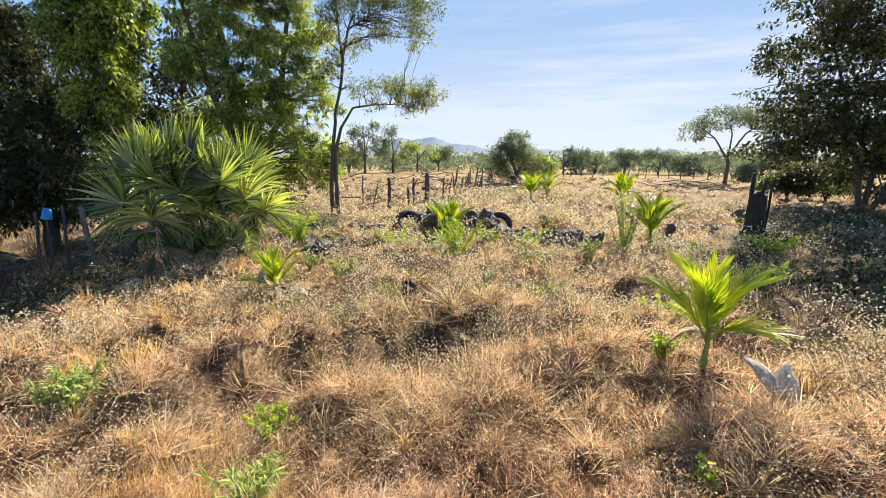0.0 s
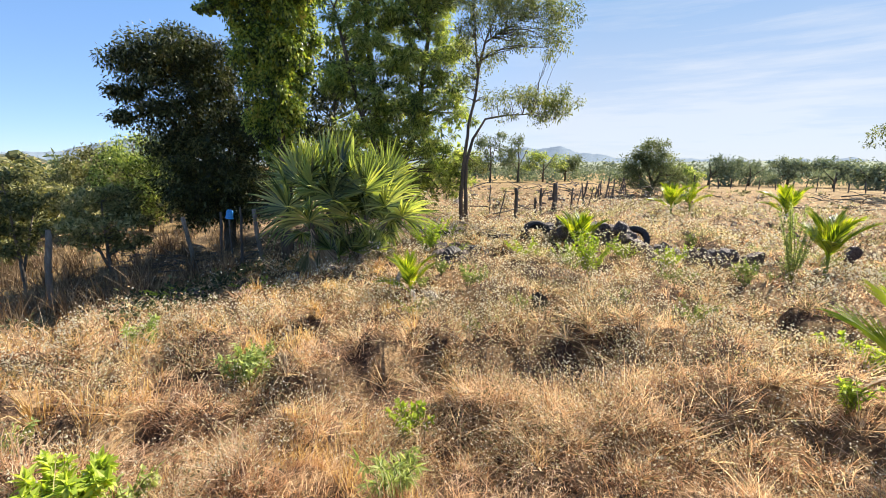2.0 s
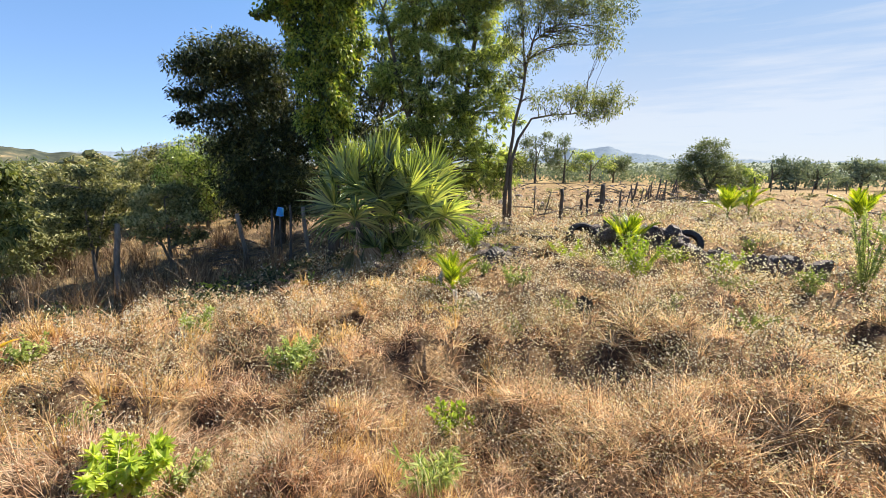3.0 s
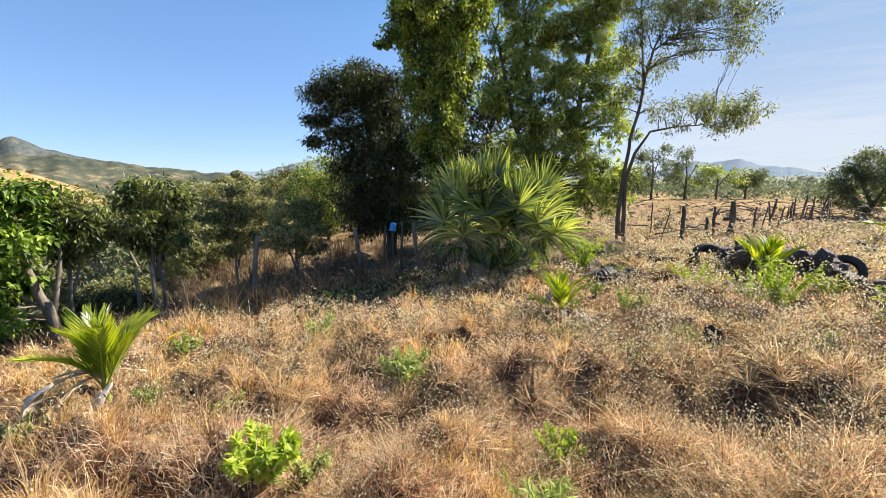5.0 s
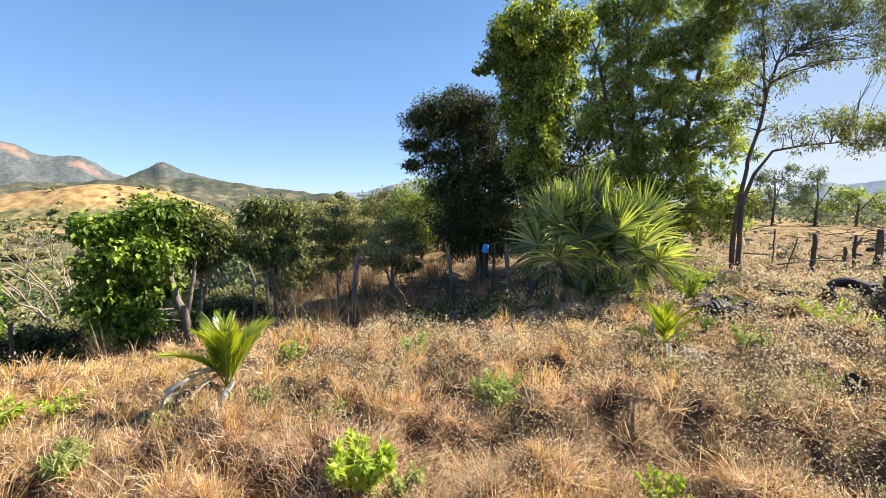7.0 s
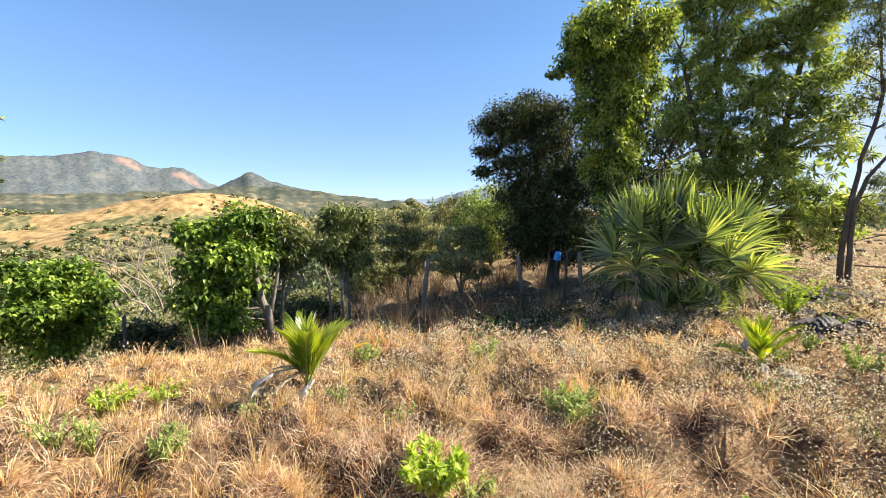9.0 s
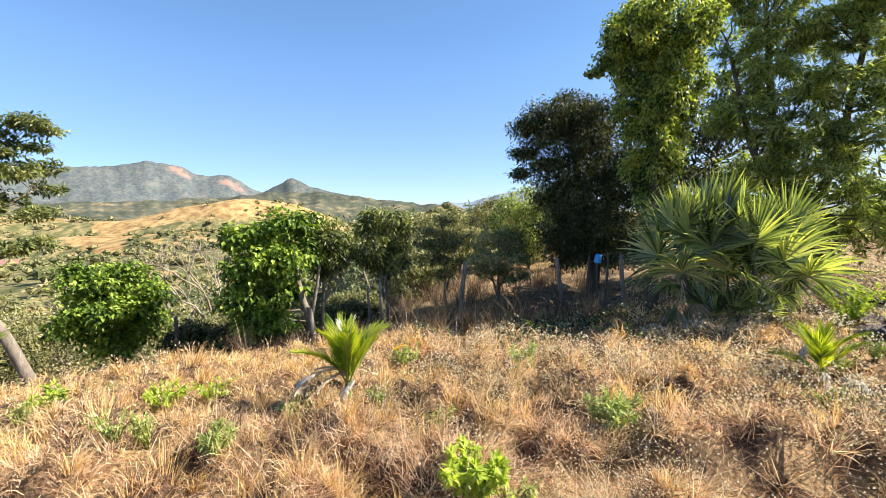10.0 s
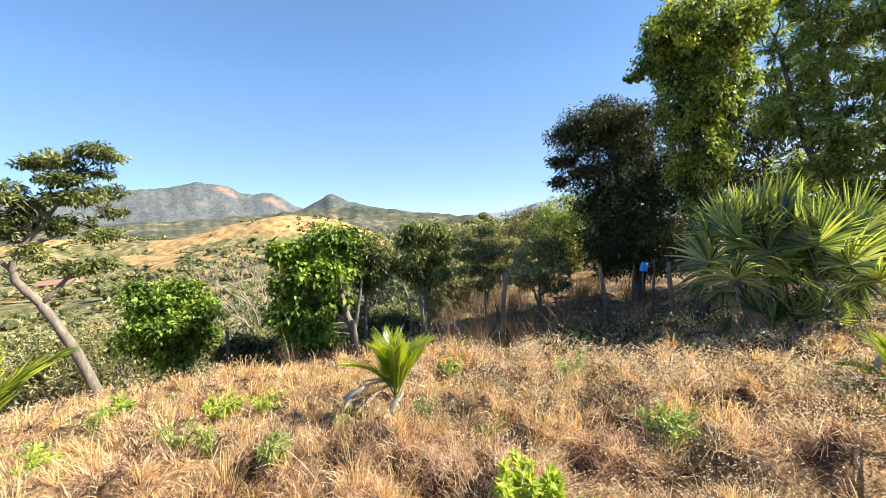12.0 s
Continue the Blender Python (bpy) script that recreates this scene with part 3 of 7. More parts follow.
def clumps(centres, radii, per, length, width, droop=0.4, flat=0.75, spread=0.45, hollow=0.0, burst=0.0, skin=False):
    """Leaves gathered round twig ends."""
    centres, radii = np.asarray(centres, float), np.asarray(radii, float)
    k = np.repeat(np.arange(len(centres)), per)
    off = RNG.normal(0, 1, (len(k), 3))
    r = np.linalg.norm(off, axis=1, keepdims=True)
    off = off / r * (hollow + (1 - hollow) * RNG.random((len(k), 1)) ** 0.6)
    off[:, 2] *= flat
    p = centres[k] + off * radii[k][:, None] * (1 - burst)
    d = unit(off) + RNG.normal(0, 0.6 * (1 - 0.6 * burst), (len(k), 3)) + np.array([0, 0, -droop])
    n = RNG.normal(0, spread, (len(k), 3)) + np.array([0, 0, 1])
    if skin:
        # leaves lie on the skin of the clump, so that it shades as a mass
        n = unit(off) + RNG.normal(0, 0.35, (len(k), 3)) + np.array([0, 0, 0.3])
        d = np.cross(n, RNG.normal(0, 1, (len(k), 3)))
    ln = length * (0.65 + 0.7 * RNG.random(len(k)))
    return leaf_arrays(p, d, n, ln, width * (0.7 + 0.6 * RNG.random(len(k))))


def cores(centres, radii, flat=0.75, coarse=False):
    """Rough leafy hearts, so that far crowns stay closed."""
    g = (1 + 5 ** 0.5) / 2
    ico = unit(np.array([(-1, g, 0), (1, g, 0), (-1, -g, 0), (1, -g, 0), (0, -1, g), (0, 1, g), (0, -1, -g), (0, 1, -g), (g, 0, -1), (g, 0, 1), (-g, 0, -1), (-g, 0, 1)], float))
    tri = np.array([(0, 11, 5), (0, 5, 1), (0, 1, 7), (0, 7, 10), (0, 10, 11), (1, 5, 9), (5, 11, 4), (11, 10, 2), (10, 7, 6), (7, 1, 8), (3, 9, 4), (3, 4, 2), (3, 2, 6), (3, 6, 8), (3, 8, 9), (4, 9, 5), (2, 4, 11), (6, 2, 10), (8, 6, 7), (9, 8, 1)])
    if coarse:
        ico = np.array([(1, 0, 0), (-1, 0, 0), (0, 1, 0), (0, -1, 0), (0, 0, 1), (0, 0, -1)], float)
        tri = np.array([(0, 2, 4), (2, 1, 4), (1, 3, 4), (3, 0, 4), (2, 0, 5), (1, 2, 5), (3, 1, 5), (0, 3, 5)])
    c, r = np.asarray(centres, float), np.asarray(radii, float)
    v = c[:, None] + ico[None] * (r[:, None] * RNG.uniform(0.7, 1.1, (len(c), len(ico))))[..., None] * np.array([1, 1, flat])
    # each facet stands apart, so that it takes a tint of its own
    v = v[:, tri].reshape(-1, 3)
    return v, np.arange(len(v)).reshape(-1, 3)


def in_blobs(blobs, count, shell=0.55, gap=0.0):
    """Twig ends in a union of ellipsoids (x, y, z, rx, ry, rz), nearer to their skin."""
    out = []
    vol = np.array([(b[3] * b[4] * b[5]) ** 0.75 for b in blobs])
    for b, n in zip(blobs, np.maximum(1, (vol / vol.sum() * count).astype(int))):
        o = unit(RNG.normal(0, 1, (n, 3))) * (shell + (1 - shell) * RNG.random((n, 1)) ** 0.7)
        out.append(np.array(b[:3]) + o * np.array(b[3:]))
    out = np.concatenate(out)
    if gap:
        keep = vnoise(out[:, 0] * 0.9 + out[:, 2] * 0.7, out[:, 1] * 0.9 - out[:, 2] * 0.5, 8) > gap
        out = out[keep]
    return out


def facing(az):
    """World vectors that point to the right and away for somebody who looks at azimuth az from the start."""
    a = radians(az)
    return Vector((math.cos(a), math.sin(a), 0)), Vector((-math.sin(a), math.cos(a), 0))


def puffs(*rows, deep=0.8):
    """Leaf masses from (right, up, half-width, half-height), as deep as they are wide times deep."""
    return [(u, 0.25 * math.sin(7.0 * u + 3.0 * v), v, a, max(a * deep, 0.2), b) for u, v, a, b in rows]


def tree(name, label, base, az, stems, blobs, ends, per, leaf, mat, bark, clump=0.45, droop=0.4, limbs=26, gap=0.0, shell=0.55, category="tree", group="", limb_r=0.035, flat=0.75, burst=0.0, heart=0, skin=False):
    """stems: lists of (right, away, up, radius) from the base; blobs: (right, away, up, rx, ry, rz); leaf: (length, width)."""
    r, f = facing(az)
    t = thing(name, base, label, category, group)
    wood = Heap()
    heads = []
    for st in stems:
        pts = [r * s[0] + f * s[1] + Vector((0, 0, s[2])) for s in st]
        fine, rad = [], []
        for i in range(len(pts) - 1):
            for j in range(3):
                q = j / 3
                fine.append(pts[i].lerp(pts[i + 1], q) + Vector(RNG.normal(0, st[i][3] * 0.18, 3)) * (0 if i + j == 0 else 1))
                rad.append(st[i][3] + (st[i + 1][3] - st[i][3]) * q)
        fine.append(pts[-1])
        rad.append(st[-1][3])
        tube(wood, fine, rad, 10, 0.12)
        heads += list(zip(fine, rad))[len(fine) // 3:]
    c = np.array([tuple(r * b[0] + f * b[1] + Vector((0, 0, b[2]))) for b in blobs])
    rot = np.array([(abs(r.x) * b[3] + abs(f.x) * b[4], abs(r.y) * b[3] + abs(f.y) * b[4], b[5]) for b in blobs])
    cent = in_blobs([(*c[i], *rot[i]) for i in range(len(blobs))], ends, shell, gap)
    pick = RNG.permutation(len(cent))[:limbs]
    for i in pick:
        e = Vector(cent[i])
        low = [h for h in heads if h[0].z < e.z + 0.2] or heads
        h, hr = min(low, key=lambda q: (q[0] - e).length + 0.35 * abs(q[0].z - (e.z - 0.8)))
        path = bend(h, e, (e - h).length * 0.08, 5, (e - h).length * 0.025, (RNG.random() - 0.5) * 0.25)
        r0 = min(limb_r, hr * 0.7)
        tube(wood, path, [r0 * (1 - 0.8 * q / 5) for q in range(6)], 6, 0.1)
    part_of("trunk", wood.mesh("trunk", bark, True), t)
    v, fc = clumps(cent, clump * (0.6 + 0.8 * RNG.random(len(cent))), per, leaf[0], leaf[1], droop, flat, burst=burst, skin=skin)
    if heart:
        # larger shaded leaves deep inside close the crown
        k = RNG.integers(0, len(c), heart)
        o = np.clip(RNG.normal(0, 0.36, (heart, 3)), -0.55, 0.55) * rot[k]
        hv, hf = leaf_arrays(c[k] + o, RNG.normal(0, 1, (heart, 3)), RNG.normal(0, 1, (heart, 3)), RNG.uniform(0.9, 1.7, heart) * leaf[0], RNG.uniform(1.0, 1.9, heart) * max(leaf[1], 0.4 * leaf[0]), 0.1, 0.5)
        v, fc = np.concatenate([v, hv]), np.concatenate([fc, hf + len(v)])
    part_of("crown", mesh_of("crown", v, fc, mat), t)
    return t

# ---------------------------------------------------------------- the land
def build_ground():
    """One sheet to the horizon, finest near by and ahead."""
    az = np.concatenate([np.arange(-52, 112, 0.65), np.arange(112, 308, 4.0)])
    rad = np.concatenate([[0.02], np.geomspace(0.4, 14, 96), np.geomspace(14.5, 120, 40), np.geomspace(123, 520, 76), np.geomspace(540, 4800, 34)])
    a, d = np.meshgrid(np.radians(az), rad, indexing="ij")
    x, y = -np.sin(a) * d, np.cos(a) * d
    v = np.stack([x, y, soil(x, y)], -1).reshape(-1, 3)
    n, m = len(az), len(rad)
    i, j = np.meshgrid(np.arange(n), np.arange(m - 1), indexing="ij")
    k = (i + 1) % n
    f = np.stack([i * m + j, i * m + j + 1, k * m + j + 1, k * m + j], -1).reshape(-1, 4)[:, ::-1]
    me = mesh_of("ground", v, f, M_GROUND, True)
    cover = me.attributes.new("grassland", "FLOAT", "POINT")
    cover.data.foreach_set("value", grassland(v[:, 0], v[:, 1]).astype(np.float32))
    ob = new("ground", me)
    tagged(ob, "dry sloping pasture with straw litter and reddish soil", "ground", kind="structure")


def ridge(name, label, dist, profile, deep, mat, rough=0.12, foot=-40, step=0.25):
    """A far range: (azimuth, elevation) of its skyline, with folded slopes towards the viewer."""
    az0, az1 = profile[0][0], profile[-1][0]
    az = np.arange(az0, az1 + step, step)
    el = np.interp(az, [p[0] for p in profile], [p[1] for p in profile])
    el = el + (vnoise(az / 1.1, az * 0 + 3, 11) - 0.5) * rough * 2 + (vnoise(az / 0.35, az * 0 + 8, 12) - 0.5) * rough
    rows = 40
    v = []
    for i in range(rows + 1):
        q = i / rows                      # 0: foot near the viewer, 1: skyline
        dd = dist - deep * (1 - q) * (0.95 + 0.2 * vnoise(az / 5.0, az * 0 + q * 2.0, 13))
        top = 1.7 + np.tan(np.radians(el)) * dist
        fold = ((vnoise(az / 2.2 + q * 1.5, az * 0 + q * 4, 14) - 0.5) * 0.07 + (vnoise(az / 0.7 - q * 2.0, az * 0 + q * 6, 15) - 0.5) * 0.025) * math.sin(math.pi * q) ** 0.7
        z = foot + (top - foot) * np.clip(q ** 1.3 + fold, 0, 1.0)
        v.append(np.stack([-np.sin(np.radians(az)) * dd, np.cos(np.radians(az)) * dd, z], -1))
    # the far side falls away behind the skyline
    v.append(np.stack([-np.sin(np.radians(az)) * (dist + deep), np.cos(np.radians(az)) * (dist + deep), np.full(len(az), foot)], -1))
    v = np.stack(v, 0)
    n, m = v.shape[:2]
    i, j = np.meshgrid(np.arange(n - 1), np.arange(m - 1), indexing="ij")
    f = np.stack([i * m + j, (i + 1) * m + j, (i + 1) * m + j + 1, i * m + j + 1], -1).reshape(-1, 4)
    ob = new(name, mesh_of(name, v.reshape(-1, 3), f, mat, True))
    return tagged(ob, label, "mountain", kind="structure")


build_ground()
ridge("mountain_range", "wooded mountain range tinted for haze, with bare reddish scars", 2300,
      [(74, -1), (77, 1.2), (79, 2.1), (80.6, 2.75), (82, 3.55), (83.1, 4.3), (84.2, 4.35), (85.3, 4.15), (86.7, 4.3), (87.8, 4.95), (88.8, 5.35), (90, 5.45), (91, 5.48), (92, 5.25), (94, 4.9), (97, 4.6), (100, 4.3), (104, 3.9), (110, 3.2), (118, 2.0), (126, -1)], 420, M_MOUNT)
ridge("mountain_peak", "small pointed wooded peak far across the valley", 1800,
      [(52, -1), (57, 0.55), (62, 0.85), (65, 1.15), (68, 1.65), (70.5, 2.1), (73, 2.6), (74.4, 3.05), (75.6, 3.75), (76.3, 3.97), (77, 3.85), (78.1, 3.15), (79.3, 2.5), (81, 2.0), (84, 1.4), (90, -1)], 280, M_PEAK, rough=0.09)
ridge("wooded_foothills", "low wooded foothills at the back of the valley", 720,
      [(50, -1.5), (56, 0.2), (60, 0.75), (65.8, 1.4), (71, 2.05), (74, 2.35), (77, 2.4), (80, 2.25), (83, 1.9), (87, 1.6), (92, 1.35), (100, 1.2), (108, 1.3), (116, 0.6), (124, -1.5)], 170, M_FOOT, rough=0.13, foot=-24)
ridge("haze_blue_hills", "hills low on the horizon, tinted pale blue for haze", 3600,
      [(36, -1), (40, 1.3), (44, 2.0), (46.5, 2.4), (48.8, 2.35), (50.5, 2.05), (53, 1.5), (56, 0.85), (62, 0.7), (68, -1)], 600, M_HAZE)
ridge("horizon_hills", "low haze-tinted hills along the horizon beyond the pasture", 4000,
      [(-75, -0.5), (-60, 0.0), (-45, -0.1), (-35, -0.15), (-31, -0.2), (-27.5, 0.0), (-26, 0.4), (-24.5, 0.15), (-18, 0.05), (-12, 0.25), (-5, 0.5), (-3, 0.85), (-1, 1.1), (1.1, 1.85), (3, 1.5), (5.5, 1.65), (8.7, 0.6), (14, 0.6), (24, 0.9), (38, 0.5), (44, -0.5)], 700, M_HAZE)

# ---------------------------------------------------------------- trees of the grove
def grove():
    b = spot(35.2, 10.4)
    tree("vine_clad_tree", "tall tree column smothered in bright green climbing vines", b, 35.2,
         [[(0, 0, -0.2, 0.14), (0.1, 0, 1.7, 0.11), (-0.1, 0.1, 3.8, 0.08), (0.0, 0, 5.7, 0.04)], [(0.05, 0, 4.4, 0.04), (-0.6, 0, 5.0, 0.025), (-1.25, 0, 5.1, 0.01)]],
         puffs((0.0, 5.67, 0.8, 0.5), (-0.43, 5.85, 0.5, 0.38), (0.48, 5.6, 0.45, 0.4), (-0.3, 5.1, 0.55, 0.4), (0.25, 4.75, 0.55, 0.45), (-0.1, 4.3, 0.6, 0.42), (0.35, 4.1, 0.45, 0.42),
               (-0.05, 3.6, 0.46, 0.42), (0.22, 3.2, 0.3, 0.35), (-0.25, 3.0, 0.28, 0.3), (0.0, 2.5, 0.3, 0.4), (0.15, 1.9, 0.25, 0.4), (-1.2, 5.05, 0.26, 0.09), (-0.9, 5.2, 0.22, 0.16)),
         600, 74, (0.078, 0.05), M_VINE, M_BARK, 0.16, 1.1, 20, shell=0.75, flat=1.5, gap=0.36, heart=2200)
    b = spot(42.3, 14.0)
    tree("dark_tree", "dense dark-leaved tree with a broad ragged crown", b, 42.3,
         [[(0.3, 0, -0.2, 0.17), (0.3, 0, 1.4, 0.14), (-0.1, 0, 3.0, 0.1), (-0.5, 0.2, 4.8, 0.04)], [(0.3, 0, 1.2, 0.1), (0.7, 0.1, 2.6, 0.07), (0.6, 0.2, 4.5, 0.03)], [(0.0, 0, 2.6, 0.07), (-0.9, 0, 3.5, 0.04), (-1.7, 0, 4.1, 0.015)]],
         [(u, w, z, a, c, 1.4 * e) for u, w, z, a, c, e in puffs((-0.57, 5.2, 0.95, 0.34), (-1.4, 4.8, 0.6, 0.28), (-1.75, 4.05, 0.42, 0.16), (-0.6, 4.6, 1.1, 0.38), (0.25, 4.75, 0.8, 0.6), (-1.8, 3.45, 0.28, 0.12), (-1.1, 3.7, 0.55, 0.2), (-0.1, 3.7, 1.0, 0.5),
               (-0.75, 2.8, 0.65, 0.45), (0.35, 2.6, 1.15, 0.75), (-0.2, 1.9, 1.0, 0.5), (0.85, 1.5, 0.8, 0.55), (-0.6, 1.35, 0.6, 0.5), (0.4, 1.15, 0.9, 0.35), (1.1, 3.4, 0.8, 0.8))],
         950, 56, (0.105, 0.042), M_DARK, M_BARK, 0.32, 0.5, 60, shell=0.4, flat=0.8, gap=0.12, heart=6500)
    # added dark leaf mass: fills the gap behind the vines, shade in its colour
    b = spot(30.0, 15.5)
    tree("dark_filler_tree", "dark leafy filler tree added behind the vines to close sky gaps", b, 30.0,
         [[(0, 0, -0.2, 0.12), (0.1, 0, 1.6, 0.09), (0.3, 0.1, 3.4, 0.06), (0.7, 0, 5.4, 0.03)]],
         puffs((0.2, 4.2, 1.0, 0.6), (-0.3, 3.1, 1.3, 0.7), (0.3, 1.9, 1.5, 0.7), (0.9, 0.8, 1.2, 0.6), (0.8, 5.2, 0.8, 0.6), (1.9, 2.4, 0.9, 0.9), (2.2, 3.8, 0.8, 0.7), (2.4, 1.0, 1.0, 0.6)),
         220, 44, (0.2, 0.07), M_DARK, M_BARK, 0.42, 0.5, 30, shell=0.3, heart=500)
    b = spot(21.6, 13.6)
    tree("feathery_tree", "large spreading tree with feathery mid-green foliage", b, 21.6,
         [[(0, 0.3, -0.2, 0.15), (-0.2, 0.3, 1.6, 0.12), (-0.6, 0.3, 4.0, 0.09), (-0.9, 0.3, 7.2, 0.04)], [(0.0, 0.3, 1.2, 0.1), (0.7, 0.3, 3.2, 0.08), (1.0, 0.3, 5.5, 0.055), (1.2, 0.3, 7.0, 0.03)], [(-0.1, 0, 1.0, 0.1), (-1.0, -0.2, 3.4, 0.07), (-1.6, 0, 6.0, 0.03)]],
         puffs((-0.42, 6.0, 0.8, 0.55), (-1.35, 5.5, 0.65, 0.6), (0.53, 5.8, 0.8, 0.6), (1.15, 6.2, 0.65, 0.55), (1.6, 5.15, 0.55, 0.5), (-0.24, 4.85, 0.9, 0.5), (0.73, 4.5, 0.8, 0.5), (1.5, 4.0, 0.52, 0.45), (-1.2, 4.1, 0.75, 0.6),
               (-0.04, 3.6, 0.9, 0.5), (1.0, 3.3, 0.8, 0.5), (1.8, 2.95, 0.5, 0.42), (-0.9, 2.8, 0.75, 0.5), (0.45, 2.5, 0.8, 0.5), (1.4, 2.2, 0.7, 0.45), (2.0, 2.0, 0.36, 0.34), (-1.6, 6.6, 0.65, 0.6), (0.5, 7.2, 1.1, 0.7), (-0.8, 7.3, 0.9, 0.6), (1.6, 6.9, 0.7, 0.6),
               (1.3, 1.4, 0.8, 0.5), (-0.6, 1.6, 1.0, 0.55), deep=0.75),
         1300, 48, (0.165, 0.036), M_TREE, M_BARK, 0.34, 0.32, 110, gap=0.3, shell=0.45, burst=0.62, heart=700)
    b = spot(13.5, 13.0)
    tree("slim_tree", "slender twin-trunked tree with an open airy crown", b, 13.5,
         [[(0.0, 0, -0.2, 0.068), (-0.03, 0, 0.84, 0.056), (0.0, 0, 1.57, 0.0496), (0.1, 0, 2.29, 0.0448), (0.16, 0, 2.82, 0.0416), (0.31, 0, 3.46, 0.04), (0.43, 0, 4.33, 0.0336), (0.59, 0, 4.98, 0.0272), (1.04, 0, 5.29, 0.0192), (1.46, 0, 5.51, 0.0096)],
          [(0.12, 0.05, -0.2, 0.068), (0.09, 0.04, 0.9, 0.056), (0.11, 0, 1.8, 0.0496), (0.28, 0, 2.49, 0.04), (0.62, 0, 3.02, 0.0288), (1.19, 0, 3.12, 0.0208), (1.86, 0, 3.15, 0.0136), (2.48, 0, 3.0, 0.0064)],
          [(0.4, 0, 4.2, 0.028), (0.3, 0.1, 5.55, 0.02), (0.24, 0.1, 6.6, 0.0096)], [(0.55, 0, 4.9, 0.024), (0.95, 0, 5.9, 0.016), (1.3, 0, 6.6, 0.008)]],
         [(u, w, z, 1.2 * a, 1.2 * c, 1.45 * e) for u, w, z, a, c, e in puffs((1.48, 3.6, 0.62, 0.2), (2.1, 3.62, 0.6, 0.24), (2.6, 3.35, 0.4, 0.28), (1.95, 3.1, 0.55, 0.15), (1.3, 3.08, 0.35, 0.12), (0.75, 3.5, 0.25, 0.15), (2.25, 4.85, 0.32, 0.3), (2.4, 5.35, 0.28, 0.3), (1.9, 5.63, 0.45, 0.28), (1.4, 5.05, 0.45, 0.22),
               (0.9, 5.6, 0.5, 0.34), (1.35, 6.1, 0.55, 0.3), (2.1, 6.0, 0.42, 0.25), (0.75, 4.6, 0.3, 0.22), (0.2, 5.2, 0.36, 0.45), (0.1, 4.1, 0.3, 0.36), (0.3, 1.9, 0.22, 0.28), (0.25, 6.3, 0.55, 0.45), (1.6, 6.8, 0.7, 0.4), (2.7, 5.6, 0.25, 0.3))],
         640, 36, (0.088, 0.027), M_SLIM, M_BARK, 0.2, 0.5, 220, gap=0.3, shell=0.3, limb_r=0.02, flat=0.9)


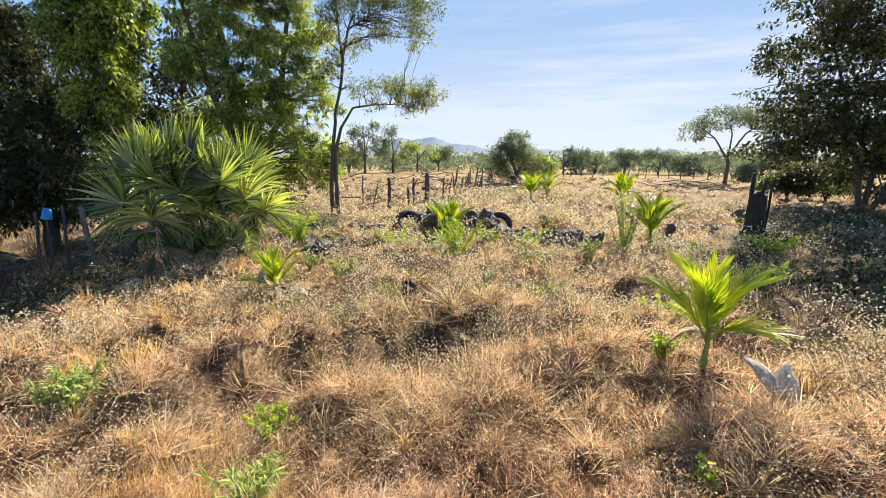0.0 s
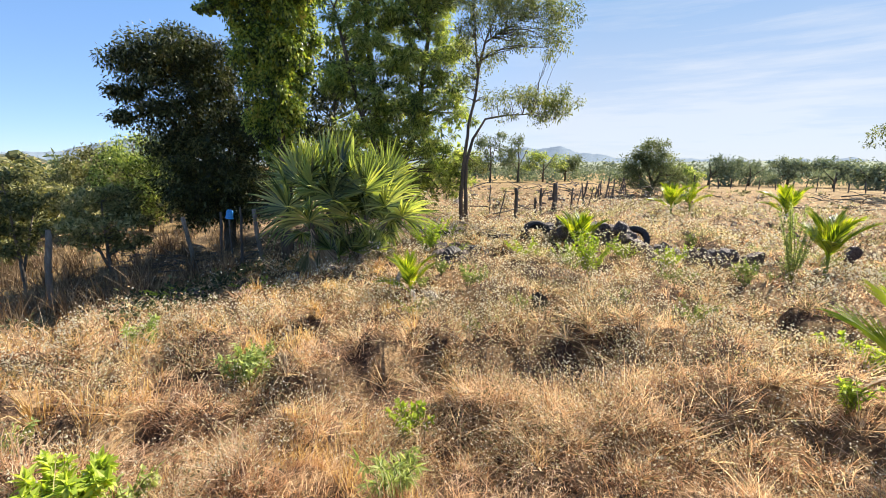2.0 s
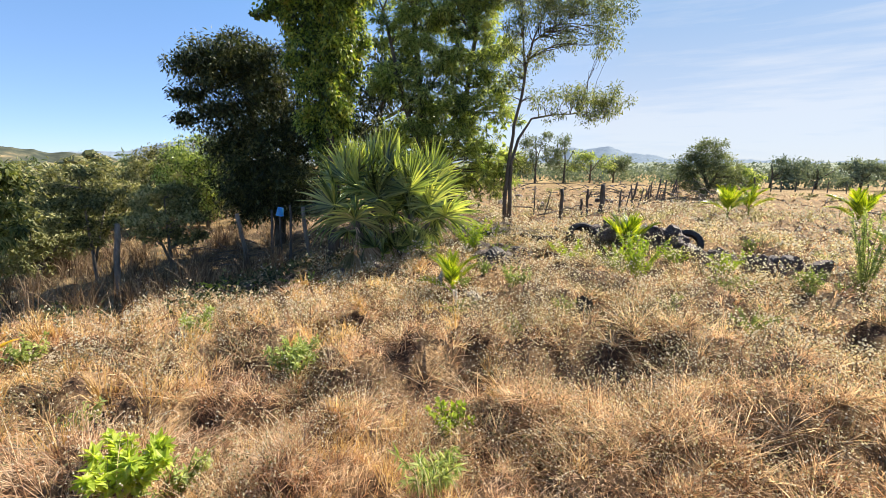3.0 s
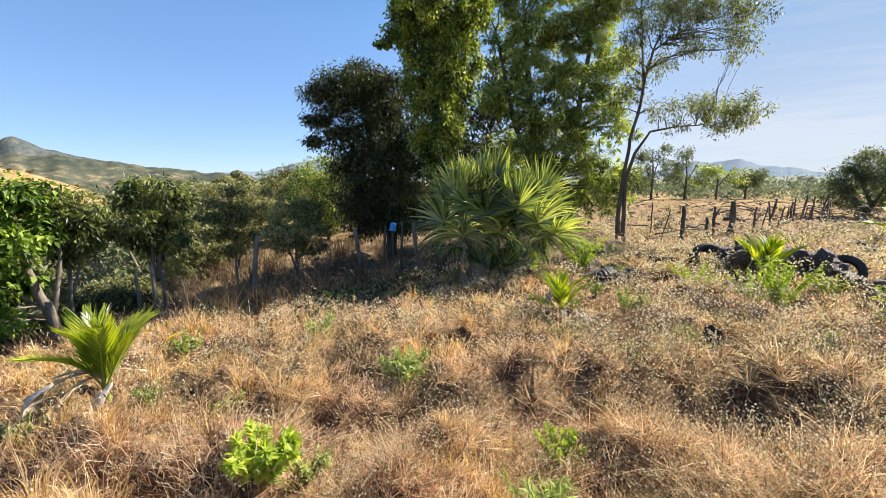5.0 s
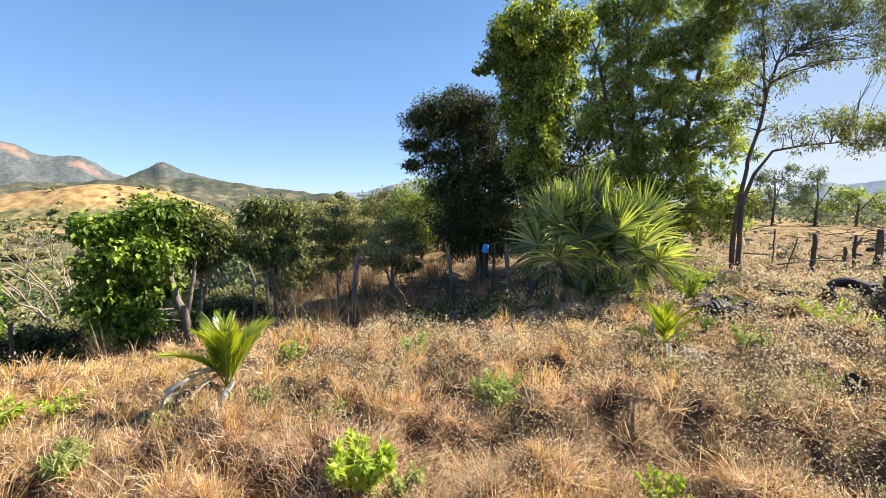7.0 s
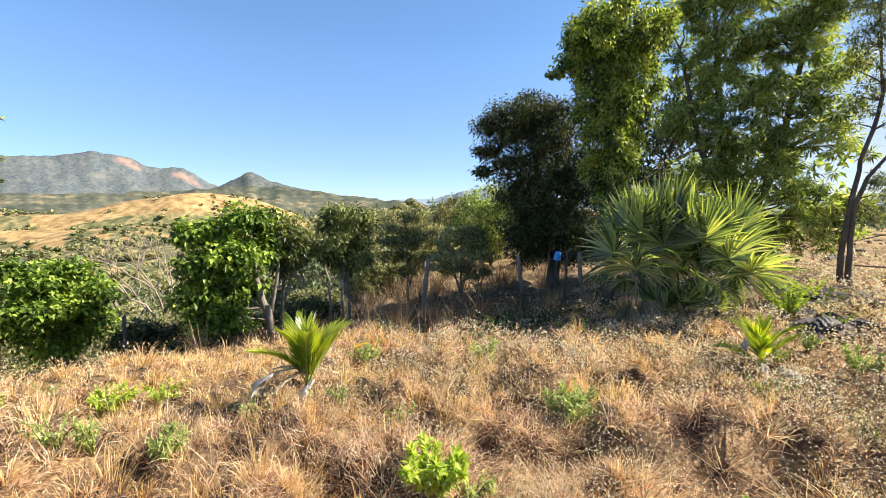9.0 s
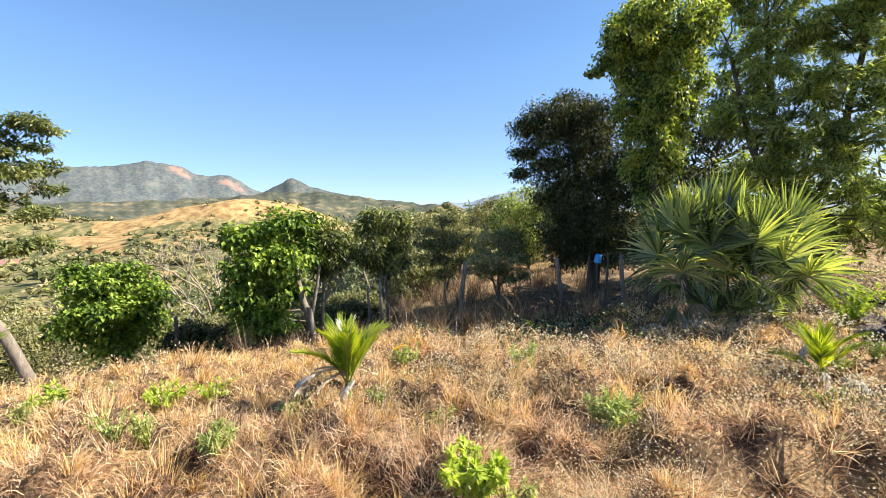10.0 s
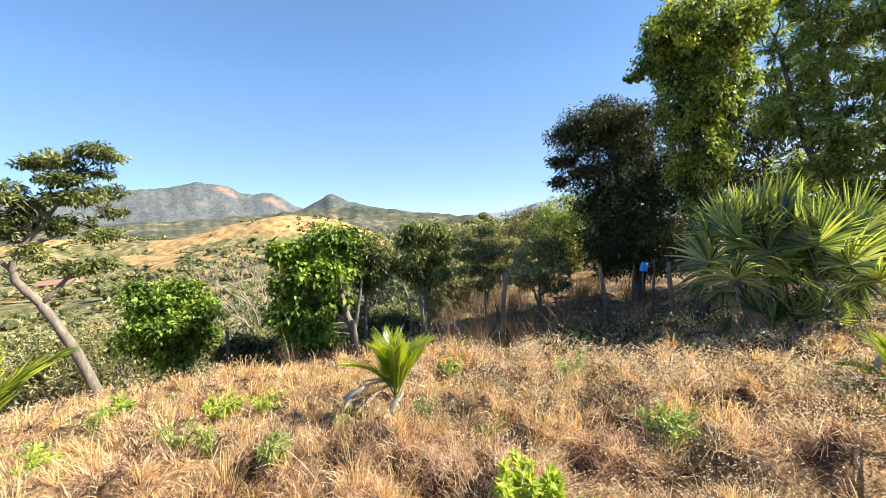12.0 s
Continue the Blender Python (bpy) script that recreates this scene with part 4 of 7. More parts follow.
def right_side():
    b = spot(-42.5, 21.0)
    # the last four leaf masses hang unseen overhead, added to shade the near pasture
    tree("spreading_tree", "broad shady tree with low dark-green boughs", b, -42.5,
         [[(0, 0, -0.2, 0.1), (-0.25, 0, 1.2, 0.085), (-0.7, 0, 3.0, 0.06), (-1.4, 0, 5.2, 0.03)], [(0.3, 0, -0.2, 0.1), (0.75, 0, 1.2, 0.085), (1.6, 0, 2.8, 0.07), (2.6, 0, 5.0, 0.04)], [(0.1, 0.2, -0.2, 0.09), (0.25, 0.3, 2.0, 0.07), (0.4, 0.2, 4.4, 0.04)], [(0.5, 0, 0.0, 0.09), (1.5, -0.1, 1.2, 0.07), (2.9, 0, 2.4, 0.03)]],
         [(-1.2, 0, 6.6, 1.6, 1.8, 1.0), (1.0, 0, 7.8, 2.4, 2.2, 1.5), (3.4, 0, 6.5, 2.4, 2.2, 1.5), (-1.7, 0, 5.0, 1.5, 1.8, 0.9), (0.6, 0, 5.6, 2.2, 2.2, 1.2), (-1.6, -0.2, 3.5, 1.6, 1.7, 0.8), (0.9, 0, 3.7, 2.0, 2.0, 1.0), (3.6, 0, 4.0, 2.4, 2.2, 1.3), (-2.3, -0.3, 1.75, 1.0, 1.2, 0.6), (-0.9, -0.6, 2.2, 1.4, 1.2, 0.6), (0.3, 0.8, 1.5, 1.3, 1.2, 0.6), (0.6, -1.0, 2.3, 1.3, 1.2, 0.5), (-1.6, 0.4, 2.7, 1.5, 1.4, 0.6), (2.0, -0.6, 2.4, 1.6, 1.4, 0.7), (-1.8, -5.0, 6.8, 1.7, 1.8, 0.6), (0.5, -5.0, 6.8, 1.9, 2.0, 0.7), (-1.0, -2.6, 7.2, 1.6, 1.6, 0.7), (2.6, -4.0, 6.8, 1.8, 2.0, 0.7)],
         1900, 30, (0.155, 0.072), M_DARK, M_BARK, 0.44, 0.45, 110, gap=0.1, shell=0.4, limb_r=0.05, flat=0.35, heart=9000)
    # leaf colour carries the light: dark under the crown, bright for sunlit shrubs behind
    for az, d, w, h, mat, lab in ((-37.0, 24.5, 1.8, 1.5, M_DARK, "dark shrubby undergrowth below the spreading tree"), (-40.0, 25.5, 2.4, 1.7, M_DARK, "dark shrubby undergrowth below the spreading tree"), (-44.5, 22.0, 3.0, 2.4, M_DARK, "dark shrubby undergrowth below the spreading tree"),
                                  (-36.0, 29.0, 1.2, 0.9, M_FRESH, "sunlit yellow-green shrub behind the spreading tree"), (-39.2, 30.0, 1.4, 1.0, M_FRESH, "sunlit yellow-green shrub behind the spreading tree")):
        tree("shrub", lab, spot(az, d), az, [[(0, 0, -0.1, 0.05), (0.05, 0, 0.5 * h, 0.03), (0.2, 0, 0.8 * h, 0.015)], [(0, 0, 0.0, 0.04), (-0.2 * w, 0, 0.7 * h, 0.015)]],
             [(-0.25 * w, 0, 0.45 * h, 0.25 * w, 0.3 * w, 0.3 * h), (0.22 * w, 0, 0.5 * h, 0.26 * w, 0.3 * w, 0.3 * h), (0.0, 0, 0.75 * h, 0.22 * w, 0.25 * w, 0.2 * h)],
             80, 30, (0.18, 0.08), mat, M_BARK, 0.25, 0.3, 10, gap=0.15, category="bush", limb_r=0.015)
    b = spot(-31.5, 38.0)
    tree("flat_topped_tree", "flat-topped open tree standing alone in the pasture", b, -31.5,
         [[(0, 0, -0.2, 0.15), (0.05, 0, 1.2, 0.12), (0.0, 0, 1.9, 0.1), (0.9, 0, 3.4, 0.05), (1.8, 0, 4.2, 0.02)], [(0, 0, 1.6, 0.08), (-0.9, 0, 3.1, 0.05), (-2.0, 0, 4.0, 0.02)], [(0, 0, 1.8, 0.07), (0.1, 0, 3.4, 0.045), (-0.3, 0, 4.6, 0.02)]],
         [(-1.7, 0, 4.0, 1.2, 1.4, 0.45), (0.0, 0, 4.7, 1.5, 1.5, 0.5), (1.6, 0, 4.3, 1.2, 1.3, 0.5), (-2.3, 0, 3.3, 0.6, 0.8, 0.25), (2.3, 0, 3.5, 0.6, 0.8, 0.3)],
         200, 22, (0.2, 0.07), M_HEDGE, M_BARK, 0.38, 0.3, 90, gap=0.26, shell=0.3, limb_r=0.045)
    b = spot(-8.8, 31.0)
    tree("round_bush_tree", "low round bushy tree at the fence corner", b, -8.8,
         [[(0, 0, -0.2, 0.16), (0.1, 0, 0.8, 0.12), (-0.3, 0, 1.8, 0.06)], [(0.1, 0, 0.4, 0.1), (0.6, 0, 1.7, 0.05)], [(-0.1, 0, 0.3, 0.1), (-0.8, 0, 1.5, 0.05)]],
         [(-0.8, 0, 1.9, 1.0, 1.1, 0.8), (0.6, 0, 1.9, 1.1, 1.1, 0.8), (-0.1, 0, 2.7, 0.95, 1.0, 0.7), (1.1, 0, 1.1, 0.8, 0.9, 0.5), (-1.2, 0, 1.1, 0.7, 0.8, 0.5), (0.1, 0, 0.7, 1.3, 1.1, 0.4), (0.5, 0, 3.1, 0.3, 0.4, 0.25), (-0.4, 0, 3.1, 0.3, 0.4, 0.2)],
         300, 34, (0.18, 0.055), M_HEDGE, M_BARK, 0.36, 0.3, 60, gap=0.26, shell=0.4, limb_r=0.03, burst=0.3)


def west_side():
    """Bushes and slim trees along the brow, and the leaning tree."""
    def bush(az, dist, w, h, mat, label, leaf=(0.17, 0.12), ends=260, per=30, name="broadleaf_bush", low=0.15, bark=M_PALEBARK, clump=0.26, gap=0.12):
        b = spot(az, dist)
        k = h / 3.2
        return tree(name, label, b, az,
                    [[(0, 0, -0.2, 0.085), (0.05, 0, 0.35 * h, 0.065), (-0.1 * w, 0, 0.85 * h, 0.02)], [(0.02, 0, 0.2 * h, 0.05), (0.25 * w, 0, 0.7 * h, 0.02)]],
                    [(-0.22 * w, 0, 0.55 * h, 0.27 * w, 0.3 * w, 0.26 * h), (0.2 * w, 0, 0.52 * h, 0.28 * w, 0.3 * w, 0.27 * h), (-0.05 * w, 0, 0.8 * h, 0.3 * w, 0.28 * w, 0.2 * h), (0.27 * w, 0, 0.75 * h, 0.2 * w, 0.2 * w, 0.16 * h), (-0.1 * w, -0.1, (low + 0.16) * h, 0.3 * w, 0.3 * w, 0.16 * h)],
                    ends, per, leaf, mat, bark, clump * (0.5 + 0.5 * k), 0.45, 24, gap=gap, shell=0.5, category="bush", limb_r=0.02)
    tree("broadleaf_bush", "tall glossy broad-leaved bush on the brow of the slope", spot(78.0, 11.5), 78,
         [[(0.45, 0, -0.3, 0.13), (0.4, 0, 0.6, 0.11), (0.2, 0, 1.4, 0.07), (-0.2, 0, 2.8, 0.02)], [(0.35, 0, 0.5, 0.06), (0.6, 0, 1.5, 0.04), (0.7, 0, 2.5, 0.02)], [(0.3, 0, 0.9, 0.05), (-0.6, 0, 1.7, 0.02)]],
         puffs((-0.75, 2.65, 0.5, 0.36), (0.02, 2.95, 0.55, 0.28), (-0.9, 2.05, 0.5, 0.38), (-0.28, 2.15, 0.55, 0.42), (-0.94, 1.3, 0.5, 0.38), (-0.25, 1.4, 0.5, 0.42), (-1.2, 2.75, 0.24, 0.18), (-0.6, 0.75, 0.55, 0.34), (0.35, 2.3, 0.35, 0.3)),
         270, 30, (0.14, 0.095), M_BUSH, M_PALEBARK, 0.24, 0.7, 40, gap=0.3, shell=0.5, category="bush", limb_r=0.02, heart=700)
    tree("small_tree", "dark drooping-leaved small tree beside the broad-leaved bush", spot(74.6, 11.9), 74.6,
         [[(0, 0, -0.3, 0.06), (0.05, 0, 1.0, 0.045), (0.1, 0, 2.6, 0.02)], [(0.03, 0, 0.9, 0.035), (0.4, 0, 2.2, 0.015)]],
         puffs((0.3, 2.7, 0.4, 0.22), (0.0, 3.1, 0.36, 0.15), (0.45, 2.25, 0.35, 0.22), (-0.05, 2.3, 0.3, 0.22), (0.75, 2.4, 0.25, 0.15), (0.15, 1.9, 0.3, 0.2)),
         130, 36, (0.15, 0.045), M_SLIM, M_PALEBARK, 0.18, 0.9, 30, gap=0.08, shell=0.5, limb_r=0.016, heart=200)
    tree("broadleaf_bush", "round bright-green broad-leaved bush below the brow", spot(94.9, 13.5), 94.9,
         [[(0, 0, -0.3, 0.085), (0.05, 0, 1.0, 0.065), (-0.2, 0, 2.3, 0.02)], [(0.02, 0, 0.5, 0.05), (0.6, 0, 1.9, 0.02)]],
         puffs((-0.5, 2.4, 0.5, 0.36), (0.2, 2.5, 0.58, 0.3), (0.66, 2.05, 0.42, 0.34), (-0.2, 1.8, 0.75, 0.4), (0.5, 1.4, 0.55, 0.36), (-0.7, 1.5, 0.42, 0.38), (0.0, 0.95, 0.6, 0.3), (-0.72, 2.7, 0.24, 0.18)),
         260, 34, (0.12, 0.08), M_BUSH, M_PALEBARK, 0.24, 0.6, 30, gap=0.3, shell=0.5, category="bush", limb_r=0.02, heart=700)
    tree("small_tree", "slim drooping-leaved small tree by the fence", spot(65.4, 12.0), 65.4,
         [[(-0.45, 0, -0.3, 0.05), (-0.42, 0, 0.9, 0.042), (-0.35, 0, 2.6, 0.018)], [(-0.25, 0, -0.3, 0.045), (-0.3, 0, 1.2, 0.035), (0.05, 0, 2.5, 0.015)]],
         puffs((-0.29, 2.88, 0.52, 0.18), (-0.66, 2.57, 0.36, 0.28), (0.08, 2.61, 0.4, 0.28), (-0.3, 2.17, 0.5, 0.28), (-0.61, 1.8, 0.32, 0.2), (-0.04, 1.77, 0.3, 0.22), (-0.35, 1.5, 0.22, 0.16)),
         170, 36, (0.14, 0.045), M_SLIM, M_PALEBARK, 0.17, 0.9, 34, gap=0.12, shell=0.5, limb_r=0.014, heart=220)
    tree("small_tree", "olive-green feathery small tree by the fence", spot(59.0, 14.5), 59.0,
         [[(0.0, 0, -0.4, 0.05), (-0.05, 0, 0.8, 0.04), (-0.1, 0, 2.4, 0.015)], [(-0.02, 0, 0.5, 0.035), (0.35, 0, 2.0, 0.012)]],
         puffs((-0.08, 2.73, 0.6, 0.16), (-0.55, 2.36, 0.38, 0.18), (0.4, 2.28, 0.46, 0.2), (-0.19, 2.02, 0.7, 0.22), (-0.5, 1.5, 0.4, 0.2), (0.3, 1.5, 0.5, 0.2), (-0.05, 1.05, 0.4, 0.2)),
         170, 32, (0.11, 0.042), M_OLIVE, M_PALEBARK, 0.2, 0.2, 40, gap=0.12, shell=0.4, limb_r=0.014, flat=0.5, skin=True, heart=120)
    tree("small_tree", "olive-green feathery small tree by the fence", spot(53.0, 13.5), 53.0,
         [[(0.1, 0, -0.4, 0.05), (0.1, 0, 0.5, 0.04), (0.1, 0, 1.8, 0.015)], [(0.08, 0, 0.2, 0.035), (-0.3, 0, 1.5, 0.012)]],
         puffs((0.13, 2.0, 0.62, 0.16), (-0.35, 1.68, 0.38, 0.18), (0.51, 1.65, 0.42, 0.2), (0.07, 1.35, 0.78, 0.24), (-0.25, 0.9, 0.46, 0.2), (0.48, 0.85, 0.42, 0.2)),
         170, 32, (0.11, 0.042), M_OLIVE, M_PALEBARK, 0.2, 0.2, 40, gap=0.12, shell=0.4, limb_r=0.014, flat=0.5, skin=True, heart=120)
    bush(57.0, 19.0, 2.6, 2.2, M_OLIVE, "olive-green feathery small tree by the fence", leaf=(0.14, 0.055), ends=170, low=0.3, gap=0.2, name="small_tree")
    bush(70.5, 16.0, 2.0, 1.2, M_SCRUB, "grey-green scrubby bush on the slope", leaf=(0.12, 0.05), ends=160, low=0.05, gap=0.3)
    bush(63.0, 18.0, 2.4, 1.4, M_SCRUB, "grey-green scrubby bush on the slope", leaf=(0.13, 0.05), ends=180, low=0.05, gap=0.3)
    bush(48.5, 22.0, 3.0, 4.0, M_TREE, "light-green bushy tree behind the fence", leaf=(0.16, 0.06), ends=300, low=0.1, name="small_tree")
    bush(52.0, 26.0, 3.4, 3.6, M_OLIVE, "light-green bushy tree behind the fence", leaf=(0.16, 0.06), ends=280, low=0.1, name="small_tree")
    bush(90.0, 24.0, 3.0, 2.6, M_SCRUB, "grey-green scrubby bush on the slope", leaf=(0.14, 0.06), ends=200, low=0.0)
    bush(101.5, 20.0, 4.0, 3.2, M_OLIVE, "grey-green scrubby bush on the slope", leaf=(0.14, 0.06), ends=300, low=0.0)
    bush(106.0, 17.0, 3.0, 2.6, M_OLIVE, "grey-green scrubby bush on the slope", leaf=(0.14, 0.06), ends=240, low=0.0)
    bush(85.0, 15.0, 2.0, 1.5, M_SCRUB, "grey-green scrubby bush on the slope", leaf=(0.12, 0.05), ends=140, low=0.0)
    bush(88.5, 13.2, 1.4, 1.1, M_DARK, "low dark shrub below the brow", leaf=(0.10, 0.05), ends=130, low=0.0)
    bush(82.5, 12.6, 1.5, 1.1, M_DARK, "low dark shrub below the brow", leaf=(0.10, 0.05), ends=130, low=0.0)
    bush(71.5, 12.8, 1.8, 1.2, M_DARK, "low dark shrub below the brow", leaf=(0.10, 0.05), ends=130, low=0.0, gap=0.3)

    b = spot(101.0, 12.0)
    tree("leaning_tree", "leaning pale-trunked tree with tiered leafy boughs", b, 101,
         [[(0.1, 0, -0.3, 0.125), (-0.2, 0, 0.46, 0.11), (-0.48, 0, 1.45, 0.098), (-0.75, 0, 2.07, 0.09), (-1.0, 0, 2.55, 0.082), (-1.25, 0, 2.9, 0.075), (-1.24, 0, 3.23, 0.065), (-1.05, 0, 3.58, 0.05), (-0.7, 0, 4.05, 0.035), (-0.2, 0, 4.9, 0.015)],
          [(-0.9, 0, 2.4, 0.05), (-0.5, 0, 2.85, 0.035), (0.1, 0, 3.0, 0.012)], [(-1.2, 0, 3.0, 0.05), (-1.7, 0, 3.6, 0.03), (-2.2, 0, 4.0, 0.015)], [(-1.1, 0, 3.5, 0.04), (-0.4, 0, 3.75, 0.025), (0.1, 0, 4.1, 0.012)]],
         puffs((0.1, 5.35, 0.42, 0.12), (-0.53, 5.17, 0.42, 0.14), (-0.85, 5.08, 0.3, 0.12), (0.3, 5.22, 0.28, 0.1), (0.1, 4.95, 0.28, 0.12), (-0.43, 4.8, 0.4, 0.16), (0.22, 4.55, 0.34, 0.15), (-0.28, 4.4, 0.46, 0.17), (0.29, 4.15, 0.28, 0.1),
               (-0.9, 4.2, 0.36, 0.2), (-0.49, 3.92, 0.46, 0.18), (0.12, 3.7, 0.32, 0.15), (-1.3, 4.5, 0.36, 0.22), (-1.35, 3.9, 0.36, 0.24), (-0.98, 3.4, 0.2, 0.2), (-0.35, 3.04, 0.5, 0.11), (0.12, 3.1, 0.26, 0.1), (-1.9, 4.2, 0.5, 0.3), (-2.1, 3.5, 0.4, 0.25)),
         400, 36, (0.1, 0.045), M_SLIM, M_PALEBARK, 0.14, 0.3, 100, gap=0.16, shell=0.3, limb_r=0.018, flat=0.5)

    # bare grey tree
    b = spot(86.3, 17.0)
    t = thing("bare_tree", b, "leafless pale grey tree on the slope", "tree")
    w = Heap()
    r, f = facing(86)
    tube(w, [Vector((0, 0, -0.2)), Vector((0, 0, 0.9)), r * 0.1 + Vector((0, 0, 1.6))], [0.11, 0.09, 0.07], 8, 0.1)

    def fork(p, d, ln, rad, lev):
        q = p + d * ln
        tube(w, bend(p, q, ln * 0.06, 3, ln * 0.04), [rad, rad * 0.85, rad * 0.7, rad * 0.55], 6)
        if lev:
            for _ in range(3):
                e = (d + Vector(RNG.normal(0, 0.5, 3)) + Vector((0, 0, 0.12))).normalized()
                fork(q, e, ln * (0.6 + 0.25 * RNG.random()), rad * 0.6, lev - 1)
    for k in range(6):
        a = k * 1.05 + 0.3
        fork(r * 0.05 + Vector((0, 0, 1.0 + 0.14 * k)), (r * math.cos(a) * 0.9 + f * math.sin(a) * 0.6 + Vector((0, 0, 0.95))).normalized(), 1.35, 0.042, 3)
    part_of("trunk", w.mesh("trunk", M_TWIG, True), t)


def far_woods():
    """Tree cover of the valley and the far edge of the pasture, past counting."""
    for n, near, far, per, label in ((560, 40, 200, 21, "scattered scrub and trees on the valley slope"), (3600, 190, 1000, 3, "woods and scrub across the far valley")):
        cs, rs = [], []
        az = RNG.uniform(38, 118, n)
        d = np.exp(RNG.uniform(math.log(near), math.log(far), n))
        x, y = -np.sin(np.radians(az)) * d, np.cos(np.radians(az)) * d
        z = soil(x, y)
        grown = 0.45 + 0.9 * vnoise(x / 16, y / 16, 21)
        keep = RNG.random(n) < (1 - 0.93 * grassland(x, y)) * grown
        keep &= ~((az > 84) & (az < 90) & (d < 60))
        for k in np.nonzero(keep)[0]:
            s = RNG.uniform(0.35, 1.0) * ((2.6 if far < 300 else 1.8) + min(d[k], 320) * 0.005)
            for _ in range(3):
                o = RNG.normal(0, 0.55, 3) * s
                cs.append((x[k] + o[0], y[k] + o[1], z[k] + s * (0.4 + 0.6 * RNG.random())))
                rs.append(s * RNG.uniform(0.35, 0.85))
        v, f = clumps(cs, rs, per, 0.4, 0.28, 0.1, 0.7, 0.8, 0.8, skin=True)
        # leaf clumps grow with distance, so that far crowns stay closed
        c = v.reshape(-1, 4, 3)
        m = c.mean(1, keepdims=True)
        k = np.clip(np.hypot(m[..., 0], m[..., 1]) / 110, 0.5, 4.0)[..., None]
        v = (m + (c - m) * k).reshape(-1, 3)
        ob = new("valley_woods", mesh_of("valley_woods", *cores(cs, np.array(rs) * 0.92, coarse=far > 300), M_FARLEAF))
        tagged(ob, label, "trees", kind="stuff")
        ob = new("valley_woods", mesh_of("valley_woods", v, f, M_FARLEAF))
        tagged(ob, label, "trees", kind="stuff")
    # the far edge of the pasture
    cs, rs = [], []
    n = 800
    az = RNG.uniform(-56, 40, n)
    d = RNG.uniform(54, 120, n)
    x, y = -np.sin(np.radians(az)) * d, np.cos(np.radians(az)) * d
    z = soil(x, y)
    for k in range(n):
        if vnoise(x[k] / 9, y[k] / 9, 22) < 0.2:
            continue
        s = RNG.uniform(0.6, 1.5) * (1.0 + 0.008 * d[k])
        for _ in range(3):
            o = RNG.normal(0, 0.5, 3) * s
            cs.append((x[k] + o[0], y[k] + o[1], z[k] + s * (0.35 + 0.6 * RNG.random())))
            rs.append(s * RNG.uniform(0.5, 0.9))
    for k in range(900):                                  # the low country behind it
        a, q = RNG.uniform(-62, 42), math.exp(RNG.uniform(math.log(125), math.log(1100)))
        px, py = -math.sin(radians(a)) * q, math.cos(radians(a)) * q
        cs.append((px, py, soil1(px, py) + 0.004 * q * RNG.random()))
        rs.append(RNG.uniform(1.2, 2.4) * (1 + q / 260))
    distant = np.hypot(*np.array(cs)[:, :2].T) > 115
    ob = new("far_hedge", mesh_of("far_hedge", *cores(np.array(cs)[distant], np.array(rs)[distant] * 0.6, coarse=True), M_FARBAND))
    tagged(ob, "band of green scrub, paled for haze, along the far edge of the pasture", "trees", kind="stuff")
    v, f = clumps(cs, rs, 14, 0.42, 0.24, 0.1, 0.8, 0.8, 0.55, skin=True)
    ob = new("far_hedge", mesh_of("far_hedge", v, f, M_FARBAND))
    tagged(ob, "band of green scrub, paled for haze, along the far edge of the pasture", "trees", kind="stuff")


def slope_trees():
    """Olive-green trees that close the view over the brow and stand along the near valley."""
    rng = np.random.default_rng(77)
    for k in range(84):
        if k >= 72:
            az, d, el = rng.uniform(67, 82), rng.uniform(45, 110), rng.uniform(-3.2, -0.9)
        elif k < 44:
            az, d = 44 + 29 * ((k * 0.618) % 1.0), 21 + 40 * (k / 44) ** 1.1
            el = -3.4 + 4.3 * smooth(18, 46, d) + rng.uniform(-0.8, 0.5)
        else:
            az, d, el = rng.uniform(73, 116), rng.uniform(24, 95), rng.uniform(-9, -4.5)
        if 83 < az < 89 and d < 60:
            continue
        b = spot(az, d)
        h = float(np.clip(1.7 + d * math.tan(radians(el)) - b.z, 2.4, 11.0))
        w = h * rng.uniform(0.75, 1.25)
        bl = []
        for _ in range(9):
            a, q = rng.uniform(0, 6.28), rng.random() ** 0.5
            bl.append((math.cos(a) * q * 0.42 * w, math.sin(a) * q * 0.42 * w, h * (0.9 - 0.42 * q * rng.uniform(0.3, 1.2)), rng.uniform(0.13, 0.24) * w, rng.uniform(0.13, 0.24) * w, rng.uniform(0.06, 0.11) * h))
        bl.append((0.0, 0.0, 0.4 * h, 0.3 * w, 0.3 * w, 0.16 * h))
        s = 0.16 + 0.0042 * d
        mat = (M_OLIVE, M_SCRUB, M_OLIVE, M_HEDGE, M_OLIVE)[k % 5]
        tree("slope_tree", "spreading olive-green tree on the dry valley slope", b, az,
             [[(0, 0, -0.3, 0.03 * h), (0.05 * w, 0, 0.35 * h, 0.024 * h), (-0.05 * w, 0, 0.7 * h, 0.008 * h)], [(0.03 * w, 0, 0.3 * h, 0.015 * h), (0.25 * w, 0, 0.75 * h, 0.005 * h)], [(0, 0, 0.25 * h, 0.014 * h), (-0.24 * w, 0.1, 0.7 * h, 0.005 * h)]],
             bl, 52, 13, (s * 1.25, s * 0.62), mat, M_PALEBARK, 0.075 * w + 0.12, 0.2, 9, gap=0.05, shell=0.25, group="trees on the valley slope", flat=0.6)


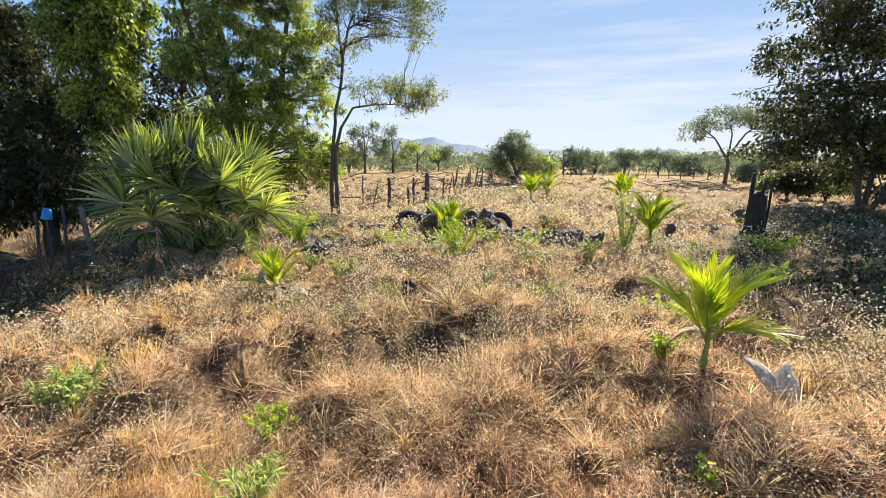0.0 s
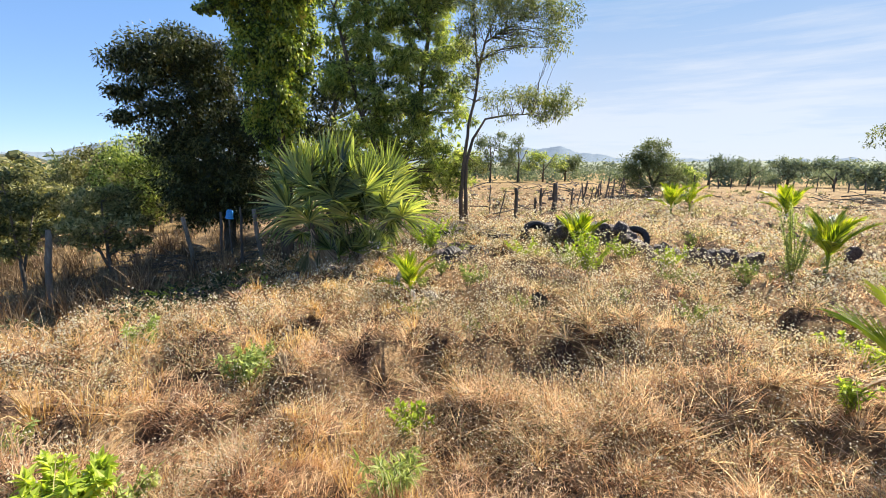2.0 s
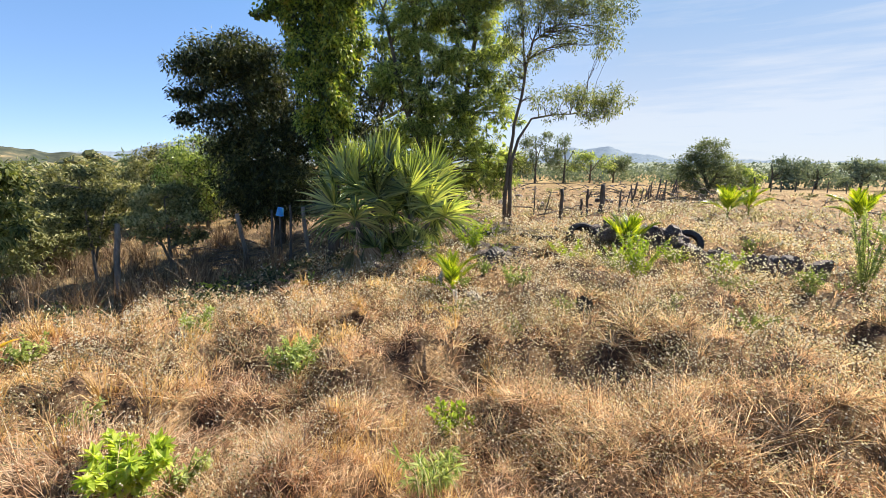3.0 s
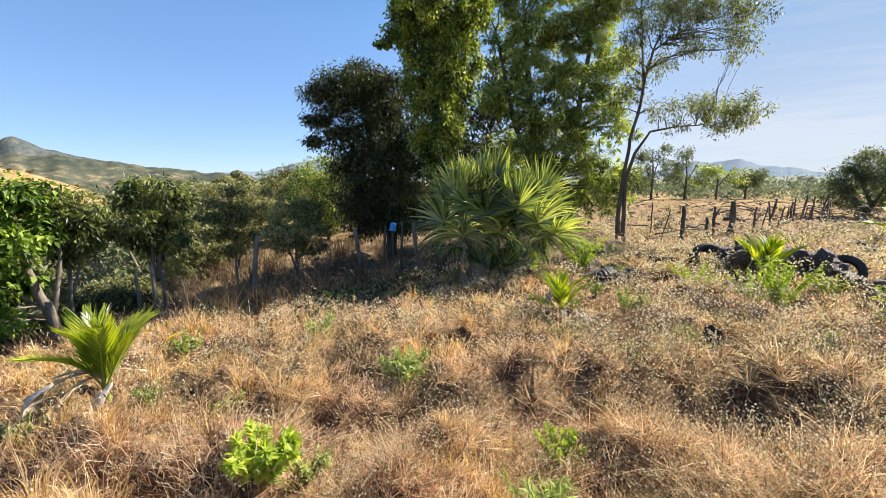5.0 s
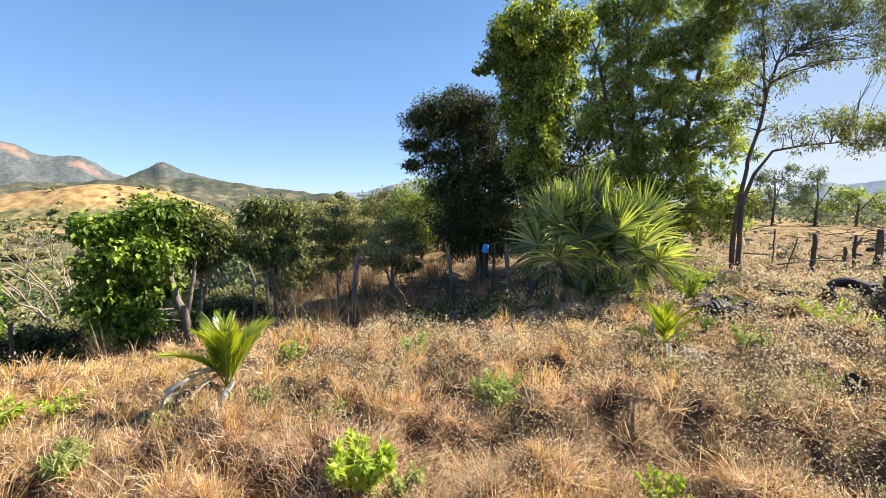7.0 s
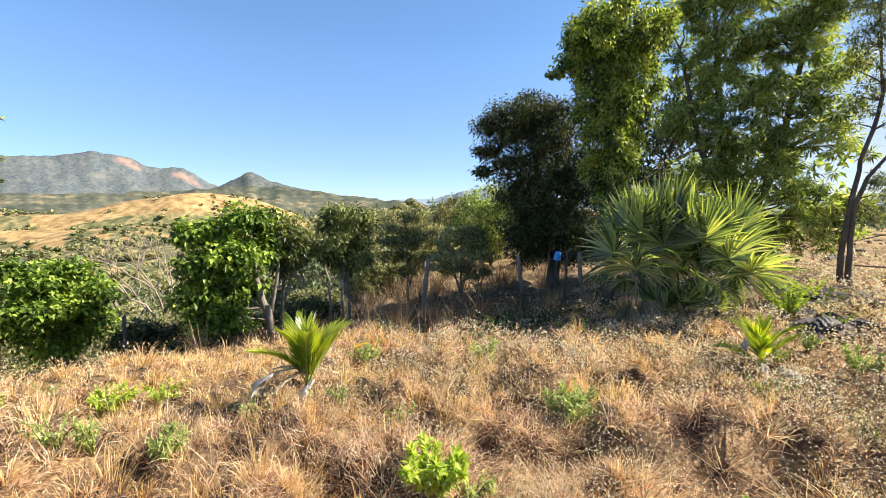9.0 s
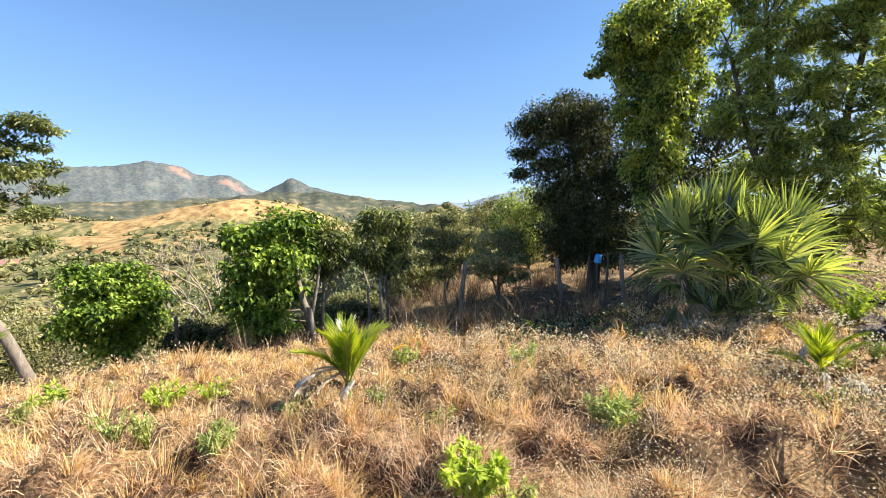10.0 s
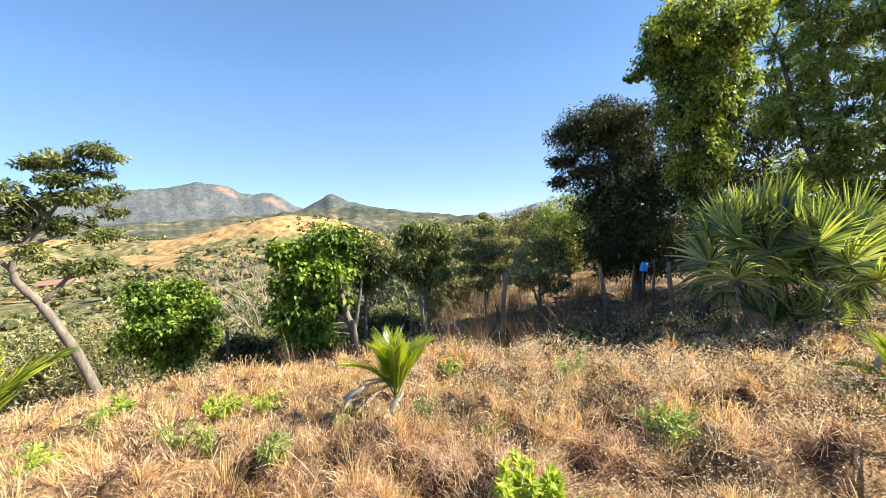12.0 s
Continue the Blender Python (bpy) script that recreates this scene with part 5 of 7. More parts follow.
def far_trees():
    """Single trees that stand out above the far edge."""
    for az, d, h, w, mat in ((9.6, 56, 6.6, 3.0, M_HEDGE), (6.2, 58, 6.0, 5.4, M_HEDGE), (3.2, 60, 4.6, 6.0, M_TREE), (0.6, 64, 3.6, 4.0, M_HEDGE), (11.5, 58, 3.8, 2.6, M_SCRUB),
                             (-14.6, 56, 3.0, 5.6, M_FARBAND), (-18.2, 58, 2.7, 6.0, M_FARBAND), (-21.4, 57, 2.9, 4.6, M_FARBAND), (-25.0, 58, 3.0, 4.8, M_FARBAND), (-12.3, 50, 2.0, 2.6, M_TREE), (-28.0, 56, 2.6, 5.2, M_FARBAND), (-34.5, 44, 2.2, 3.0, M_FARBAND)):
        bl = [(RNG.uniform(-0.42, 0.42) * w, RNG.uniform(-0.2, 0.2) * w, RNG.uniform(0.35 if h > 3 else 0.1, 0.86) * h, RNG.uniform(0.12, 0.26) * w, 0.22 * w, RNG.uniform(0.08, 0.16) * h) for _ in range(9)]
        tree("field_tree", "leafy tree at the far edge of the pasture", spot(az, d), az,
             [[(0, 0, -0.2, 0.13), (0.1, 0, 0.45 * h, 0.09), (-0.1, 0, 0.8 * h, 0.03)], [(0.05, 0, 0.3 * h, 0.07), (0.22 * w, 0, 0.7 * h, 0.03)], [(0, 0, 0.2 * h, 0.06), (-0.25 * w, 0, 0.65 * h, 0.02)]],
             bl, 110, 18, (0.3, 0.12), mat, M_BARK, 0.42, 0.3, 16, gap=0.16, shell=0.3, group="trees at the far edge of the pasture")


for seed, plant in enumerate((grove, right_side, west_side, far_woods, slope_trees, far_trees)):
    RNG = np.random.default_rng(11 + seed)
    plant()

# ---------------------------------------------------------------- palms
RNG = np.random.default_rng(21)

def fan_mesh(name, seed, mat, rays=26, span=190, reach=0.85, stalk=0.45, droop=0.2, limp=0.0):
    """A fan frond: stalk along +x from the origin, then a pleated fan, split into stiff tips beyond its middle."""
    rng = np.random.default_rng(seed)
    h = Heap()
    n = 7
    pts = [Vector((stalk * i / n, 0, -0.10 * (i / n) ** 2 - limp * stalk * (i / n) ** 2)) for i in range(n + 1)]
    tube(h, pts, [0.015 - 0.006 * i / n for i in range(n + 1)], 6)
    hub = pts[-1]
    gap = radians(span) / (rays - 1)
    for k in range(rays):
        a = -radians(span) / 2 + gap * k + rng.normal(0, 0.15) * gap
        ln = reach * (0.66 + 0.38 * math.cos(a * 0.62)) * rng.uniform(0.84, 1.08)
        d = Vector((math.cos(a), math.sin(a), 0.2 * math.cos(2 * a)))
        s = Vector((-math.sin(a), math.cos(a), 0))
        hang = droop * rng.uniform(0.2, 1.7) + limp
        quads, vs = [], []
        steps = 6
        for i in range(steps + 1):
            q = i / steps
            p = hub + d * ln * q + Vector((0, 0, -hang * ln * q ** 2.6 + 0.05 * q))
            ww = 0.54 * gap * ln * (q if q < 0.46 else 0.46 * (1 - (q - 0.46) / 0.54) ** 0.85) + 0.001
            up = Vector((0, 0, 0.7 * ww))
            vs += [p - s * ww + up, p - up, p + s * ww + up]
            if i:
                o = (i - 1) * 3
                quads += [(o, o + 1, o + 4, o + 3), (o + 1, o + 2, o + 5, o + 4)]
        h.add([tuple(v) for v in vs], quads)
    return h.mesh(name, mat)


def fan_palm(base):
    t = thing("fan_palm", base, "wild fan palm clump with stiff green fans above dead fronds", "palm")
    green = [fan_mesh("frond", 20 + i, M_FAN, rays=26 + 3 * i, span=160 + 28 * i, reach=0.7 + 0.02 * i, stalk=0.72 - 0.06 * i, droop=0.02 + 0.1 * i) for i in range(4)]
    dead = [fan_mesh("dead_frond", 30 + i, (M_DEADLEAF, M_OLDFAN)[i], rays=20, span=64, reach=0.7, stalk=0.3, droop=0.4, limp=0.5) for i in range(2)]
    r, f = facing(30.5)
    crowns = [(-0.25, -0.1, 1.05, 11), (0.2, 0.15, 1.25, 9), (0.75, -0.15, 1.05, 11), (1.15, 0.0, 0.98, 6)]
    stem = Heap()
    for j, (cx, cy, cz, n) in enumerate(crowns):
        c = r * cx + f * cy
        tube(stem, bend(r * (0.25 + 0.4 * (cx - 0.25)) + f * cy * 0.5 + Vector((0, 0, -0.1)), c + Vector((0, 0, cz)), 0, 4, 0.015), [0.06, 0.06, 0.055, 0.05, 0.03], 8, 0.25)
        for k in range(n):
            q = k / (n - 1)
            yaw = k * 137.5 + 50 * j + RNG.uniform(-14, 14)
            el = 86 - 60 * q ** 1.3 + RNG.uniform(-8, 8)
            m = Matrix.Translation(c + Vector((0, 0, cz - 0.22 * q))) @ pose(0, 0, 0, 0, -el, yaw) @ pose(0, 0, 0, RNG.uniform(-45, 45), 0, 0) @ Matrix.Scale(RNG.uniform(0.82, 1.05), 4)
            part_of("frond", green[min(3, int(3.2 * q + RNG.uniform(0, 1)))], t, at=m)
        for k in range(2):
            yaw = k * 137.5 + 20
            m = Matrix.Translation(c + Vector((0, 0, cz - RNG.uniform(0.0, 0.15)))) @ pose(0, 0, 0, 0, RNG.uniform(40, 80), yaw) @ pose(0, 0, 0, RNG.uniform(-50, 50), 0, 0) @ Matrix.Scale(RNG.uniform(0.42, 0.56), 4)
            part_of("old_frond", green[3], t, "drooping older green frond", at=m)
        for k in range(9):
            yaw = k * 137.5 + 60
            m = Matrix.Translation(c * 0.9 + Vector((0, 0, cz - RNG.uniform(0.15, 0.5)))) @ pose(0, 0, 0, 0, RNG.uniform(46, 80), yaw) @ pose(0, 0, 0, RNG.uniform(-50, 50), 0, 0) @ Matrix.Scale(RNG.uniform(0.65, 0.98), 4)
            part_of("dead_frond", dead[k % 2], t, "dry brown hanging frond", at=m)
    for k in range(8):
        m = Matrix.Translation(r * (0.1 + 0.09 * k) + f * RNG.uniform(-0.4, 0.0)) @ pose(0, 0, 0, 0, -RNG.uniform(66, 88), RNG.uniform(0, 360)) @ pose(0, 0, 0, RNG.uniform(-80, 80), 0, 0) @ Matrix.Scale(RNG.uniform(0.5, 0.75), 4)
        part_of("young_frond", green[0], t, "narrow young upright frond", at=m)
    part_of("stem", stem.mesh("stem", M_BARK, True), t, "rough fibrous brown stem")
    return t


def feather_plan(seed, length, pairs, arch, leaf, wide):
    """The rib of a coconut frond along +x, arching down, and its leaflets: foot, way, side, length, half-width, sag."""
    rng = np.random.default_rng(seed)
    n = 10
    spine = [Vector((length * (i / n), 0, arch * length * ((i / n) * 0.5 - 1.5 * (i / n) ** 2.2))) for i in range(n + 1)]
    rib = Heap()
    tube(rib, spine, [0.013 * (1 - 0.8 * i / n) + 0.002 for i in range(n + 1)], 6)
    rows = []
    for k in range(pairs):
        q = 0.2 + 0.8 * k / (pairs - 1)
        i = min(int(q * n), n - 1)
        p = spine[i].lerp(spine[i + 1], q * n - i)
        t = (spine[i + 1] - spine[i]).normalized()
        for sgn in (-1, 1):
            ln = leaf * (0.5 + 0.62 * math.sin(math.pi * min(1, 0.12 + q * 0.8))) * rng.uniform(0.82, 1.1)
            d = (t * (1.25 + 1.3 * q) + Vector((0, sgn * 0.95, 0.42 - 0.3 * q)) + Vector(rng.normal(0, 0.07, 3))).normalized()
            side = Vector((0, 0, 1)).cross(d).normalized()
            rows.append((p, d, side, ln, wide * rng.uniform(0.8, 1.15), 0.18 * rng.uniform(0.4, 1.6)))
    return rib, rows


def leaflet_arrays(sag):
    """A folded strap of length 1 along +x and half-width 1, drooping by sag."""
    vs, quads = [], []
    for j in range(5):
        u = j / 4
        w = (0.5, 1.0, 0.95, 0.6, 0.06)[j]
        z = -sag * u * u
        vs += [(u, -w, z - 0.01 * w), (u, 0, z + 0.01 * w), (u, w, z - 0.01 * w)]
        if j:
            o = (j - 1) * 3
            quads += [(o, o + 1, o + 4, o + 3), (o + 1, o + 2, o + 5, o + 4)]
    return np.array(vs), np.array(quads)


def leaflet_pose(row):
    p, d, side, ln, w, _ = row
    up = d.cross(side)
    m = Matrix((d * ln, side * w, up * ln)).transposed().to_4x4()
    m.translation = p
    return m


def feather_mesh(name, seed, mat, length=0.95, pairs=24, arch=0.28, leaf=0.34, wide=0.02):
    """A whole frond in one mesh."""
    h, rows = feather_plan(seed, length, pairs, arch, leaf, wide)
    for row in rows:
        v, f = leaflet_arrays(row[5])
        m = leaflet_pose(row)
        h.add([tuple(m @ Vector(q)) for q in v], f)
    return h.mesh(name, mat)


FROND = [(50 + i, 0.8, 29 + i, 0.06 + 0.09 * i, 0.4, 0.0098 + 0.0008 * i) for i in range(4)]
COCO = [feather_mesh("frond", *row[:1], M_COCO, *row[1:]) for row in FROND]
PLANS = [feather_plan(*row) for row in FROND]
RIBS = [plan[0].mesh("frond", M_STALK, True) for plan in PLANS]
LEAFLETS = [mesh_of("leaflet", *leaflet_arrays(0.06 + 0.06 * i), M_COCO) for i in range(4)]
SPEAR = feather_mesh("spear", 66, M_PALELEAF, 0.75, 7, 0.04, 0.26, wide=0.014)
COCO_DEAD = [feather_mesh("dead_frond", 60 + i, M_PALELEAF if i else M_DEADLEAF, 0.8, 18, 0.9, 0.24, wide=0.03) for i in range(2)]


def coconut(base, size, fronds, label, yaw0=0.0, dead=2, low=20, high=82, stalk=0.3, heading=None, spears=0, near=False):
    t = thing("coconut_seedling", base, label, "palm", "young coconut palms")
    st = Heap()
    tube(st, bend((0, 0, -0.05), (0.01, 0.01, stalk * size), 0, 4, 0.004), [0.045 * size, 0.04 * size, 0.032 * size, 0.026 * size, 0.016 * size], 8, 0.1)
    part_of("stalk", st.mesh("stalk", M_STALK, True), t, "pale yellowish leaf-sheath stalk")
    for k in range(fronds):
        q = k / max(1, fronds - 1)
        yaw = yaw0 + (k * 137.5 if heading is None else heading[k % len(heading)])
        el = high - (high - low) * q + RNG.uniform(-6, 6)
        m = Matrix.Translation((0, 0, stalk * size * (0.95 - 0.3 * q))) @ pose(0, 0, 0, 0, -el, yaw) @ pose(0, 0, 0, RNG.uniform(-25, 25), 0, 0) @ Matrix.Scale(size * (0.72 + 0.33 * math.sin(math.pi * (0.2 + 0.6 * q))), 4)
        if near:
            frond = part_of("frond", RIBS[k % 4], t, at=m)
            for i, row in enumerate(PLANS[k % 4][1]):
                part_of("leaflet", LEAFLETS[(i * 7 + k) % 4], frond, at=leaflet_pose(row))
        else:
            part_of("frond", COCO[k % 4], t, at=m)
    for k in range(dead):
        m = Matrix.Translation((0, 0, stalk * size * 0.8)) @ pose(0, 0, 0, 0, RNG.uniform(-32, -6), yaw0 + 70 + k * 137) @ Matrix.Scale(size * 0.55, 4)
        part_of("dead_frond", COCO_DEAD[k % 2], t, "withered bleached frond", at=m)
    for k in range(spears):
        m = Matrix.Translation((0, 0, stalk * size * 0.9 + 0.4 * size)) @ pose(0, 0, 0, 0, -80 + 9 * k, yaw0 + 40 + k * 137) @ Matrix.Scale(size * (0.72 - 0.1 * k), 4)
        part_of("spear", SPEAR, t, "withered pale upright leaf tip", at=m)
    return t


fan_palm(spot(31.0, 8.4))
coconut(spot(-31.7, 3.4), 0.6, 9, "young coconut palm with glowing yellow-green fronds in dry grass", 40, 1, 48, 86, 0.46, near=True)
coconut(spot(-24.8, 8.6), 0.75, 8, "young yellow-green coconut palm standing in dry weeds", 10, 1, 54, 84, 0.5)
coconut(spot(20.9, 5.8), 0.55, 7, "small coconut seedling with bleached lower fronds", 95, 3, 40, 85, 0.4)
coconut(spot(-0.6, 9.0), 0.75, 9, "young coconut palm growing among old tyres", 25, 3, 44, 82, 0.35)
coconut(spot(-10.9, 17.5), 0.95, 7, "yellowish coconut seedling further out in the pasture", 60, 0, 46, 82, 0.3)
coconut(spot(-12.8, 20.0), 0.95, 6, "yellowish coconut seedling further out in the pasture", 20, 0, 46, 82, 0.3)
coconut(spot(-21.4, 17.0), 1.0, 7, "yellowish coconut seedling further out in the pasture", 80, 0, 46, 82, 0.3)
withered = coconut(spot(73.7, 4.3), 0.62, 10, "young coconut palm with withered fronds in dry grass", 15, 0, 60, 88, 0.28, spears=3, near=True)
_r, _f = facing(73.7)
LIMP = feather_mesh("dead_frond", 68, M_DEADLEAF, 0.5, 20, 0.95, 0.16, wide=0.016)
for turn, tip, size in ((172, 42, 0.62), (205, 30, 0.55), (140, 50, 0.5), (20, 40, 0.4)):
    part_of("dead_frond", LIMP, withered, "withered beige frond hanging to the ground", at=Matrix.Translation((0, 0, 0.2)) @ pose(0, 0, 0, 0, -tip, 73.7 + turn) @ Matrix.Scale(size, 4))
part_of("leaf_tip", feather_mesh("leaf_tip", 67, M_YELLOW, 0.1, 5, 0.1, 0.05, wide=0.008), withered, "yellowing leaf tip", at=Matrix.Translation(_r * 0.43 + Vector((0, 0, 0.42))) @ pose(0, 0, 0, 0, -25, 73.7))
coconut(spot(110.6, 6.2), 0.95, 8, "young coconut palm with glowing green fronds on the brow", 55, 0, 42, 80, 0.3)

# ---------------------------------------------------------------- fences, stumps, tyres, rocks
RNG = np.random.default_rng(22)

def post_mesh(name, height, r, lean, mat, seed, forked=False):
    h = Heap()
    rng = np.random.default_rng(seed)
    n = 6
    pts = [Vector((lean * (i / n) + rng.normal(0, 0.008), rng.normal(0, 0.008), -0.25 + (height + 0.25) * i / n)) for i in range(n + 1)]
    tube(h, pts, [r * (1.1 - 0.25 * i / n) * rng.uniform(0.9, 1.1) for i in range(n + 1)], 8, 0.22)
    if forked:
        tube(h, bend(pts[4], pts[4] + Vector((0.16, 0.03, 0.35)), 0.03, 3), [r * 0.7, r * 0.6, r * 0.5, r * 0.3], 6, 0.2)
    return h.mesh(name, mat, True)


def fences():
    east = thing("pasture_fence", spot(6.7, 15.5), "rough stick fence of weathered posts along the pasture", "fence")
    o = east.matrix_basis.translation
    # the two stout posts, the leaning stakes between them, then the row that runs off to the bush
    row = [(6.7, 15.5, 1.12, 0.065, 0.0), (2.05, 17.0, 1.05, 0.095, 0.03), (4.2, 16.2, 0.62, 0.05, -0.05), (3.7, 16.3, 0.98, 0.045, 0.02), (10.0, 15.0, 1.0, 0.022, 0.02), (9.0, 15.0, 0.9, 0.02, 0.25),
           (0.1, 19.0, 0.9, 0.04, 0.08)]
    for k in range(16):
        q = k / 15
        row.append((-0.6 - 5.6 * q ** 0.9 + RNG.uniform(-0.15, 0.15), 19.5 + 10.5 * q, RNG.uniform(0.7, 1.2), RNG.uniform(0.022, 0.045), RNG.uniform(-0.2, 0.35)))
    for k, (az, d, hh, r, lean) in enumerate(row):
        part_of("post", post_mesh("post", hh, r, lean, M_POST, 100 + k, k == 3), east, at=Matrix.Translation(spot(az, d) - o) @ pose(0, 0, 0, 0, 0, RNG.uniform(-20, 20)))
    # a few dead rails lying between the posts
    for a, b, za, zb in (((12.5, 15.2), (6.9, 15.5), 0.3, 0.35), ((6.5, 15.5), (3.8, 16.2), 0.45, 0.4), ((9.5, 14.6), (4.4, 16.0), 0.12, 0.2)):
        h = Heap()
        pa, pb = spot(*a) - o + Vector((0, 0, za)), spot(*b) - o + Vector((0, 0, zb))
        tube(h, bend(pa, pb, 0.03, 6, 0.02), [0.02, 0.019, 0.018, 0.016, 0.014, 0.012, 0.008], 6, 0.3)
        part_of("rail", h.mesh("rail", M_POST, True), east)

    west = thing("brow_fence", spot(55.8, 10.6), "line of crooked pale stakes along the brow", "fence")
    o = west.matrix_basis.translation
    for k, (az, d, hh, r, lean, mat) in enumerate(((58.0, 10.1, 1.3, 0.055, 0.16, M_PALEBARK), (67.5, 10.4, 1.1, 0.04, -0.03, M_PALEBARK), (69.0, 11.3, 1.2, 0.035, 0.0, M_PALEBARK), (44.8, 11.2, 1.25, 0.05, -0.18, M_PALEBARK), (38.0, 10.2, 1.1, 0.05, -0.1, M_PALEBARK),
                                                   (75.8, 11.0, 0.95, 0.075, -0.05, M_PALEBARK), (90.0, 12.0, 1.2, 0.045, 0.02, M_POST), (42.3, 11.2, 1.4, 0.03, 0.05, M_POST), (40.3, 10.6, 1.3, 0.03, 0.06, M_POST))):
        part_of("post", post_mesh("post", hh, r, lean, mat, 200 + k), west, at=Matrix.Translation(spot(az, d) - o) @ pose(0, 0, 0, 0, 0, az))
    far = thing("far_fence", spot(-24, 46.0), "line of thin stakes across the far pasture", "fence")
    o = far.matrix_basis.translation
    for k in range(24):
        az = -11 - 27 * k / 23 + RNG.uniform(-0.3, 0.3)
        part_of("post", post_mesh("post", RNG.uniform(0.6, 1.2), RNG.uniform(0.03, 0.05), RNG.uniform(-0.2, 0.2), M_POST, 300 + k), far, at=Matrix.Translation(spot(az, 46 + RNG.uniform(-2, 2)) - o))


def cup():
    """A blue plastic cup, upside down on a stake."""
    b = spot(41.25, 9.9)
    b.z = 0.6
    t = thing("plastic_cup", b, "blue plastic cup hung on a thin stake", "cup")
    bm = bmesh.new()
    prof = [(0.0, 0.20), (0.062, 0.20), (0.072, 0.19), (0.078, 0.16), (0.090, 0.02), (0.097, 0.012), (0.097, 0.0), (0.090, 0.0), (0.072, 0.15), (0.0, 0.185)]
    n = 24
    rings = [[bm.verts.new((r * math.cos(2 * math.pi * k / n), r * math.sin(2 * math.pi * k / n), z)) for k in range(n)] for r, z in prof[1:-1]]
    for a, c in zip(rings, rings[1:]):
        for k in range(n):
            bm.faces.new((a[k], c[k], c[(k + 1) % n], a[(k + 1) % n]))
    bm.faces.new(rings[0])
    bm.faces.new(rings[-1][::-1])
    bmesh.ops.recalc_face_normals(bm, faces=bm.faces)
    body = part("cup_body", bm, M_BLUE, t)
    body.matrix_basis = pose(0, 0, 0.03, 0, 12, 0) @ Matrix.Scale(0.82, 4)
    h = Heap()
    tube(h, bend((0, 0, -1.7), (0, 0, 0.185), 0, 5, 0.01), [0.016] * 6, 6, 0.2)
    part_of("stake", h.mesh("stake", M_POST, True), t, "thin crooked wooden stake")


def stump_mesh(name, height, r, mat, seed, ragged=0.2, hollow=False):
    """A sawn or broken stump with root flare, ridged bark and a torn top."""
    rng = np.random.default_rng(seed)
    n, rows = 22, 9
    ph = rng.uniform(0, 6.28, 4)
    v, f = [], []
    for i in range(rows + 1):
        q = i / rows
        for k in range(n):
            a = 2 * math.pi * k / n
            rr = r * (1.25 - 0.3 * q + 0.2 * (1 - q) ** 4) * (1 + 0.13 * math.sin(3 * a + ph[0]) + 0.08 * math.sin(7 * a + ph[1] + q) + rng.uniform(-0.04, 0.04))
            z = -0.1 + (height + 0.1) * q
            if i == rows:
                z += height * ragged * (math.sin(2 * a + ph[2]) * 0.5 + rng.uniform(-0.5, 0.5))
            v.append((rr * math.cos(a), rr * math.sin(a), z))
    for i in range(rows):
        for k in range(n):
            f.append((i * n + k, i * n + (k + 1) % n, (i + 1) * n + (k + 1) % n, (i + 1) * n + k))
    o = len(v)
    for k in range(n):
        x, y, z = v[rows * n + k]
        v.append((x * 0.72, y * 0.72, z - height * (0.3 if hollow else 0.05)))
    for k in range(n):
        f.append((rows * n + k, rows * n + (k + 1) % n, o + (k + 1) % n, o + k))
    c = len(v)
    v.append((0, 0, height * (0.45 if hollow else 0.93)))
    for k in range(0, n, 2):
        f.append((o + k, o + k + 1, o + (k + 2) % n, c))
    return mesh_of(name, v, f, mat, False)


def stumps():
    b = spot(-34.7, 10.8)
    t = thing("tall_stump", b, "thick weathered grey tree stump with splintered top", "stump")
    part_of("trunk", stump_mesh("trunk", 1.0, 0.15, M_CHAR, 4, 0.08), t)
    for k, (x, y, hh, rr, lean) in enumerate(((-0.13, 0.03, 1.42, 0.045, 0.0), (0.1, 0.06, 1.28, 0.03, 0.02), (0.14, -0.05, 1.2, 0.025, 0.05))):
        part_of("splinter", post_mesh("splinter", hh, rr, lean, M_CHAR, 40 + k), t, at=Matrix.Translation((x, y, 0)))
    b = spot(4.4, 4.95)
    t = thing("small_stump", b, "small hollow charred stump in the weeds", "stump")
    part_of("trunk", stump_mesh("trunk", 0.18, 0.08, M_CHAR, 5, 0.25, True), t)


def tyre_mesh(name, seed, r=0.3, w=0.19):
    """A worn tyre: tread blocks round the outside, bulging walls, open bead."""
    rng = np.random.default_rng(seed)
    prof = [(0.62, -0.36), (0.66, -0.5), (0.80, -0.54), (0.93, -0.47), (0.985, -0.36), (1.0, -0.14), (1.0, 0.14), (0.985, 0.36), (0.93, 0.47), (0.80, 0.54), (0.66, 0.5), (0.62, 0.36), (0.78, 0.3), (0.86, 0.0), (0.78, -0.3)]
    n = 48
    v, f = [], []
    for k in range(n):
        a = 2 * math.pi * k / n
        dent = 1 + 0.05 * math.sin(2 * a + seed) + rng.uniform(-0.004, 0.004)
        for i, (p, z) in enumerate(prof):
            tread = 0.965 if (4 <= i <= 7 and (k + (i > 5)) % 2) else 1.0
            rr = r * p * dent * tread
            v.append((rr * math.cos(a), rr * math.sin(a), z * w))
    m = len(prof)
    for k in range(n):
        for i in range(m):
            f.append((k * m + i, ((k + 1) % n) * m + i, ((k + 1) % n) * m + (i + 1) % m, k * m + (i + 1) % m))
    return mesh_of(name, v, f, M_RUBBER, False)


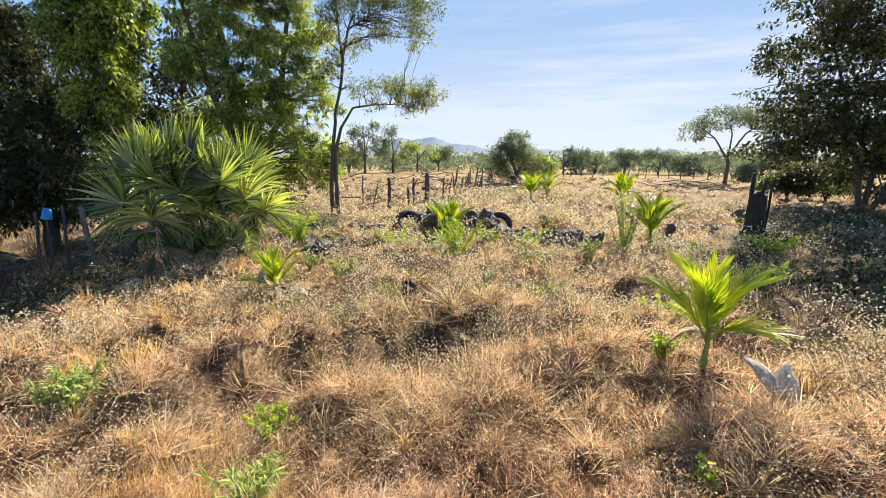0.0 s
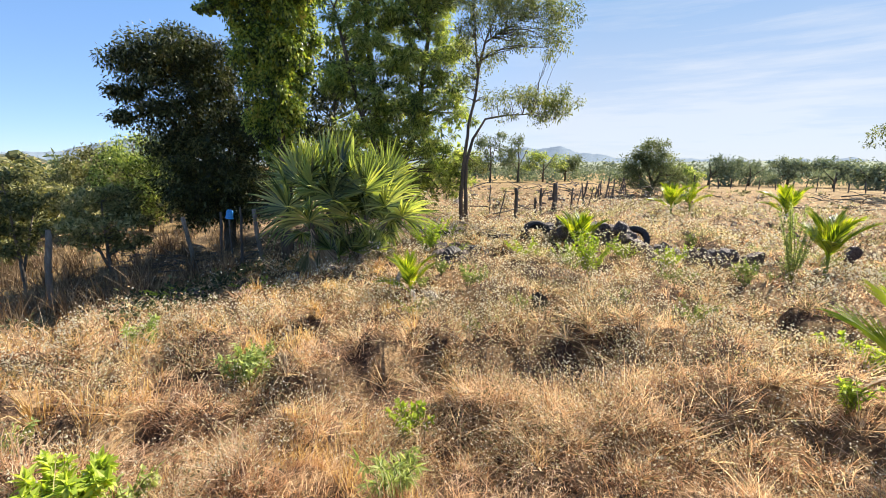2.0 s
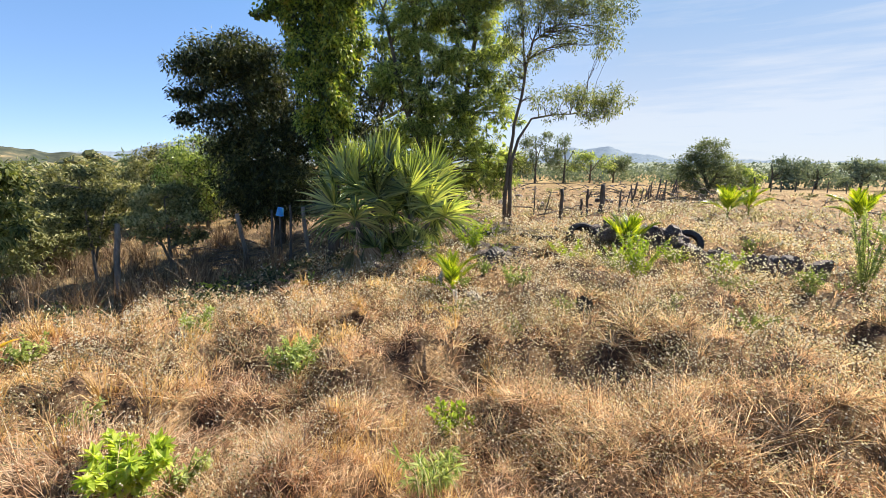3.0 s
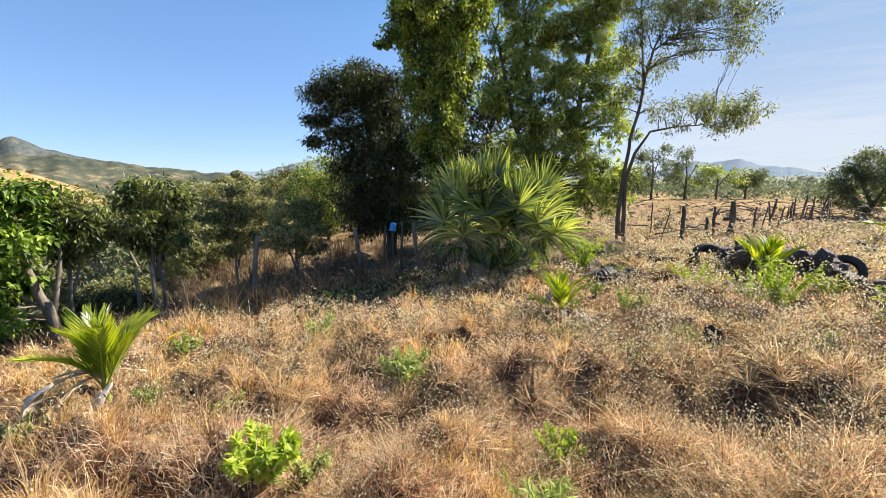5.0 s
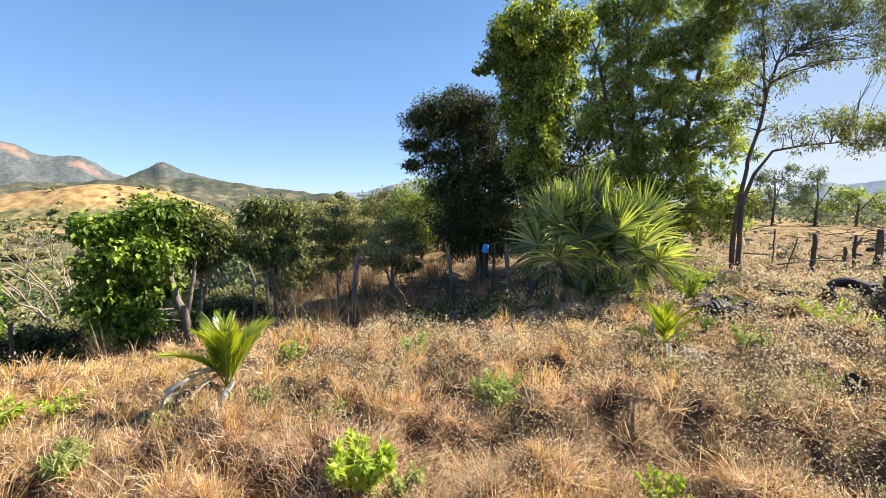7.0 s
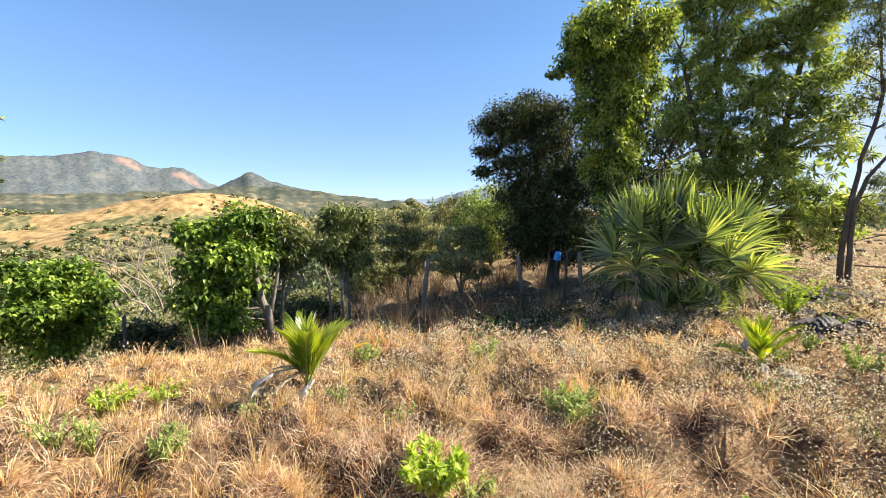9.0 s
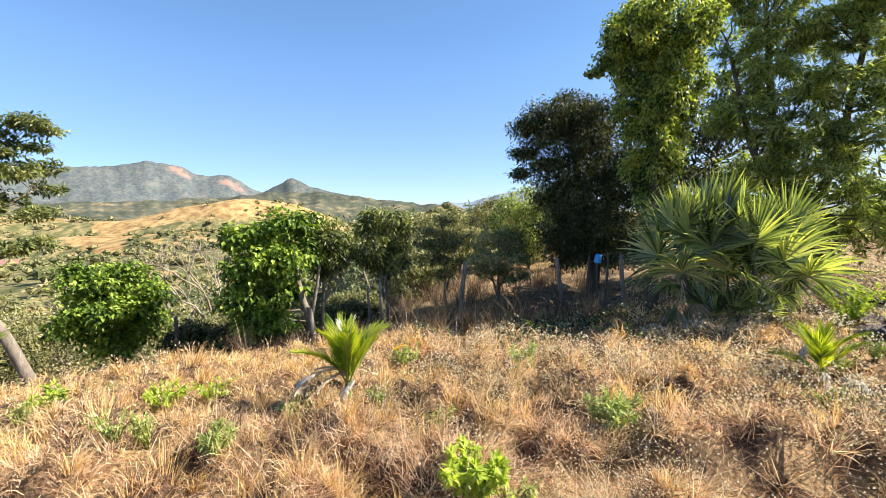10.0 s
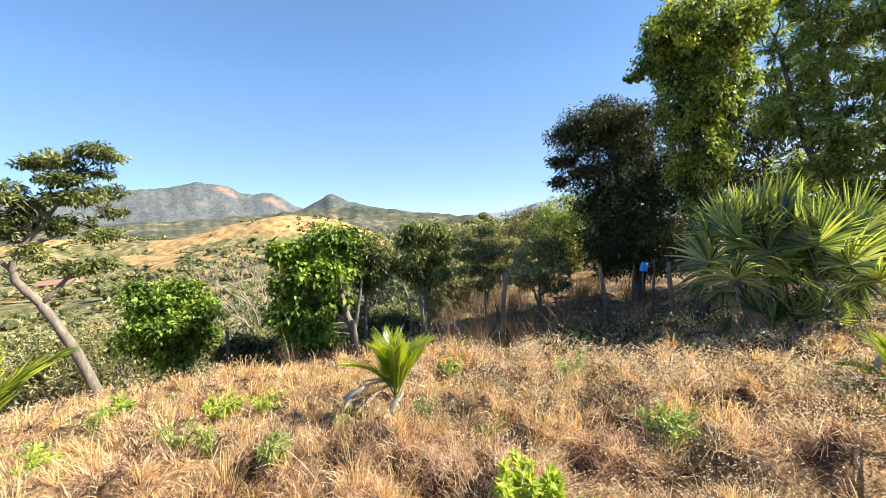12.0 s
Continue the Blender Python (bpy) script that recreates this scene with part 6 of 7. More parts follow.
def tyres():
    meshes = [tyre_mesh("tyre", s, r) for s, r in ((1, 0.31), (2, 0.34))]
    lay = [(5.4, 10.6, 0.09, 12, 5, 0), (4.3, 10.4, 0.16, -58, 10, 1), (2.6, 10.0, 0.12, 10, -8, 0), (1.8, 9.9, 0.26, 30, 8, 1),
           (0.6, 9.8, 0.12, -8, 12, 0), (-4.4, 9.7, 0.12, 18, 8, 1), (-6.9, 9.9, 0.18, -66, 8, 0), (15.6, 8.0, 0.14, 62, 20, 0), (12.6, 8.4, 0.1, 12, -8, 1)]
    for az, d, up, tilt, roll, k in lay:
        ob = new("old_tyre", meshes[k])
        ob.matrix_basis = Matrix.Translation(spot(az, d) + Vector((0, 0, up - 0.02))) @ pose(0, 0, 0, tilt, roll, RNG.uniform(0, 360))
        tagged(ob, "worn dirty black tyre in a dumped heap", "tyre", "dumped tyres")


def rock_mesh(name, seed):
    bm = bmesh.new()
    bmesh.ops.create_icosphere(bm, subdivisions=2, radius=1.0)
    rng = np.random.default_rng(seed)
    planes = [(Vector(rng.normal(0, 1, 3)).normalized(), rng.uniform(0.35, 0.65)) for _ in range(9)]
    for v in bm.verts:
        for nrm, dd in planes:
            k = v.co.dot(nrm)
            if k > dd:
                v.co -= nrm * (k - dd)
        v.co *= 1.12 + 0.16 * noise.noise(v.co * 2.3 + Vector((seed, 0, 0))) + 0.2 * noise.noise(v.co * 5.0 + Vector((0, seed, 0)))
    me = bpy.data.meshes.new(name)
    bm.to_mesh(me)
    bm.free()
    me.materials.append(M_ROCK)
    return me


def rocks():
    shapes = [rock_mesh("rock", s) for s in range(6)]
    spec = []
    for _ in range(84):                                    # the main heap, two layers
        az = RNG.uniform(-6.2, 2.6)
        spec.append((az, 9.8 + RNG.normal(0, 0.3), RNG.uniform(0.12, 0.23), 0.08))
    for _ in range(56):
        spec.append((RNG.uniform(-5.2, 1.8), 9.8 + RNG.normal(0, 0.16), RNG.uniform(0.11, 0.21), RNG.uniform(0.2, 0.46)))
    for _ in range(50):                                    # the tail that runs on eastwards
        q = RNG.random()
        spec.append((-6.0 - 12.0 * q + RNG.normal(0, 0.3), 9.4 - 0.9 * q + RNG.normal(0, 0.28), RNG.uniform(0.11, 0.2), 0.08))
    for _ in range(16):
        spec.append((RNG.uniform(10.5, 17), 8.2 + RNG.normal(0, 0.35), RNG.uniform(0.11, 0.21), 0.05))
    for _ in range(14):
        spec.append((RNG.uniform(-24, -12), RNG.uniform(10, 16), RNG.uniform(0.07, 0.15), 0.0))
    spec += [(-26.5, 10.8, 0.22, 0.0), (-31.5, 11.0, 0.18, 0.0), (-33, 15, 0.25, 0.0), (46.0, 7.5, 0.14, 0.0), (30, 7.6, 0.16, 0.0), (35, 7.9, 0.12, 0.0), (52, 7.8, 0.1, 0.0)]
    for az, d, s, lift in spec:
        ob = new("rock", shapes[RNG.integers(6)])
        ob.matrix_basis = Matrix.Translation(spot(az, d) + Vector((0, 0, s * 0.35 + lift))) @ pose(0, 0, 0, RNG.uniform(-50, 50), RNG.uniform(-50, 50), RNG.uniform(0, 360)) @ Matrix.Diagonal((s * RNG.uniform(0.95, 1.35), s * RNG.uniform(0.85, 1.2), s * RNG.uniform(0.65, 1.0), 1))
        tagged(ob, "dark angular field stone in a rough heap", "rock", "heaped field stones")
    for k in range(70):                                    # stones strewn over the grazed field behind the fence
        az, d = RNG.uniform(-2, 14), RNG.uniform(19, 55)
        s = RNG.uniform(0.06, 0.2)
        ob = new("field_stone", shapes[RNG.integers(6)])
        ob.matrix_basis = Matrix.Translation(spot(az, d) + Vector((0, 0, s * 0.15))) @ pose(0, 0, 0, 0, 0, RNG.uniform(0, 360)) @ Matrix.Diagonal((s * 1.3, s, s * 0.8, 1))
        tagged(ob, "dark stone lying in the grazed field", "rock", "stones in the field")


def brush(name, label, az, d, n, length, mat, spread=0.6, rise=0.25, r=0.012):
    """A tangle of dead sticks."""
    b = spot(az, d)
    t = thing(name, b, label, "branches")
    for _ in range(n):
        p = Vector((RNG.normal(0, spread), RNG.normal(0, spread * 0.6), RNG.uniform(0.06, rise + 0.06)))
        a = RNG.uniform(0, 6.28)
        e = p + Vector((math.cos(a), math.sin(a), RNG.uniform(-0.15, 0.3))) * length * RNG.uniform(0.4, 1.0)
        e.z = max(e.z, 0.02)
        k = RNG.uniform(0.5, 1.3) * r
        h = Heap()
        tube(h, bend(p, e, RNG.uniform(-0.05, 0.08), 4, 0.02), [k, k * 0.9, k * 0.75, k * 0.6, k * 0.3], 6)
        part_of("stick", h.mesh("stick", mat, True), t)


def logs():
    for az0, d0, az1, d1, r in ((13.2, 10.9, 8.0, 9.9, 0.055), (17.5, 10.2, 13.6, 10.6, 0.035), (6.0, 11.6, 1.0, 10.4, 0.03), (9.6, 9.8, 5.5, 10.5, 0.045)):
        a, b = spot(az0, d0), spot(az1, d1)
        h = Heap()
        tube(h, bend((0, 0, r + 0.08), b - a + Vector((0, 0, r * 2.2 + 0.08)), 0.06, 6, 0.02), [r, r * 1.05, r, r * 0.95, r * 0.8, r * 0.7, r * 0.45], 8, 0.2)
        ob = new("fallen_branch", h.mesh("fallen_branch", M_CHAR, True))
        ob.location = a
        tagged(ob, "dark crooked dead branch lying on the ground", "branch", "fallen branches")
    brush("brush_pile", "grey tangle of cut dead branches beside the slim tree", 14.5, 11.0, 110, 0.9, M_TWIG, 0.8, 0.22, 0.016)
    brush("brush_pile", "low grey tangle of dead sticks among the dry grass", 64, 3.3, 26, 0.35, M_TWIG, 0.16, 0.1, 0.004)
    brush("brush_pile", "dark dead brush on the shady brow", 46, 11.5, 60, 1.0, M_POST, 1.2, 0.4)
    brush("brush_pile", "cut branches lying across the pasture", -27, 24, 70, 1.4, M_POST, 1.5, 0.4, 0.02)
    brush("brush_pile", "dead brush piled against the fence", -3.5, 25, 110, 1.6, M_POST, 2.2, 0.9, 0.02)


def house():
    b = spot(103.2, 235.0)
    b.z += 0.6
    t = thing("farm_shed", Matrix.Translation(b) @ pose(0, 0, 0, 0, 0, 100), "low farm shed with a red roof in the valley", "house")
    bm = bmesh.new()
    bmesh.ops.create_cube(bm, size=1, matrix=Matrix.Translation((0, 0, 0.4)) @ Matrix.Diagonal((13, 6, 4.4, 1)))
    part("wall", bm, M_WALL, t)
    bm = bmesh.new()
    pr = [(-3.8, 2.4), (0, 3.9), (3.8, 2.4), (3.8, 2.6), (0, 4.1), (-3.8, 2.6)]
    for x in (-7.2, 7.2):
        for y, z in pr:
            bm.verts.new((x, y, z))
    bm.verts.ensure_lookup_table()
    for k in range(6):
        bm.faces.new([bm.verts[i] for i in (k, (k + 1) % 6, 6 + (k + 1) % 6, 6 + k)])
    for o in (0, 6):
        bm.faces.new([bm.verts[o + i] for i in (0, 1, 4, 5)])
        bm.faces.new([bm.verts[o + i] for i in (1, 2, 3, 4)])
    bmesh.ops.recalc_face_normals(bm, faces=bm.faces)
    part("roof", bm, M_ROOF, t)


fences()
cup()
stumps()
tyres()
rocks()
logs()
house()

# ---------------------------------------------------------------- ground cover
RNG = np.random.default_rng(23)

def blades(name, label, n, mat, near, far, az0, az1, size, lean, width, keep, tuft=0.0, seed=1, bent=0.5):
    """Grass blades of two lengths each, evenly many in every view, thinned where keep(x, y, d, az) says so."""
    rng = np.random.default_rng(seed)
    az = rng.uniform(az0, az1, n)
    d = np.exp(rng.uniform(math.log(near), math.log(far), n))
    x, y = -np.sin(np.radians(az)) * d, np.cos(np.radians(az)) * d
    if tuft:
        # gather round tuft centres on a jittered lattice
        cell = tuft * (0.6 + 0.08 * d)
        gx, gy = np.floor(x / cell), np.floor(y / cell)
        jx = (np.sin(gx * 12.9 + gy * 78.2) * 43758.5) % 1.0
        jy = (np.sin(gx * 39.3 + gy * 11.1) * 24634.6) % 1.0
        tx, ty = (gx + 0.2 + 0.6 * jx) * cell, (gy + 0.2 + 0.6 * jy) * cell
        k = rng.random(n) ** 0.7 * 0.75
        x, y = x + (tx - x) * k, y + (ty - y) * k
    d = np.hypot(x, y)
    ok = rng.random(n) < keep(x, y, d, az)
    x, y, d = x[ok], y[ok], d[ok]
    n = len(x)
    lush = 0.5 + 1.0 * vnoise(x / 0.8, y / 0.8, 31)
    ln = rng.uniform(size[0], size[1], n) * lush
    th = np.radians(np.clip(rng.normal(lean[0], lean[1], n), 2, 88))
    _, ox, oy = mounds(x, y)
    flow = np.arctan2(oy, ox) + rng.normal(0, 1.0, n)
    up, out = np.cos(th), np.sin(th)
    dirv = np.stack([np.cos(flow) * out, np.sin(flow) * out, up], -1)
    root = np.stack([x, y, soil(x, y) - 0.01 + rng.uniform(0, 0.05, n) * (out > 0.8)], -1)
    side = np.stack([-np.sin(flow), np.cos(flow), np.zeros(n)], -1)
    turn = rng.uniform(0, 6.28, n)
    side = unit(side + np.stack([np.cos(turn), np.sin(turn), rng.normal(0, 0.4, n)], -1))
    w = np.maximum(width, 0.0006 * np.minimum(d, 9) + 0.0004 * np.clip(d - 9, 0, 99))[:, None] * rng.uniform(0.6, 1.3, (n, 1))
    mid = root + dirv * (ln * 0.55)[:, None]
    droop = (bent * ln * rng.uniform(0.1, 1.0, n))[:, None]
    tip = mid + dirv * (ln * 0.45)[:, None] + np.stack([np.cos(flow), np.sin(flow), -0.9 * np.ones(n)], -1) * droop * 0.45
    tip[:, 2] = np.maximum(tip[:, 2], root[:, 2] + 0.012)
    v = np.stack([root - side * w, root + side * w, mid + side * w * 0.8, mid - side * w * 0.8, tip], 1).reshape(-1, 3)
    o = np.arange(n)[:, None] * 5
    f = np.concatenate([o + np.array([[0, 1, 2]]), o + np.array([[0, 2, 3]]), o + np.array([[3, 2, 4]])], 0)
    ob = new(name, mesh_of(name, v, f, mat))
    return tagged(ob, label, "grass", kind="stuff")


def pasture(x, y, d, az):
    """How much grass stands where: thin on the grazed field behind the fence and on trodden ground."""
    k = np.ones(len(x))
    grazed = smooth(0, 2, az + 0.0 * d) * smooth(15, 17, d) * (1 - smooth(20, 26, az))
    heap = smooth(-17, -15, az) * (1 - smooth(5, 7, az)) * smooth(8.6, 9.0, d) * (1 - smooth(10.2, 10.6, d))
    # thinned on the shady brow so that dark soil deepens the shade
    k = k * (1 - 0.7 * smooth(36, 42, az) * (1 - smooth(66, 72, az)) * smooth(7.2, 8.4, d) * (1 - smooth(14, 17, d)))
    return k * (1 - 0.85 * heap) * (1 - 0.45 * grazed) * np.clip(-0.3 + 1.9 * mounds(x, y)[0], 0.42, 1) * (1 - 0.72 * greyish(x, y, d, az)) * (1 - 0.85 * trodden(x, y))


def greyish(x, y, d, az):
    """Where the seed-headed weeds stand: the middle of the pasture and patches elsewhere."""
    k = smooth(2.6, 4.4, d) * (1 - 0.8 * smooth(14, 26, d))
    return np.clip(k * smooth(0.28, 0.5, vnoise(x / 1.2, y / 1.2, 34)) * (1 - 0.35 * smooth(15, 60, az)) * (1 - 0.8 * smooth(72, 85, az)) * (1 - 0.97 * smooth(23, 30, az) * smooth(5.6, 6.8, d)) * (1 - 0.9 * smooth(32, 38, -az) * smooth(4.6, 6.5, d)), 0, 1)


blades("matted_dry_grass", "matted reddish-brown dry grass", 66000, M_STRAW, 2.6, 60, -54, 116, (0.035, 0.11), (58, 24), 0.0025, pasture, 0.0, 1, 0.5)
blades("near_dry_grass", "matted reddish straw over the near tussocks", 34000, M_STRAW, 1.25, 3.4, -54, 116, (0.035, 0.12), (60, 22), 0.0021, lambda x, y, d, az: (0.45 + 0.55 * np.clip(2 * mounds(x, y)[0], 0, 1)) * (1 - 0.8 * trodden(x, y)), 0.0, 9, 0.5)
blades("dry_grass_tufts", "standing tufts of straw-coloured dry grass", 80000, M_STRAW, 1.3, 40, -54, 116, (0.06, 0.19), (36, 22), 0.0016, lambda x, y, d, az: pasture(x, y, d, az) * (0.25 + 0.9 * smooth(0.4, 0.65, vnoise(x / 1.9, y / 1.9, 35))), 0.34, 2, 0.5)
blades("fallen_stalks", "pale broken straw stalks lying over the grass", 20000, M_STRAW, 1.4, 14, -54, 116, (0.06, 0.22), (68, 18), 0.0016, lambda x, y, d, az: np.clip(1.6 * mounds(x, y)[0] - 0.3, 0, 1) * (1 - 0.7 * trodden(x, y)), 0.0, 7, 0.05)
blades("standing_straw", "airy pale-gold grass stems standing over the tussocks", 9000, M_STRAW, 1.8, 12, -40, 100, (0.2, 0.4), (20, 12), 0.0016, lambda x, y, d, az: smooth(0.56, 0.68, vnoise(x / 0.7, y / 0.7, 51)) * (1 - trodden(x, y)), 0.5, 8, 0.5)
blades("trodden_straw", "flattened pale straw on the trodden strip", 90000, M_STRAW, 1.5, 4.6, -25, 116, (0.02, 0.08), (80, 8), 0.002, lambda x, y, d, az: trodden(x, y), 0.0, 6, 0.1)
blades("golden_grass", "golden seeding grass along the brow", 56000, M_GOLD, 3.5, 16, 50, 116, (0.08, 0.23), (30, 18), 0.002, lambda x, y, d, az: smooth(58, 80, az) * smooth(4, 7, d) * (1 - smooth(10.5, 12, d)) * 0.9 + 0.15, 0.3, 3, 0.6)


# the shade under the brow trees is partly in this grass colour
blades("tall_dry_grass", "tall dead grass along the fence, darkened for its shade", 22000, M_DARKGRASS, 8.4, 22, 40, 84, (0.25, 0.8), (18, 12), 0.004, lambda x, y, d, az: smooth(0.45, 0.6, vnoise(x / 0.9, y / 0.9, 37)), 0.5, 4, 0.4)


def tussocks(name, label, n, per, mat, near, far, az0, az1, size, spread, lean, arch, width, keep, seed):
    """Bunches of grass: blades spring from one foot, lean out all round and arch over."""
    rng = np.random.default_rng(seed)
    az = rng.uniform(az0, az1, n)
    d = np.exp(rng.uniform(math.log(near), math.log(far), n))
    x, y = -np.sin(np.radians(az)) * d, np.cos(np.radians(az)) * d
    ok = rng.random(n) < keep(x, y, d, az)
    x, y = x[ok], y[ok]
    tall = rng.uniform(size[0], size[1], len(x))
    sway = rng.uniform(0, 6.28, len(x))                 # each bunch is laid over to its own side
    laid = rng.uniform(0.0, 0.8, len(x))
    k = np.repeat(np.arange(len(x)), (per * rng.uniform(0.5, 1.5, len(x))).astype(int))
    m = len(k)
    phi = rng.uniform(0, 6.28, m)
    rr = spread * tall[k] * rng.random(m) ** 0.5
    px, py = x[k] + np.cos(phi) * rr, y[k] + np.sin(phi) * rr
    root = np.stack([px, py, soil(px, py) - 0.01], -1)
    ln = tall[k] * rng.uniform(0.45, 1.1, m)
    th = np.radians(np.clip(rng.normal(lean[0], lean[1], m), 2, 85))
    turn = phi + rng.normal(0, 0.5, m)
    out = np.stack([np.cos(turn) * np.sin(th) + np.cos(sway[k]) * laid[k] * 0.5, np.sin(turn) * np.sin(th) + np.sin(sway[k]) * laid[k] * 0.5, np.cos(th)], -1)
    out = unit(out)
    flat = unit(out * np.array([1, 1, 0]) + 1e-6)
    side = unit(np.cross(out, np.stack([rng.normal(0, 1, m), rng.normal(0, 1, m), np.ones(m)], -1)))
    far_off = np.hypot(px, py)
    w = (np.maximum(width, 0.0007 * far_off) * rng.uniform(0.6, 1.3, m))[:, None]
    bow = (arch * rng.uniform(0.2, 1.2, m) * ln)[:, None]
    mid = root + out * (0.58 * ln)[:, None]
    tip = mid + out * (0.42 * ln)[:, None] + flat * bow * 0.35 - np.array([0, 0, 1]) * bow * 0.6
    tip[:, 2] = np.maximum(tip[:, 2], root[:, 2] + 0.015)
    v = np.stack([root - side * w, root + side * w, mid + side * w * 0.85, mid - side * w * 0.85, tip], 1).reshape(-1, 3)
    o = np.arange(m)[:, None] * 5
    f = np.concatenate([o + np.array([[0, 1, 2]]), o + np.array([[0, 2, 3]]), o + np.array([[3, 2, 4]])], 0)
    return tagged(new(name, mesh_of(name, v, f, mat)), label, "grass", kind="stuff")


def off_path(x, y, d, az):
    return 1 - 0.92 * trodden(x, y)


tussocks("straw_tussocks", "arching tussocks of reddish dry grass", 1150, 58, M_STRAW, 1.5, 9.0, -54, 116, (0.09, 0.23), 0.55, (42, 22), 0.9, 0.0018, lambda x, y, d, az: off_path(x, y, d, az) * (1 - 0.75 * greyish(x, y, d, az)) * (1 - 0.9 * smooth(33, 38, -az) * smooth(4.6, 6.5, d)), 71)
tussocks("gold_tussocks", "upright bunches of pale golden grass", 420, 42, M_GOLD, 1.9, 9.0, -50, 116, (0.16, 0.38), 0.2, (20, 12), 0.5, 0.0015, lambda x, y, d, az: off_path(x, y, d, az) * (0.1 + 0.9 * smooth(12, 40, az)) * (1 - 0.8 * smooth(36, 42, az) * (1 - smooth(60, 66, az)) * smooth(6.0, 7.0, d)), 72)
# dark brown bunches imitate the shaded gaps between the straw tussocks
tussocks("dark_tussocks", "brown grass tussocks standing in for shaded gaps", 560, 40, M_DARKGRASS, 1.6, 9.0, -54, 116, (0.08, 0.18), 0.6, (50, 20), 0.8, 0.0018, lambda x, y, d, az: 1 - 0.6 * trodden(x, y), 73)


tussocks("pasture_clumps", "low grey-brown weed clumps dotted over the pasture", 1300, 26, M_SAGE, 8.0, 42.0, -54, 34, (0.14, 0.34), 0.6, (36, 20), 0.5, 0.003, lambda x, y, d, az: 0.25 + 0.75 * smooth(0.4, 0.62, vnoise(x / 2.6, y / 2.6, 54)), 74)
tussocks("pasture_dark_clumps", "dark brown grass dotted over the pasture", 700, 22, M_DARKGRASS, 8.0, 42.0, -54, 34, (0.1, 0.24), 0.7, (45, 20), 0.6, 0.003, lambda x, y, d, az: 1 + 0 * d, 75)


def seedy_weeds():
    """Low grey-green weeds with pale button seed heads on thin stems."""
    rng = np.random.default_rng(41)
    n = 90000
    az = rng.uniform(-52, 100, n)
    d = np.exp(rng.uniform(math.log(2.2), math.log(20), n))
    x, y = -np.sin(np.radians(az)) * d, np.cos(np.radians(az)) * d
    ok = rng.random(n) < greyish(x, y, d, az)
    x, y, d = x[ok], y[ok], d[ok]
    n = len(x)
    z = soil(x, y)
    hump = 0.04 + 0.16 * vnoise(x / 0.4, y / 0.4, 36)
    p = np.stack([x, y, z + (hump + 0.12 * mounds(x, y)[0]) * rng.random(n) ** 0.6], -1)
    sz = np.maximum(0.027, 0.0046 * d)
    v, f = leaf_arrays(p, rng.normal(0, 1, (n, 3)) + np.array([0, 0, 0.4]), rng.normal(0, 0.6, (n, 3)) + np.array([0, 0, 1]), sz * rng.uniform(0.8, 1.6, n), sz * 0.45)
    ob = new("grey_weeds", mesh_of("grey_weeds", v, f, M_SAGE))
    tagged(ob, "low grey-green weeds covering the pasture", "weeds", kind="stuff")
    m = 90000
    az = rng.uniform(-52, 100, m)
    d = np.exp(rng.uniform(math.log(2.2), math.log(24), m))
    x, y = -np.sin(np.radians(az)) * d, np.cos(np.radians(az)) * d
    ok = rng.random(m) < 0.09 * (1 - smooth(22, 28, az) * smooth(5.6, 6.6, d)) * (1 - smooth(33, 38, -az)) + 0.9 * greyish(x, y, d, az)
    ok &= np.hypot(x + 0.36, y - 4.85) > 0.28
    ok &= rng.random(m) < 0.15 + 1.6 * mounds(x, y)[0]
    ok &= rng.random(m) > np.maximum(trodden(x, y), 0.9 * smooth(66, 76, az))
    x, y, d = x[ok], y[ok], d[ok]
    m = len(x)
    hump = 0.04 + 0.16 * vnoise(x / 0.4, y / 0.4, 36)
    c = np.stack([x, y, soil(x, y) + hump + rng.uniform(0.0, 0.1, m) + 0.14 * mounds(x, y)[0]], -1)
    r = np.maximum(0.0055, 0.0019 * d) * rng.uniform(0.45, 1.4, m)
    bud = np.array([(1, 0, -0.4), (-0.5, 0.87, -0.4), (-0.5, -0.87, -0.4), (0, 0, 0.9)])
    v = (c[:, None] + bud[None] * r[:, None, None]).reshape(-1, 3)
    q = np.array([(0, 1, 3), (1, 2, 3), (2, 0, 3), (1, 0, 2)])
    f = (np.arange(m)[:, None, None] * 4 + q[None]).reshape(-1, 3)
    ob = new("seed_heads", mesh_of("seed_heads", v, f, M_HEAD))
    tagged(ob, "pale button seed heads on thin weed stems", "weeds", kind="stuff")
    near = (d < 8) & (rng.random(m) < 0.6)
    c, r = c[near], r[near]
    k = len(c)
    foot = c + np.stack([rng.normal(0, 0.03, k), rng.normal(0, 0.03, k), -rng.uniform(0.08, 0.16, k)], -1)
    w = np.array([0.0012, 0, 0])
    v = np.stack([foot - w, foot + w, c + w * 0.6, c - w * 0.6], 1).reshape(-1, 3)
    ob = new("seed_stems", mesh_of("seed_stems", v, np.arange(4 * k).reshape(-1, 4), M_POST))
    tagged(ob, "thin dry stems of the weeds", "weeds", kind="stuff")


seedy_weeds()


